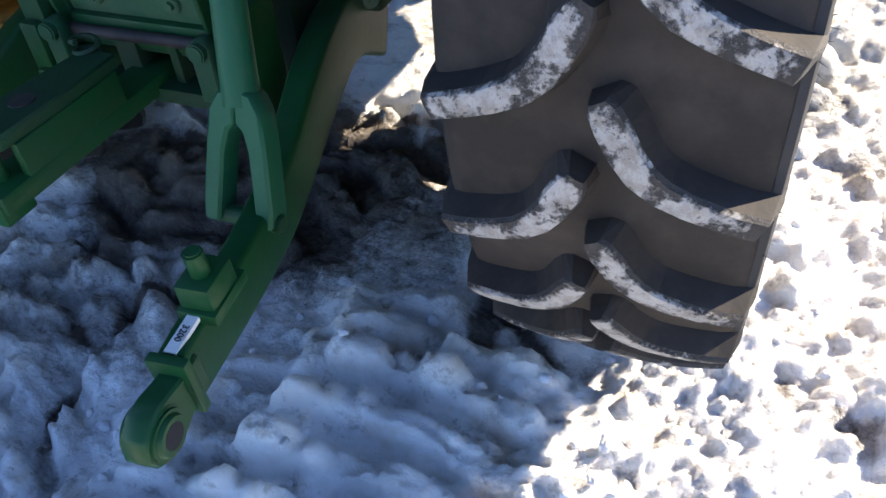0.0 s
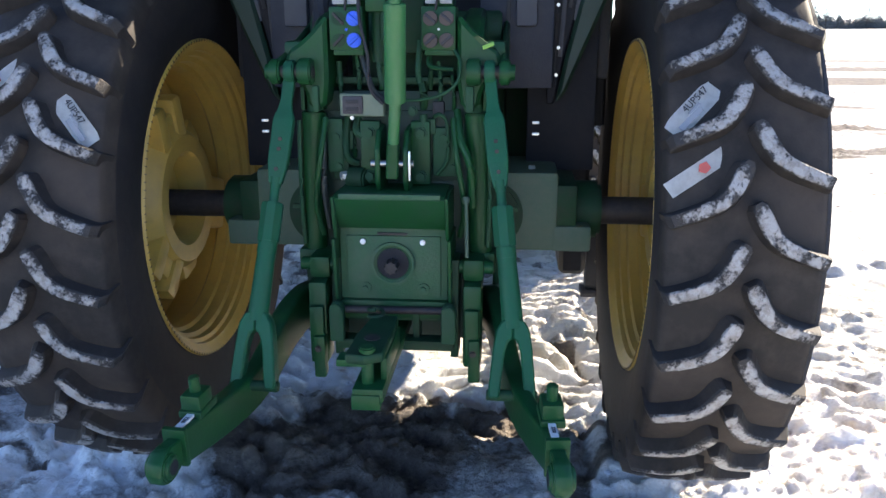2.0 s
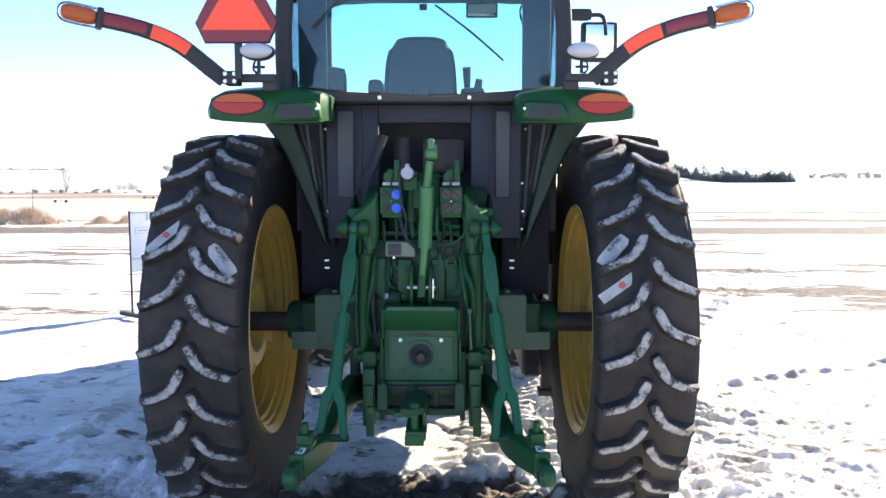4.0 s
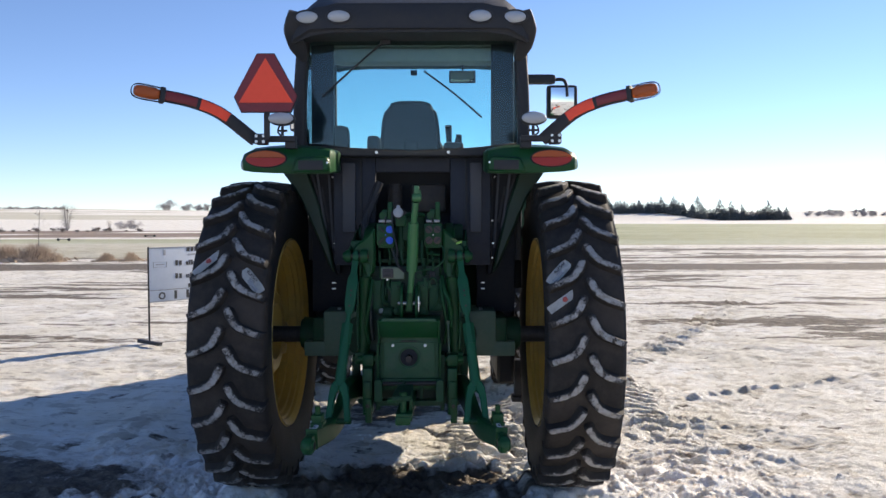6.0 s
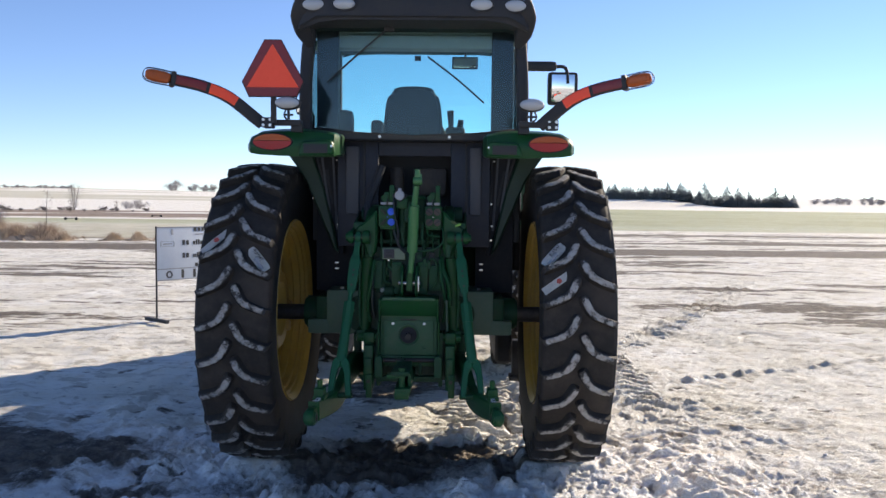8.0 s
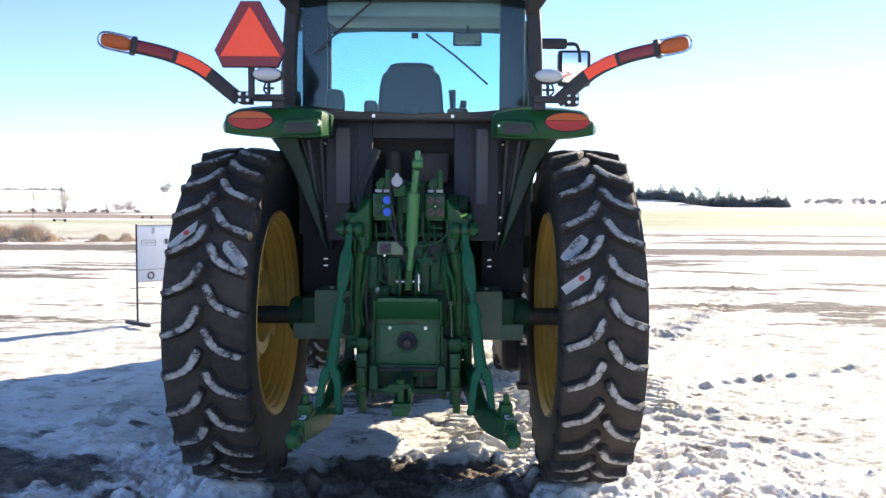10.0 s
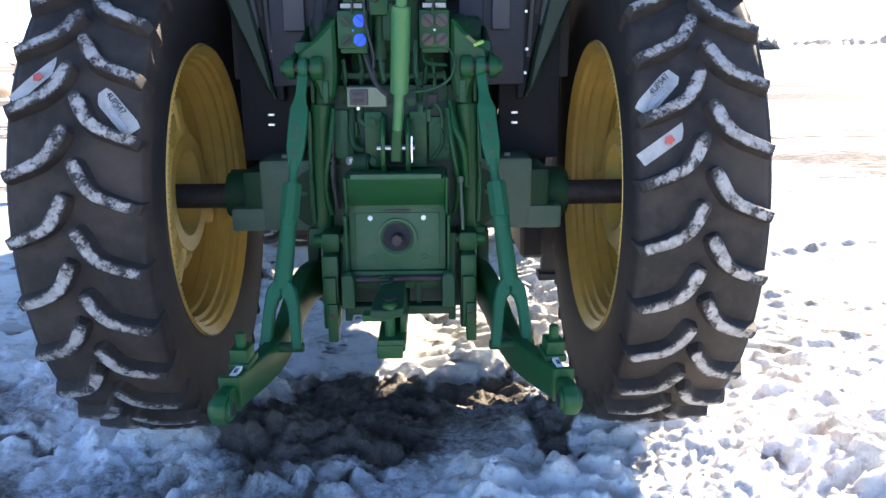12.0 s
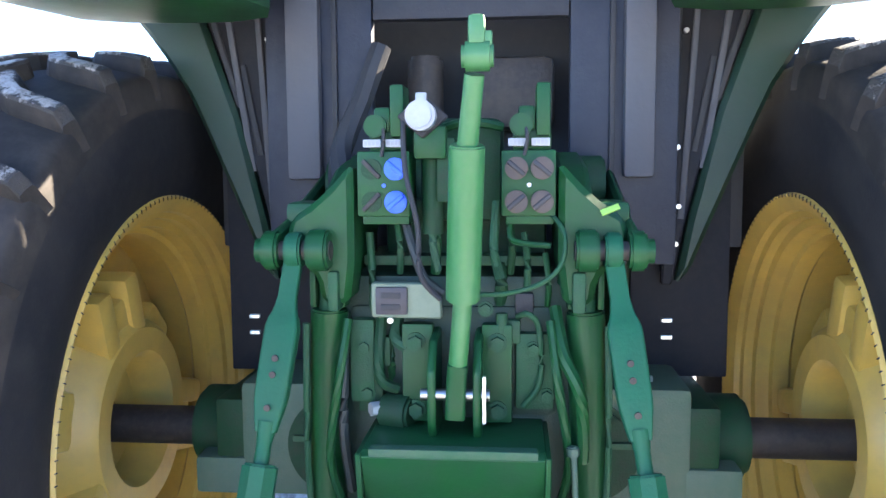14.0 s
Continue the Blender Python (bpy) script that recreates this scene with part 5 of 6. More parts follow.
        part("bracket_ring", join(rod((s * 0.32 + 0.005, -0.235, 0.735), (s * 0.32 + 0.005, -0.247, 0.735), 0.024, seg=24, bevel=0.003), rod((s * 0.32 + 0.005, -0.245, 0.735), (s * 0.32 + 0.005, -0.256, 0.735), 0.012, seg=6)), CAST, hg)
    part("release_rod", rod((0.232, -0.52, 1.10), (0.238, -0.56, 0.94), 0.006, seg=10), CAST, tractor)
    part("rod_knob", rod((0.23, -0.518, 1.115), (0.232, -0.52, 1.095), 0.012, seg=14, bevel=0.003), CAST, tractor)
    # drawbar
    bar = part("drawbar", slab((-0.030, -0.985, 0.668), (0.052, 0.1, 0.705), 0.006), GREEN, tractor, "green drawbar with a clevis end")
    part("drawbar_tip", slab((-0.032, -0.99, 0.648), (0.044, -0.925, 0.69), 0.006), GREEN, bar)
    part("clevis_plate", prism([(-0.052, -0.955), (0.0, -0.965), (0.046, -0.94), (0.05, -0.80), (0.045, -0.66), (-0.03, -0.66), (-0.048, -0.80)], "z", 0.762, 0.788, 0.004), DARKGREEN, bar)
    part("clevis_tab", slab((-0.075, -0.955, 0.752), (0.02, -0.90, 0.772), 0.004), GREEN, bar)
    part("clevis_side", slab((0.035, -0.92, 0.703), (0.052, -0.68, 0.765), 0.004), GREEN, bar)
    part("drawbar_pin", join(rod((0.005, -0.94, 0.675), (0.005, -0.94, 0.80), 0.016, seg=18, bevel=0.003), rod((0.005, -0.94, 0.79), (0.005, -0.94, 0.806), 0.022, seg=18, bevel=0.004)), GREEN, bar)
    part("pin_spring", sweep([(-0.02 + 0.022 * math.cos(a), -0.66 + 0.022 * math.sin(a), 0.75 + 0.0035 * a) for a in (0.6 * k for k in range(30))], circle(0.006, 6), 0), DARKGREEN, bar, "green coil spring")
    part("pin_hole", rod((0.0, -0.84, 0.788), (0.0, -0.84, 0.791), 0.022, seg=24), BAR, bar)

    for s in SIDES:
        ex, fx = 0.451 * s + 0.036, 0.38 * s + 0.014
        ey = -1.15 if s > 0 else -1.18
        # lower link: deep bar from under the axle to the ball end
        p0, p1, p2 = Vector((0.27 * s, -0.12, 0.60)), Vector((fx, -0.78, 0.60)), Vector((ex - 0.004 * s, ey, 0.632))
        link = part("lower_link", sweep([p0, Vector((0.30 * s, -0.30, 0.70)), Vector((0.335 * s, -0.48, 0.69)), p1, p2], rounded(0.05, 0.115, 0.01), 6, scale=[1.0, 1.2, 1.2, 0.98, 0.8]), GREEN, tractor, "green lower hitch link with a ball eye")
        d = Vector((0.10 * s, -1, -0.06)).normalized()
        m = Matrix.Translation(Vector((ex, ey, 0.634))) @ d.to_track_quat("-Y", "Z").to_matrix().to_4x4()
        tip = join(prism([(0.03, -0.036), (-0.02, -0.042), (-0.05, -0.052), (-0.078, -0.052), (-0.104, -0.040), (-0.116, -0.014), (-0.106, 0.016), (-0.082, 0.032), (-0.055, 0.033), (-0.02, 0.026), (0.03, 0.026)], "x", -0.019, 0.019, 0.004))
        tip.transform(m)
        part("link_end", tip, GREEN, link)
        part("end_cap", slab((-0.029, -0.012, -0.049), (0.029, 0.004, 0.049), 0.003, m), GREEN, link)
        q = m @ Vector((0, -0.072, -0.010))
        ax = m.to_3x3() @ Vector((1, 0, 0))
        part("ball_ring", rod(q - ax * 0.024, q + ax * 0.024, 0.038, seg=32, bevel=0.004), GREEN, link)
        eye = lathe([(-0.030, 0.018), (-0.030, 0.026), (-0.012, 0.035), (0.012, 0.035), (0.030, 0.026), (0.030, 0.018)], 32)
        eye.transform(Matrix.Translation(q) @ ax.to_track_quat("X", "Z").to_matrix().to_4x4())
        part("ball_eye", eye, GREEN, link)
        part("eye_hole", rod(q - ax * 0.0305, q + ax * 0.0305, 0.0185, seg=24), VOID, link)
        part("catch_block", join(slab((-0.026, 0.078, 0.03), (0.026, 0.145, 0.088), 0.006, m), rod(m @ Vector((0, 0.11, 0.085)), m @ Vector((0, 0.11, 0.128)), 0.014, seg=14, bevel=0.003), slab((-0.03, 0.07, 0.03), (0.03, 0.16, 0.05), 0.004, m)), GREEN, link, "catch housing on the link's top")
        on_link = m @ Matrix.Translation((-0.004 * s, 0.04, 0.0445))
        part("number_label", slab((-0.009, -0.031, -0.006), (0.009, 0.031, 0.0012), 0.0, on_link), PAPER, link)
        words("label_digits", "3200", 0.014, on_link @ pose(0, 0, 0.0022, 0, 0, -90), INK, link)
        # lift rod with its fork
        top, low = Vector((0.287 * s + 0.01, -0.525, 1.475)), Vector((0.36 * s + 0.019, -0.765, 0.80))

        def on(k):
            return top.lerp(low, k)

        r = part("lift_rod", join(sweep([on(0.03), on(0.12), on(0.165), on(0.20), on(0.36), on(0.40), on(0.455)], rounded(0.056, 0.03, 0.006), 2, scale=[0.6, 0.6, 0.8, 1.08, 1.05, 0.92, 0.66], up=(0, 1, 0)), rod(on(0.43), on(0.54), 0.0135, seg=20), rod(on(0.43), on(0.475), 0.018, 0.0145, seg=20)), TEAL, tractor, "green adjustable lift rod with a forked foot")
        part("lift_tube", rod(on(0.72), on(1.0), 0.026, 0.03, seg=20), TEAL, r)
        part("rod_head", rod(top - Vector((0.015, 0, 0)), top + Vector((0.015, 0, 0)), 0.033, seg=24, bevel=0.004), TEAL, r)
        part("turnbuckle", join(rod(on(0.53), on(0.69), 0.032, seg=8, bevel=0.004), rod(on(0.69), on(0.73), 0.028, seg=16)), TEAL, r)
        for k in (0.27, 0.31, 0.39):
            p = on(k)
            part("rod_hole", rod(p + Vector((0, -0.018, 0)), p + Vector((0, -0.021, 0)), 0.006, seg=10), BAR, r)
        slope = Matrix.Translation(low) @ pose(0, 0, 0, -20)
        shape = []
        for k in (-1, 1):
            leg = prism([(0.0, 0.03), (k * 0.03, 0.022), (k * 0.046, -0.005), (k * 0.054, -0.06), (k * 0.064, -0.16), (k * 0.062, -0.19), (k * 0.034, -0.19), (k * 0.03, -0.15), (k * 0.022, -0.07), (k * 0.012, -0.035), (0.0, -0.028)], "y", -0.024, 0.024, 0.005)
            leg.transform(slope)
            shape.append(leg)
        part("fork", join(*shape), TEAL, r)
        part("fork_pin", rod(low + Vector((-0.07, -0.062, -0.172)), low + Vector((0.07, -0.062, -0.172)), 0.016, seg=16, bevel=0.003), DARKGREEN, r)
        # lift arm, its bosses, and the lift cylinder
        arm = part("lift_arm", join(prism([(-0.12, 1.66), (-0.30, 1.63), (-0.43, 1.57), (-0.475, 1.50), (-0.475, 1.42), (-0.46, 1.40), (-0.40, 1.385), (-0.28, 1.42), (-0.12, 1.50)], "x", s * 0.195 + 0.01, s * 0.262 + 0.01, 0.012), prism([(-0.10, 1.62), (-0.42, 1.53), (-0.55, 1.505), (-0.55, 1.45), (-0.45, 1.45), (-0.10, 1.5)], "x", s * 0.316 + 0.01, s * 0.336 + 0.01, 0.008), slab((s * 0.25 + 0.01, -0.44, 1.50), (s * 0.33 + 0.01, -0.34, 1.56), 0.015)), GREEN, tractor, "heavy green lift arm")
        web = [(0.188, 1.635), (0.208, 1.615), (0.235, 1.585), (0.27, 1.555), (0.305, 1.533), (0.315, 1.50), (0.305, 1.455), (0.268, 1.435), (0.256, 1.41), (0.25, 1.372), (0.198, 1.372), (0.188, 1.45)]
        part("arm_web", prism([(s * x + 0.015, z) for x, z in web], "y", -0.505, -0.40, 0.016), GREEN, arm)
        part("arm_clevis", join(slab((s * 0.214 + 0.014, -0.52, 1.36), (s * 0.236 + 0.016, -0.44, 1.435), 0.006), rod((s * 0.2 + 0.015, -0.485, 1.40), (s * 0.25 + 0.015, -0.485, 1.40), 0.012, seg=14)), MIDGREEN, arm)
        part("inner_boss", rod((s * 0.222 + 0.01, -0.525, 1.475), (s * 0.262 + 0.01, -0.525, 1.475), 0.038, seg=28, bevel=0.005), GREEN, arm)
        part("outer_boss", join(rod((s * 0.314 + 0.01, -0.525, 1.475), (s * 0.345 + 0.01, -0.525, 1.475), 0.036, seg=28, bevel=0.005), rod((s * 0.343 + 0.01, -0.525, 1.475), (s * 0.358 + 0.01, -0.525, 1.475), 0.022, seg=20)), GREEN, arm)
        part("boss_pin", rod((s * 0.22 + 0.01, -0.525, 1.475), (s * 0.34 + 0.01, -0.525, 1.475), 0.018, seg=16), BAR, arm)
        cyl = part("lift_cylinder", join(rod((s * 0.245 + 0.012, -0.45, 1.355), (s * 0.262 + 0.012, -0.43, 0.90), 0.036, seg=28, bevel=0.004), slab((s * 0.262 + 0.012 - 0.045, -0.47, 0.86), (s * 0.262 + 0.012 + 0.045, -0.39, 0.93), 0.01)), GREEN, tractor, "green hydraulic lift cylinder")
        part("piston_rod", rod((s * 0.243 + 0.012, -0.45, 1.44), (s * 0.245 + 0.012, -0.45, 1.35), 0.02, seg=20), MIDGREEN, cyl)
        for k in (-0.022, 0.034):
            part("clevis_cheek", slab((s * 0.243 + k, -0.475, 1.36), (s * 0.243 + k + 0.012, -0.425, 1.43), 0.004), GREEN, cyl)
        part("cylinder_pipe", sweep([(s * 0.285 + 0.012, -0.475, 1.33), (s * 0.288 + 0.012, -0.475, 1.1), (s * 0.284 + 0.012, -0.47, 0.95)], circle(0.007, 8), 4), MIDGREEN, cyl)
        part("cylinder_hose", sweep([(s * 0.19, -0.48, 1.34), (s * 0.205, -0.51, 1.22), (s * 0.225, -0.50, 1.08), (s * 0.21, -0.47, 0.98)], circle(0.009, 8), 6), GREEN, cyl)
        for zz, w in ((1.305, 0.022), (1.27, 0.014)):
            part("marker_stud", slab((s * 0.435 - 0.011, -0.30, zz), (s * 0.435 + 0.011, -0.288, zz + 0.008), 0.002), ZINC, tractor)
    part("rockshaft", rod((-0.30, -0.13, 1.585), (0.32, -0.13, 1.585), 0.065, seg=28, bevel=0.006), DARKGREEN, tractor)
    part("arm_tag", slab((-0.017, -0.002, -0.006), (0.017, 0.002, 0.006), 0.001, Matrix.Translation((0.292, -0.522, 1.548)) @ pose(0, 0, 0, -40, -22, 0)), LIME, tractor, "lime green tag")


def top_link():
    lo, a, b, hi = Vector((0.018, -0.55, 1.205)), Vector((0.035, -0.585, 1.395)), Vector((0.047, -0.645, 1.66)), Vector((0.066, -0.69, 1.805))
    tl = part("top_link", join(rod(a, b, 0.030, seg=28, bevel=0.003)), mat("pale_green_paint", (0.03, 0.15, 0.045), 0.36, spots=(0.08, 0.18, 0.08), scale=8, amount=0.4, bump=0.05), tractor, "bright green adjustable top link")
    part("upper_screw", join(rod(b - (b - a) * 0.05, b.lerp(hi, 0.75), 0.0175, 0.016, seg=20)), tl.data.materials[0], tl)
    part("top_eye", join(rod(hi - Vector((0.024, 0, 0.01)), hi + Vector((0.026, 0, -0.01)), 0.0235, seg=28, bevel=0.006), slab((0.052, -0.705, 1.81), (0.079, -0.68, 1.858), 0.008), slab((0.076, -0.70, 1.80), (0.09, -0.68, 1.833), 0.004)), tl.data.materials[0], tl)
    part("lower_screw", rod(a, lo.lerp(a, 0.35), 0.017, seg=20), tl.data.materials[0], tl)
    part("lower_eye", join(sweep([lo.lerp(a, 0.38), lo.lerp(a, 0.15), lo + Vector((0, 0, -0.03))], rounded(0.036, 0.034, 0.008), 3, up=(0, 1, 0))), GREEN, tl)
    part("link_pin", rod((-0.045, -0.545, 1.215), (0.08, -0.545, 1.215), 0.011, seg=16), STEEL, tl)
    br = part("top_link_bracket", join(*[prism([(-0.40, 1.12), (-0.53, 1.12), (-0.56, 1.16), (-0.56, 1.26), (-0.52, 1.31), (-0.40, 1.32)], "x", x, x + 0.015, 0.004) for x in (-0.032, 0.05)], slab((-0.09, -0.47, 1.14), (-0.03, -0.44, 1.33), 0.006), slab((0.062, -0.47, 1.14), (0.12, -0.44, 1.33), 0.006)), GREEN, tractor, "green bracket plates that hold the top link")
    for x in (-0.063, 0.092):
        for z in (1.165, 1.295):
            part("bracket_bolt", bolt((x, -0.47, z), (0, -1, 0), 0.014, 0.016), MIDGREEN, br)
    part("bright_clip", slab((0.068, -0.572, 1.17), (0.074, -0.562, 1.255), 0.001), ZINC, br)


def remote_valves():
    for name, x0, caps in (("l", -0.165, ((BROWN, BLUE), (BROWN, BLUE))), ("r", 0.10, ((BROWN, BROWN), (BROWN, BROWN)))):
        v = part("remote_valve", join(slab((x0, -0.50, 1.535), (x0 + 0.098, -0.40, 1.655), 0.005), slab((x0 + 0.008, -0.49, 1.52), (x0 + 0.095, -0.42, 1.54), 0.003), slab((x0 + 0.02, -0.48, 1.655), (x0 + 0.09, -0.38, 1.70), 0.006), slab((x0 + 0.03, -0.49, 1.69), (x0 + 0.062, -0.40, 1.735), 0.008), slab((x0 + 0.062, -0.50, 1.68), (x0 + 0.088, -0.42, 1.775), 0.006)), GREEN, tractor, "green hydraulic coupler block with round dust caps")
        for i in range(2):
            for j in range(2):
                c = (x0 + 0.027 + 0.046 * i, -0.50, 1.622 - 0.06 * j)
                if name == "l" and i == 0:
                    part("open_port", rod((c[0], -0.497, c[2]), (c[0], -0.502, c[2]), 0.019, seg=20), DARKGREEN, v)
                    part("port_bar", slab((c[0] - 0.022, -0.506, c[2] - 0.004), (c[0] + 0.022, -0.50, c[2] + 0.004), 0.001, Matrix.Translation(Vector(c)) @ pose(0, 0, 0, 0, 45 if j == 0 else -45, 0) @ Matrix.Translation(-Vector(c))), BAR, v)
                    continue
                cap = part("dust_cap", join(rod(c, (c[0], -0.516, c[2]), 0.0205, seg=28, bevel=0.003)), caps[j][i], v, "round plastic dust cap")
                part("cap_grip", slab((c[0] - 0.019, -0.521, c[2] - 0.004), (c[0] + 0.019, -0.515, c[2] + 0.004), 0.002, Matrix.Translation(Vector(c)) @ pose(0, 0, 0, 0, 40 if j == 0 else -40, 0) @ Matrix.Translation(-Vector(c))), INK if caps[j][i] is BROWN else BLUE, cap)
        for dx in (0.012, 0.054):
            part("port_label", slab((x0 + dx, -0.4995, 1.662), (x0 + dx + 0.033, -0.482, 1.676), 0.001), SILVER, v)
            for k in range(4):
                part("label_bar", slab((x0 + dx + 0.003 + 0.007 * k, -0.5005, 1.665), (x0 + dx + 0.008 + 0.007 * k, -0.4994, 1.673), 0.0), GREYINK, v)
        part("coupler_body", rod((x0 + 0.035, -0.47, 1.70), (x0 + 0.035, -0.505, 1.70), 0.021, seg=20, bevel=0.003), GREEN, v)
        part("port_dot", rod((x0 + 0.05, -0.5005, 1.592), (x0 + 0.05, -0.5025, 1.592), 0.004, seg=10), BLUE if name == "l" else WHITE, v)
    # darker green than the couplers puts the shade around it into colour
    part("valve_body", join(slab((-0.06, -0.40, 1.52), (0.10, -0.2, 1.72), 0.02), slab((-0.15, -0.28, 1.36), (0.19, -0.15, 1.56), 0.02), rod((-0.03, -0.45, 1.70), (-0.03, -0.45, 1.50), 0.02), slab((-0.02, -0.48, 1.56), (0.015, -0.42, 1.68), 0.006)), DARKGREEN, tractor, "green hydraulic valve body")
    bm = join(rod((-0.042, -0.50, 1.716), (-0.042, -0.55, 1.716), 0.027, seg=32, bevel=0.006), slab((-0.052, -0.53, 1.735), (-0.032, -0.515, 1.757), 0.004))
    sock = part("trailer_socket", bm, SILVER, tractor, "grey round cap of the trailer socket")
    part("socket_flange", prism([(-0.042 + 0.047 * math.cos(a), 1.716 + 0.04 * math.sin(a)) for a in (math.pi / 2 * k for k in range(4))], "y", -0.51, -0.49, 0.003), BLACK, sock)
    part("socket_mount", slab((-0.06, -0.50, 1.64), (0.0, -0.47, 1.70), 0.006), GREEN, sock)
    # plug plate
    pl = part("plug_plate", prism([(-0.142, 1.412), (-0.045, 1.412), (-0.012, 1.385), (-0.010, 1.345), (-0.142, 1.347)], "y", -0.50, -0.47, 0.003), mat("pale_plug_plate", (0.15, 0.19, 0.13), 0.5, spots=(0.11, 0.15, 0.10), scale=20, amount=0.5, bump=0.06), tractor, "pale green plate with a two pin socket")
    so = part("power_socket", slab((-0.133, -0.508, 1.353), (-0.073, -0.498, 1.405), 0.006), mat("dark_socket_plastic", (0.03, 0.026, 0.034), 0.45, spots=(0.05, 0.045, 0.05), scale=30, amount=0.5), pl)
    for z in (1.362, 1.384):
        part("socket_slot", slab((-0.122, -0.511, z), (-0.086, -0.507, z + 0.011), 0.001), BLACK, so)
    part("plate_screw", rod((-0.105, -0.505, 1.343), (-0.105, -0.51, 1.343), 0.0055), ZINC, pl)
    # lines and fittings
    tubes = ((((0.185, -0.48, 1.545), (0.212, -0.52, 1.505), (0.206, -0.53, 1.45), (0.165, -0.535, 1.415), (0.10, -0.535, 1.398), (0.03, -0.53, 1.397)), 0.0045, MIDGREEN),
             (((-0.085, -0.45, 1.53), (-0.065, -0.47, 1.47), (-0.045, -0.48, 1.42), (-0.01, -0.48, 1.39)), 0.009, HOSE),
             (((0.12, -0.45, 1.53), (0.12, -0.47, 1.49), (0.19, -0.48, 1.48)), 0.006, GREEN),
             (((-0.13, -0.43, 1.36), (-0.135, -0.46, 1.28), (-0.13, -0.47, 1.22), (-0.10, -0.46, 1.20)), 0.011, DARKGREEN),
             (((-0.10, -0.42, 1.34), (-0.105, -0.45, 1.30), (-0.08, -0.46, 1.28)), 0.012, MIDGREEN),
             (((0.13, -0.44, 1.34), (0.15, -0.47, 1.35), (0.17, -0.46, 1.32), (0.172, -0.46, 1.22), (0.14, -0.46, 1.17)), 0.006, MIDGREEN),
             (((0.20, -0.45, 1.36), (0.215, -0.50, 1.28), (0.245, -0.52, 1.2), (0.25, -0.50, 1.08)), 0.012, GREEN),
             (((-0.02, -0.44, 1.62), (-0.03, -0.46, 1.5), (-0.02, -0.46, 1.43)), 0.008, MIDGREEN),
             (((0.09, -0.44, 1.56), (0.085, -0.46, 1.48), (0.09, -0.46, 1.44)), 0.009, MIDGREEN),
             (((-0.01, -0.42, 1.70), (0.04, -0.44, 1.71), (0.10, -0.42, 1.70)), 0.009, GREEN),
             (((-0.21, -0.40, 1.36), (-0.20, -0.48, 1.26), (-0.20, -0.49, 1.12), (-0.19, -0.47, 1.0)), 0.010, HOSE),
             (((-0.18, -0.12, 1.9), (-0.22, -0.15, 1.78), (-0.26, -0.2, 1.66), (-0.25, -0.25, 1.55)), 0.025, BLACK))
    for x in (-0.116, 0.143):
        part("valve_cable", sweep([(x, -0.50, 1.70), (x + 0.003, -0.508, 1.675), (x - 0.002, -0.505, 1.645)], circle(0.0035, 8), 5), BLACK, tractor)
    part("valve_cable", sweep([(-0.078, -0.50, 1.72), (-0.072, -0.525, 1.62), (-0.05, -0.53, 1.52), (-0.045, -0.53, 1.43), (-0.01, -0.52, 1.385)], circle(0.005, 8), 6), BLACK, tractor)
    for pts, r, m in tubes:
        part("hydraulic_line", sweep(pts, circle(r, 8), 6), m, tractor)
    for x, z0, z1, r, m in ((-0.155, 1.30, 1.50, 0.008, MIDGREEN), (-0.10, 1.42, 1.52, 0.007, MIDGREEN), (0.115, 1.42, 1.53, 0.008, DARKGREEN), (0.145, 1.36, 1.50, 0.007, MIDGREEN), (-0.12, 1.18, 1.30, 0.009, GREEN), (0.185, 1.34, 1.46, 0.006, GREEN), (-0.03, 1.42, 1.56, 0.010, GREEN), (0.095, 1.36, 1.44, 0.013, DARKGREEN)):
        part("upright_pipe", sweep([(x, -0.41, z0), (x + 0.004, -0.43, (z0 + z1) / 2), (x - 0.003, -0.42, z1)], circle(r, 8), 4), m, tractor)
    part("left_casting", join(slab((-0.195, -0.455, 1.17), (-0.145, -0.40, 1.335), 0.01), slab((-0.15, -0.45, 1.24), (-0.115, -0.41, 1.30), 0.008)), MIDGREEN, tractor)
    part("valve_rail", slab((-0.17, -0.42, 1.435), (0.19, -0.36, 1.455), 0.004), DARKGREEN, tractor)
    part("sensor_box", slab((0.125, -0.44, 1.345), (0.16, -0.40, 1.385), 0.006), BLACK, tractor)
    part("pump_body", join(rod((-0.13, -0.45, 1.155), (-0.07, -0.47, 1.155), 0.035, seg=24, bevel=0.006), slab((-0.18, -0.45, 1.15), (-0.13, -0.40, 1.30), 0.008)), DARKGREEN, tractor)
    part("fitting", rod((-0.135, -0.47, 1.165), (-0.15, -0.48, 1.165), 0.014, seg=6), ZINC, tractor)
    part("side_casting", join(slab((0.125, -0.45, 1.16), (0.20, -0.40, 1.31), 0.01), slab((0.11, -0.455, 1.29), (0.135, -0.43, 1.335), 0.004), rod((0.10, -0.46, 1.31), (0.10, -0.46, 1.35), 0.011)), MIDGREEN, tractor)
    for p in ((0.16, -0.45, 1.28), (0.185, -0.45, 1.19), (-0.165, -0.45, 1.28), (-0.16, -0.45, 1.19), (0.07, -0.47, 1.36)):
        part("fitting_bolt", bolt(p, (0, -1, 0), 0.011, 0.014), MIDGREEN, tractor)


hitch()
top_link()
remote_valves()


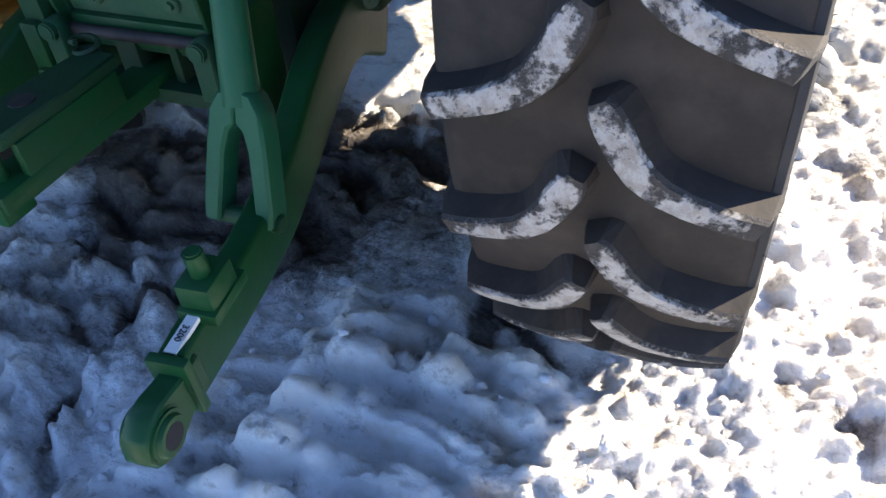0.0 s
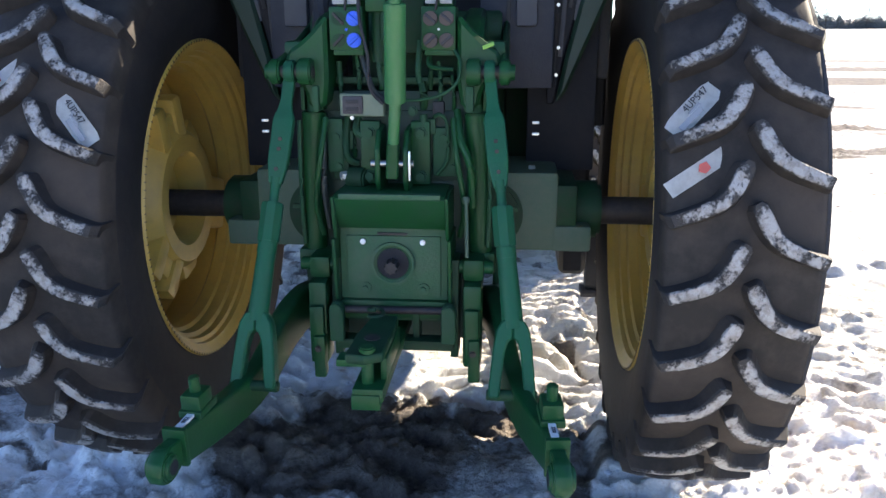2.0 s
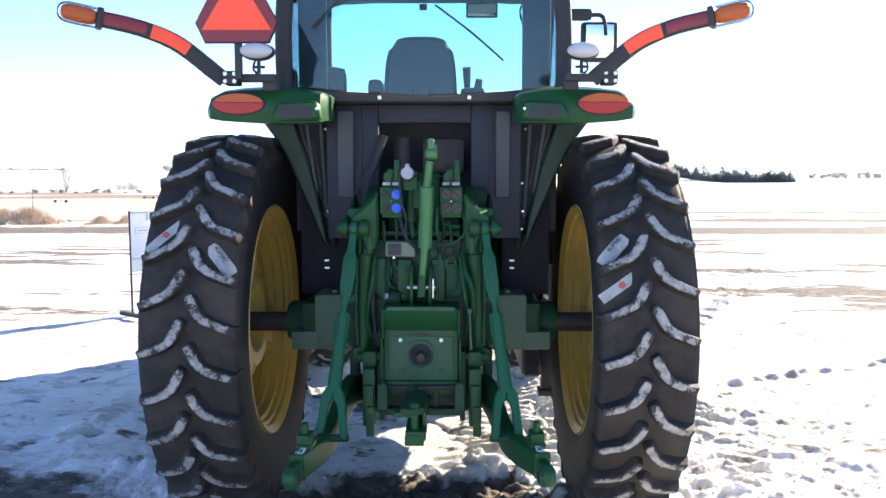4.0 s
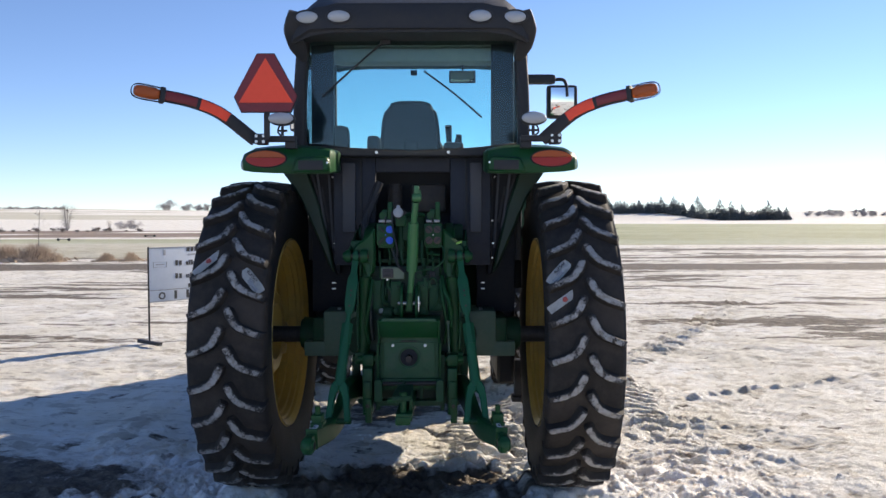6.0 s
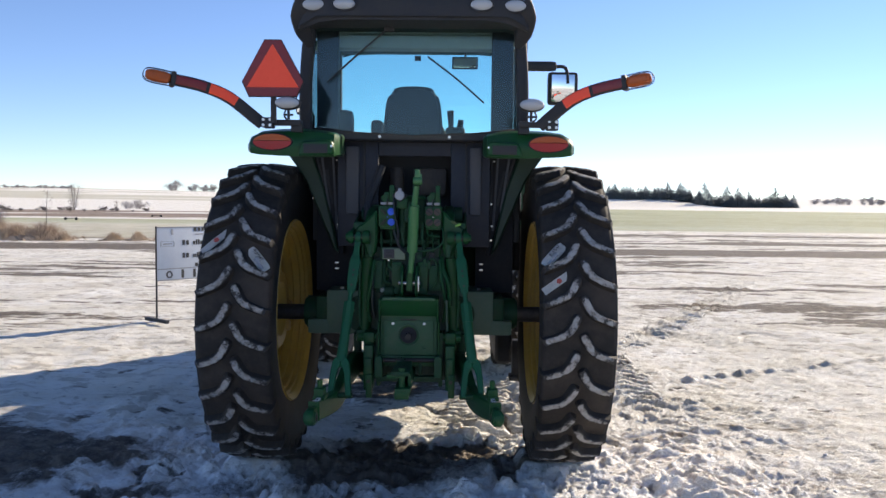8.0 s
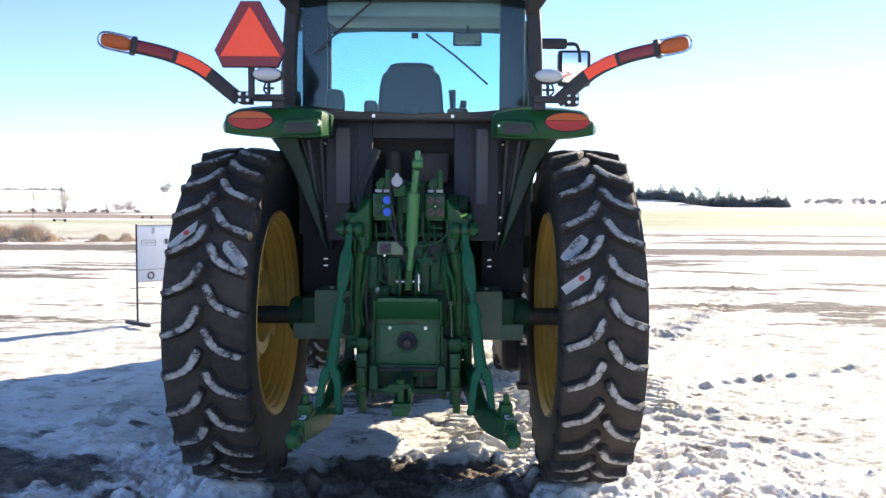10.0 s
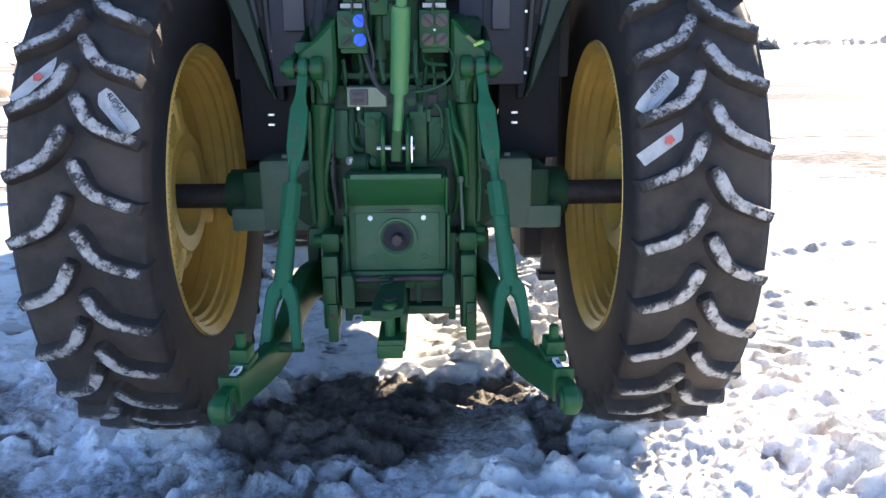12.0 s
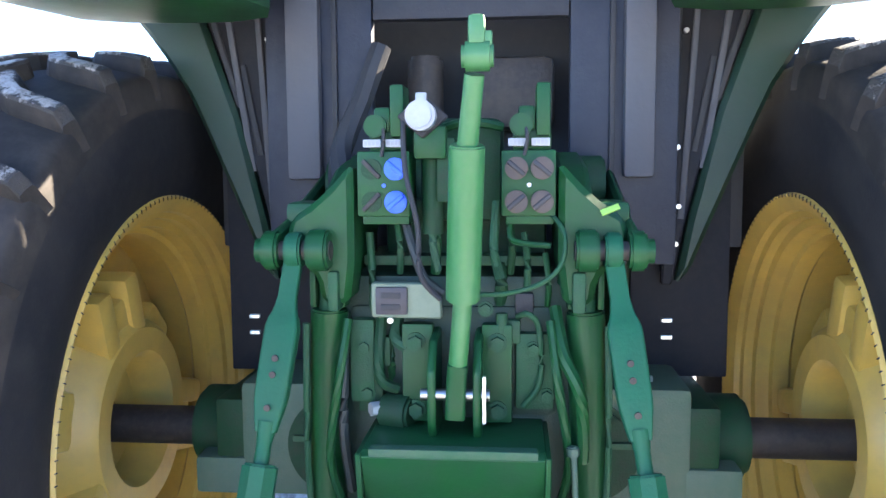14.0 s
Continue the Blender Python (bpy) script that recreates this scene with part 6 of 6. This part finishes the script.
# ---- stickers on the tyres ----
def tyre_sticker(x, w_box, h_box, th, lean, material, tyre_ob, name, label, code=None):
    """A curved paper label stuck to the tread between two bars."""
    r = 0.889
    bm = bmesh.new()
    rows = []
    for i in range(9):
        v = (i / 8 - 0.5) * h_box
        row = []
        for k in range(5):
            u = (k / 4 - 0.5) * w_box
            if name == "paper_label":
                u *= 1 - 0.25 * max(0, abs(v) / h_box - 0.36) / 0.14
            cu, cv = u * math.cos(lean) - v * math.sin(lean), u * math.sin(lean) + v * math.cos(lean)
            a = radians(th) + cv / r
            rr = r - 0.03 * max(0, (abs(cu + x) / 0.245)) ** 4
            row.append(bm.verts.new((cu + x, -rr * math.cos(a), rr * math.sin(a))))
        rows.append(row)
    for a, b in zip(rows, rows[1:]):
        for j in range(4):
            bm.faces.new((a[j], a[j + 1], b[j + 1], b[j]))
    bmesh.ops.solidify(bm, geom=bm.faces[:], thickness=0.002)
    bmesh.ops.recalc_face_normals(bm, faces=bm.faces[:])
    st = part(name, bm, material, tyre_ob, label)
    return st


def sticker_pose(x, th, lean, dx, dv, r=0.894):
    cu, cv = dx * math.cos(lean) - dv * math.sin(lean), dx * math.sin(lean) + dv * math.cos(lean)
    a = radians(th) + cv / r
    rr = r - 0.03 * max(0, (abs(cu + x) / 0.245)) ** 4
    return pose(cu + x, -rr * math.cos(a), rr * math.sin(a), 90 - math.degrees(a), 0, 0) @ pose(0, 0, 0, 0, 0, math.degrees(lean))


for ob, x, th, lean in ((REAR_R, -0.135, 28.1, radians(-42)), (REAR_L, 0.126, 25.2, radians(40))):
    st = tyre_sticker(x, 0.058, 0.16, th, lean, PAPER, ob, "paper_label", "white paper label with dark print")
    words("label_code", "4UP547", 0.026, sticker_pose(x, th, lean, 0.014 * (1 if x > 0 else -1), 0.02) @ pose(0, 0, 0, 0, 0, 90 if x < 0 else -90), INK, ob)
    bar = slab((-0.038, -0.008, -0.0005), (0.038, 0.008, 0.0008), 0.0, sticker_pose(x, th, lean, 0.012 * (-1 if x > 0 else 1), -0.025) @ pose(0, 0, 0, 0, 0, 90))
    part("print_bar", bar, GREYINK, ob)
    bar = slab((-0.02, -0.003, -0.0005), (0.02, 0.003, 0.0008), 0.0, sticker_pose(x, th, lean, 0.0, 0.0) @ pose(0, 0, 0, 0, 0, 90))
    part("print_bar", bar, GREYINK, ob)
for ob, x, th, lean in ((REAR_R, -0.111, 18.5, radians(-55)), (REAR_L, -0.113, 32.4, radians(-45))):
    st = tyre_sticker(x, 0.042, 0.205, th, lean, PAPER, ob, "tyre_strip", "pale tread strip with a red mark")
    m = sticker_pose(x, th, lean, 0, 0.0)
    bm = prism([(-0.014, -0.006), (0.0, -0.018), (0.014, -0.006), (0.01, 0.012), (-0.01, 0.012)], "z", -0.0005, 0.0012, 0)
    bm.transform(m)
    part("red_mark", bm, REDINK, ob)


# ---- sign, trees, scrub and far things ----
def sign():
    """Free-standing board on two posts with bar feet, turned away from the yard."""
    base = Vector((-3.80, 5.75, 0.0))
    th = thing("sign", "white printed board on thin black posts with bar feet", "sign", at=base)
    th.rotation_euler = (0, 0, radians(52))
    part("board", slab((0.0, -0.012, 0.56), (1.75, 0.012, 1.30), 0.004), mat("sign_face", (0.62, 0.66, 0.72), 0.5, spots=(0.52, 0.56, 0.62), scale=3, amount=0.4), th)
    for x in (0.0, 1.75):
        part("post", rod((x, 0, 0.03), (x, 0, 1.31), 0.013, seg=12), BLACK, th)
        part("foot", slab((x - 0.03, -0.26, 0.0), (x + 0.03, 0.26, 0.045), 0.008), BLACK, th)
    for z in (0.565, 1.295, 0.72):
        part("rail", slab((0.0, -0.018, z - 0.006), (1.75, -0.008, z + 0.006), 0.002), GREYINK, th)
    # unreadable print: one upright bar for each letter, of uneven width and height
    ink = random.Random(8)
    for x, z0, z1, w, count in ((0.58, 1.235, 1.298, 0.085, 9), (0.57, 1.045, 1.115, 0.042, 18), (0.57, 0.865, 0.935, 0.042, 18), (0.60, 0.732, 0.785, 0.085, 9)):
        for k in range(count):
            wide, low = w * ink.uniform(0.45, 0.95), ink.choice((0.0, 0.0, 0.3)) * (z1 - z0) * (w < 0.05)
            part("print_bar", slab((x, -0.0165, z0), (x + wide, -0.0115, z1 - low), 0.0), INK, th)
            x += wide + 0.22 * w
    part("print_bar", slab((0.60, -0.0165, 1.185), (1.2, -0.0115, 1.20), 0.0), GREYINK, th)
    for z in (1.08, 0.90):
        part("print_mark", slab((0.40, -0.0165, z - 0.035), (0.44, -0.0115, z + 0.035), 0.0), INK, th)
        part("print_mark", slab((0.46, -0.0165, z - 0.035), (0.50, -0.0115, z + 0.03), 0.0), INK, th)
    part("print_mark", slab((0.22, -0.0165, 1.19), (0.25, -0.0115, 1.27), 0.0), GREYINK, th)
    part("print_box", join(slab((0.06, -0.0165, 1.10), (0.27, -0.0115, 1.104), 0.0), slab((0.06, -0.0165, 1.03), (0.27, -0.0115, 1.034), 0.0), slab((0.06, -0.0165, 1.03), (0.066, -0.0115, 1.104), 0.0), slab((0.264, -0.0165, 1.03), (0.27, -0.0115, 1.104), 0.0), slab((0.10, -0.0165, 1.06), (0.23, -0.0115, 1.074), 0.0)), GREYINK, th)
    ring = lathe([(-0.004, 0.032), (-0.004, 0.05), (0.004, 0.05), (0.004, 0.032)], 28)
    ring.transform(pose(0.19, -0.0145, 0.64, 0, 0, 90))
    part("print_ring", ring, INK, th)
    for k in range(5):
        part("print_bar", slab((0.38 + 0.19 * k, -0.0165, 0.585), (0.42 + 0.19 * k, -0.0115, 0.70), 0.0), INK, th)


BARK = mat("bark", (0.075, 0.06, 0.05), 0.9, spots=(0.12, 0.10, 0.085), scale=3, amount=0.5)
# Needle colour lifted and blued to stand for haze over the field.
NEEDLES = mat("hazed_needles", (0.13, 0.155, 0.16), 0.9, spots=(0.17, 0.19, 0.20), scale=1.2, amount=0.7, random=0.3)
TWIGS = mat("bare_twigs", (0.2, 0.17, 0.155), 0.9, spots=(0.27, 0.24, 0.22), scale=2, amount=0.5, random=0.2)
# Hill twigs paled so that their colour carries the distance haze.
HAZETWIGS = mat("hazed_twigs", (0.38, 0.35, 0.34), 0.9, spots=(0.48, 0.45, 0.44), scale=2, amount=0.5, random=0.2)
STRAW = mat("dry_grass", (0.46, 0.36, 0.27), 0.9, spots=(0.38, 0.3, 0.22), scale=6, amount=0.6, random=0.2)


def leaf_cloud(bm, centre, spread, count, size, rng):
    """Small slanted sprays of needles or twigs about a point."""
    for _ in range(count):
        p = Vector(centre) + Vector([rng.gauss(0, v) for v in spread])
        a = Vector((rng.uniform(-1, 1), rng.uniform(-1, 1), rng.uniform(-0.7, 0.3))).normalized() * size * rng.uniform(0.6, 1.4)
        b = a.cross(Vector((rng.uniform(-1, 1), rng.uniform(-1, 1), 1))).normalized() * size * 0.45
        bm.faces.new([bm.verts.new(p - a), bm.verts.new(p + b), bm.verts.new(p + a), bm.verts.new(p - b)])


def conifer(height, width, seed):
    rng = random.Random(seed)
    th = thing("conifer", "dark evergreen tree in a distant shelter belt", "tree", "trees of the shelter belt")
    part("trunk", rod((0, 0, 0), (0, 0, height * 0.95), 0.025 * height, 0.004 * height, seg=8), BARK, th)
    bm = bmesh.new()
    tiers = 16
    for k in range(tiers):
        f = k / (tiers - 1)
        z = height * (0.10 + 0.88 * f)
        r = width * (1 - f) ** 0.8 * rng.uniform(0.8, 1.15) + 0.05 * width
        for j in range(max(4, int(11 * (1 - f)) + 3)):
            a = rng.uniform(0, 6.283)
            leaf_cloud(bm, (r * 0.75 * math.cos(a), r * 0.75 * math.sin(a), z - 0.10 * r), (0.2 * r, 0.2 * r, 0.022 * height), 11, 0.05 * height * (1.1 - 0.6 * f), rng)
    part("crown", bm, NEEDLES, th, smooth=False)
    return th


def shrub(size, seed, material=None, name="shrub", label="dry tan thicket at the yard's edge", group="dry thickets", reach=0.24):
    rng = random.Random(seed)
    th = thing(name, label, "shrub" if name == "shrub" else "tree", group)
    bm = bmesh.new()
    for _ in range(3200):
        a, r = rng.uniform(0, 6.283), abs(rng.gauss(0, 0.45)) * size
        p = Vector((r * math.cos(a), 0.5 * r * math.sin(a), 0))
        h = size * 0.62 * max(0.15, 1 - (r / size) ** 2) * rng.uniform(0.3, 1.15)
        e = p + Vector((rng.gauss(0, reach) * size, rng.gauss(0, 0.12) * size, h))
        w = Vector((rng.uniform(0.002, 0.006), rng.uniform(-0.003, 0.003), 0))
        m_ = (p + e) / 2 + Vector((0, 0, 0.08 * size))
        bm.faces.new([bm.verts.new(p - w), bm.verts.new(p + w), bm.verts.new(m_ + w * 0.7), bm.verts.new(e), bm.verts.new(m_ - w * 0.7)])
    tagged(part("thicket", bm, material or STRAW, th, smooth=False), kind="stuff")
    return th


def plant(th, x, y, z=0.0, turn=0, size=1.0):
    th.matrix_basis = pose(x, y, z, 0, 0, turn) @ Matrix.Scale(size, 4)


sign()
rng = random.Random(5)
# shelter belt beyond the pasture
firs = [conifer(10, 4.2, 11), conifer(10, 5.2, 12), conifer(10, 3.8, 13)]
belt = [(86 + 1.75 * k + rng.uniform(-0.8, 0.8), 441 + rng.uniform(-5, 5), rng.uniform(0.5, 0.85)) for k in range(29)] + [(84 + 2.3 * k, 446 + rng.uniform(-3, 3), rng.uniform(0.55, 0.72)) for k in range(24)]
belt += [(136 + 1.25 * k + rng.uniform(-0.6, 0.6), 428 + rng.uniform(-6, 6), rng.uniform(0.56, 0.72)) for k in range(38)]
belt += [(132.7, 424, 1.2), (144.6, 424, 1.15), (150.2, 423, 1.05), (156.5, 425, 0.88), (169.8, 423, 1.08), (124, 438, 1.0), (117.5, 440, 0.95), (180, 424, 0.74), (175.5, 424, 0.76)]
for k, (x, y, sz) in enumerate(belt):
    th = firs[k] if k < 3 else copy_thing(firs[k % 3], Matrix.Identity(4))
    plant(th, x, y, float(land_rise(np.array([x]), np.array([y]))[0]) - 0.2, rng.uniform(0, 360), sz)


def bare_tree(seed, stems, spread, twigs, thick, label):
    """Leafless tree one metre high: stems that fork twice into fine twigs."""
    rng = random.Random(seed)
    th = thing("bare_tree", label, "tree", "bare trees")
    wood, fine = bmesh.new(), bmesh.new()

    def stick(bm, a, b, r0, r1):
        ring = [(math.cos(2.094 * k), math.sin(2.094 * k), 0) for k in range(3)]
        lo = [bm.verts.new(a + r0 * Vector(v)) for v in ring]
        hi = [bm.verts.new(b + r1 * Vector(v)) for v in ring]
        for k in range(3):
            bm.faces.new([lo[k], lo[(k + 1) % 3], hi[(k + 1) % 3], hi[k]])

    for k in range(stems):
        a = 6.283 * k / stems + rng.uniform(-0.5, 0.5)
        lean = spread * rng.uniform(0.2, 0.6) if stems > 1 else 0.06
        foot = Vector((0.02 * math.cos(a), 0.02 * math.sin(a), -0.03))
        mid = Vector((0.5 * lean * math.cos(a), 0.5 * lean * math.sin(a), rng.uniform(0.4, 0.5)))
        tip = Vector((lean * math.cos(a), lean * math.sin(a), rng.uniform(0.62, 1.0)))
        stick(wood, foot, mid, thick, thick * 0.65)
        stick(wood, mid, tip, thick * 0.65, thick * 0.15)
        for _ in range(twigs):
            f = rng.uniform(0.06, 0.95)
            p = foot.lerp(mid, f * 2) if f < 0.5 else mid.lerp(tip, f * 2 - 1)
            b = rng.uniform(0, 6.283)
            full = math.sqrt(max(0.05, 1 - (2 * f - 0.9) ** 2))
            q = p + Vector((math.cos(b), math.sin(b), rng.uniform(0.0, 0.7))) * spread * rng.uniform(0.25, 0.6) * full
            q.z = min(q.z, 1.04)
            stick(fine, p, q, thick * 0.3, thick * 0.1)
            for _ in range(5):
                c = p.lerp(q, rng.uniform(0.3, 1.0))
                stick(fine, c, c + Vector((rng.gauss(0, 0.1), rng.gauss(0, 0.1), abs(rng.gauss(0.09, 0.06)))) * (0.5 + spread), thick * 0.14, thick * 0.06)
    part("stem", wood, TWIGS, th, smooth=False)
    tagged(part("crown", fine, TWIGS, th, smooth=False), kind="stuff")
    return th


def hill_tree(seed, material, label):
    """Round leafless tree or bush one metre high: short stems under a dome of fine twigs."""
    rng = random.Random(seed)
    th = thing("bare_tree", label, "tree", "bare trees")
    wood, fine = bmesh.new(), bmesh.new()

    def twig(bm, a, b, r):
        side = (b - a).cross(Vector((rng.uniform(-1, 1), rng.uniform(-1, 1), 0.3))).normalized() * r
        bm.faces.new([bm.verts.new(a - side), bm.verts.new(a + side), bm.verts.new(b + side * 0.3), bm.verts.new(b - side * 0.3)])

    for k in range(9):
        a = 6.283 * k / 9 + rng.uniform(-0.3, 0.3)
        foot = Vector((0.16 * math.cos(a), 0.16 * math.sin(a), -0.04))
        wood = join(wood, rod(foot, foot + Vector((0.2 * math.cos(a), 0.2 * math.sin(a), rng.uniform(0.5, 0.75))), 0.02, 0.006, seg=5))
    heads = [(Vector((rng.gauss(0, 0.26), rng.gauss(0, 0.26), rng.uniform(0.12, 0.62))), rng.uniform(0.24, 0.36)) for _ in range(16)]
    for centre, r in heads:
        for _ in range(95):
            way = Vector((rng.gauss(0, 1), rng.gauss(0, 1), rng.gauss(0.25, 0.9))).normalized()
            p = centre + way * r * rng.uniform(0.1, 0.6)
            q = centre + way * r * rng.uniform(0.7, 1.1) + Vector((rng.gauss(0, 0.03), rng.gauss(0, 0.03), 0.03))
            p.z, q.z = max(p.z, 0.0), max(q.z, 0.02)
            if (q - p).length > 0.01:
                twig(fine, p, q, 0.006)
    part("stem", wood, material, th, smooth=False)
    tagged(part("crown", fine, material, th, smooth=False), kind="stuff")
    return th


grown = [hill_tree(21, HAZETWIGS, "pale bushy leafless tree on the snowy hill"), bare_tree(22, 4, 0.5, 20, 0.016, "grey-brown leafless tree beyond the pasture"), bare_tree(23, 1, 0.3, 10, 0.011, "thin bare sapling in the dry thicket"), hill_tree(24, TWIGS, "low brown bush of bare twigs in the hedgerow")]
# x, y, height, which of the four
spots = [(-299.8, 845, 13.5, 0), (-56.6, 113.7, 4.0, 1), (-20.7, 35.6, 2.3, 2), (-70, 118, 0.8, 3), (-279, 845, 9.8, 0), (-268.6, 853, 9.0, 0), (-258.2, 845, 9.4, 0),
         (-55.5, 126, 1.5, 1), (-55.1, 130, 1.6, 0), (-54.8, 133.7, 2.0, 0), (-19.3, 29.1, 1.6, 2), (-20.1, 30.5, 1.2, 1), (484, 850, 15.0, 0), (478, 858, 11.0, 0)]
spots += [(-500 + 3.1 * k + 2 * math.sin(5 * k), 860 + 9 * math.sin(3 * k), 2.2 + 2.6 * math.sin(2 * k) ** 2, 0) for k in range(27)]
spots += [(-92 + 1.1 * k + math.sin(7 * k), 103 + 4 * math.sin(3 * k), 0.35 + 0.55 * math.sin(2 * k) ** 4, 3) for k in range(46)]
spots += [(372 + 4.6 * k + 2 * math.sin(5 * k), 830 + 25 * math.sin(3 * k), 3.5 + 4.5 * math.sin(2 * k) ** 2, 0) for k in range(34)]
for k, (x, y, tall, which) in enumerate(spots):
    th = grown[which] if k < 4 else copy_thing(grown[which], Matrix.Identity(4))
    plant(th, x, y, float(land_rise(np.array([x]), np.array([y]))[0]), rng.uniform(0, 360), tall)


def field_cart(x, y):
    """Low dark wheeled frame standing far off on the pasture."""
    th = thing("field_cart", "low dark wheeled frame standing on the far pasture", "farm cart", "carts on the pasture", at=(x, y, 0))
    part("beam", slab((-0.45, -0.03, 0.13), (0.45, 0.03, 0.175), 0.01), BLACK, th)
    for dx in (-0.42, 0.42):
        part("wheel", rod((dx, -0.06, 0.11), (dx, 0.06, 0.11), 0.11, seg=20, bevel=0.02), BLACK, th)


field_cart(-29.8, 57.2)
field_cart(-28.1, 70.7)
bush = [shrub(1.6, 31), shrub(1.2, 32)]
for k, (x, y, sz) in enumerate([(-16.6, 27.5, 0.8), (-18.0, 28.0, 0.95), (-15.6, 27.2, 0.4), (-13.8, 27.7, 0.5), (-12.9, 28.0, 0.42), (-12.1, 28.2, 0.34), (-19.5, 29, 0.9)]):
    th = bush[k] if k < 2 else copy_thing(bush[k % 2], Matrix.Identity(4))
    plant(th, x, y, -0.05, rng.uniform(0, 360), sz)


# ---- loose snow crumbs and tyre whiskers ----
def snow_crumbs():
    """Broken lumps of snow lying on the trampled ground, nearest the hitch."""
    rng = random.Random(77)
    ico = bmesh.new()
    bmesh.ops.create_icosphere(ico, subdivisions=2, radius=1)
    ico.verts.ensure_lookup_table()
    base = np.array([v.co[:] for v in ico.verts])
    faces = np.array([[v.index for v in f.verts] for f in ico.faces])
    ico.free()
    verts, quads = [], []
    spots_ = np.array([(rng.gauss(0.6, 1.3), rng.gauss(-0.7, 1.1)) for _ in range(1000)])
    height, earth_ = ground_relief(spots_[:, 0], spots_[:, 1])
    for k, (x, y) in enumerate(spots_):
        if earth_[k] > 0.25:
            continue
        r = (0.004 + 0.012 * rng.random() ** 3)
        lump = base * (1 + 0.42 * np.sin(base[:, [1, 2, 0]] * rng.uniform(2, 5) + rng.uniform(0, 6)))
        lump = lump * r * np.array([rng.uniform(0.7, 1.3), rng.uniform(0.7, 1.3), rng.uniform(0.5, 0.9)])
        quads.append(faces + len(base) * len(verts))
        verts.append(lump + np.array([x, y, height[k] + 0.25 * r]))
    me = bpy.data.meshes.new("snow_crumbs")
    me.from_pydata(np.concatenate(verts).tolist(), [], np.concatenate(quads).tolist())
    me.shade_smooth()
    me.materials.append(mat("crumb_snow", (0.72, 0.74, 0.78), 0.85, spots=(0.5, 0.46, 0.4), scale=5, amount=0.6, bump=0.5, bump_scale=120))
    tagged(new("snow_crumbs", me), "loose crumbs of trampled snow", "snow", kind="stuff")


def whiskers(tyre_ob, side):
    """Thin moulding whiskers that stand off the tyre's shoulder."""
    rng = random.Random(3 + side)
    bm = bmesh.new()
    for k in range(760):
        a, r = 2 * math.pi * k / 760 + rng.uniform(-0.008, 0.008), rng.uniform(0.79, 0.866)
        u = side * 0.1975
        p = Vector((u, -r * math.cos(a), r * math.sin(a)))
        d = Vector((side, rng.gauss(0, 0.35), rng.gauss(0, 0.35))).normalized() * rng.uniform(0.006, 0.02)
        w = Vector((0, math.sin(a), math.cos(a))) * 0.0010
        v = Vector((0, -math.cos(a), math.sin(a))) * 0.0010
        tri = [bm.verts.new(p + w), bm.verts.new(p - w), bm.verts.new(p + v)]
        tip = bm.verts.new(p + d)
        for i in range(3):
            bm.faces.new((tri[i], tri[(i + 1) % 3], tip))
    tagged(part("whiskers", bm, RUBBER, tyre_ob, smooth=False), kind="stuff")
    part("shoulder_rib", lathe([(side * u, r) for u, r in ((0.194, 0.842), (0.2025, 0.846), (0.2035, 0.858), (0.2, 0.866), (0.19, 0.869))], 96), RUBBER, tyre_ob)


snow_crumbs()
whiskers(REAR_R, 1)
whiskers(REAR_L, -1)
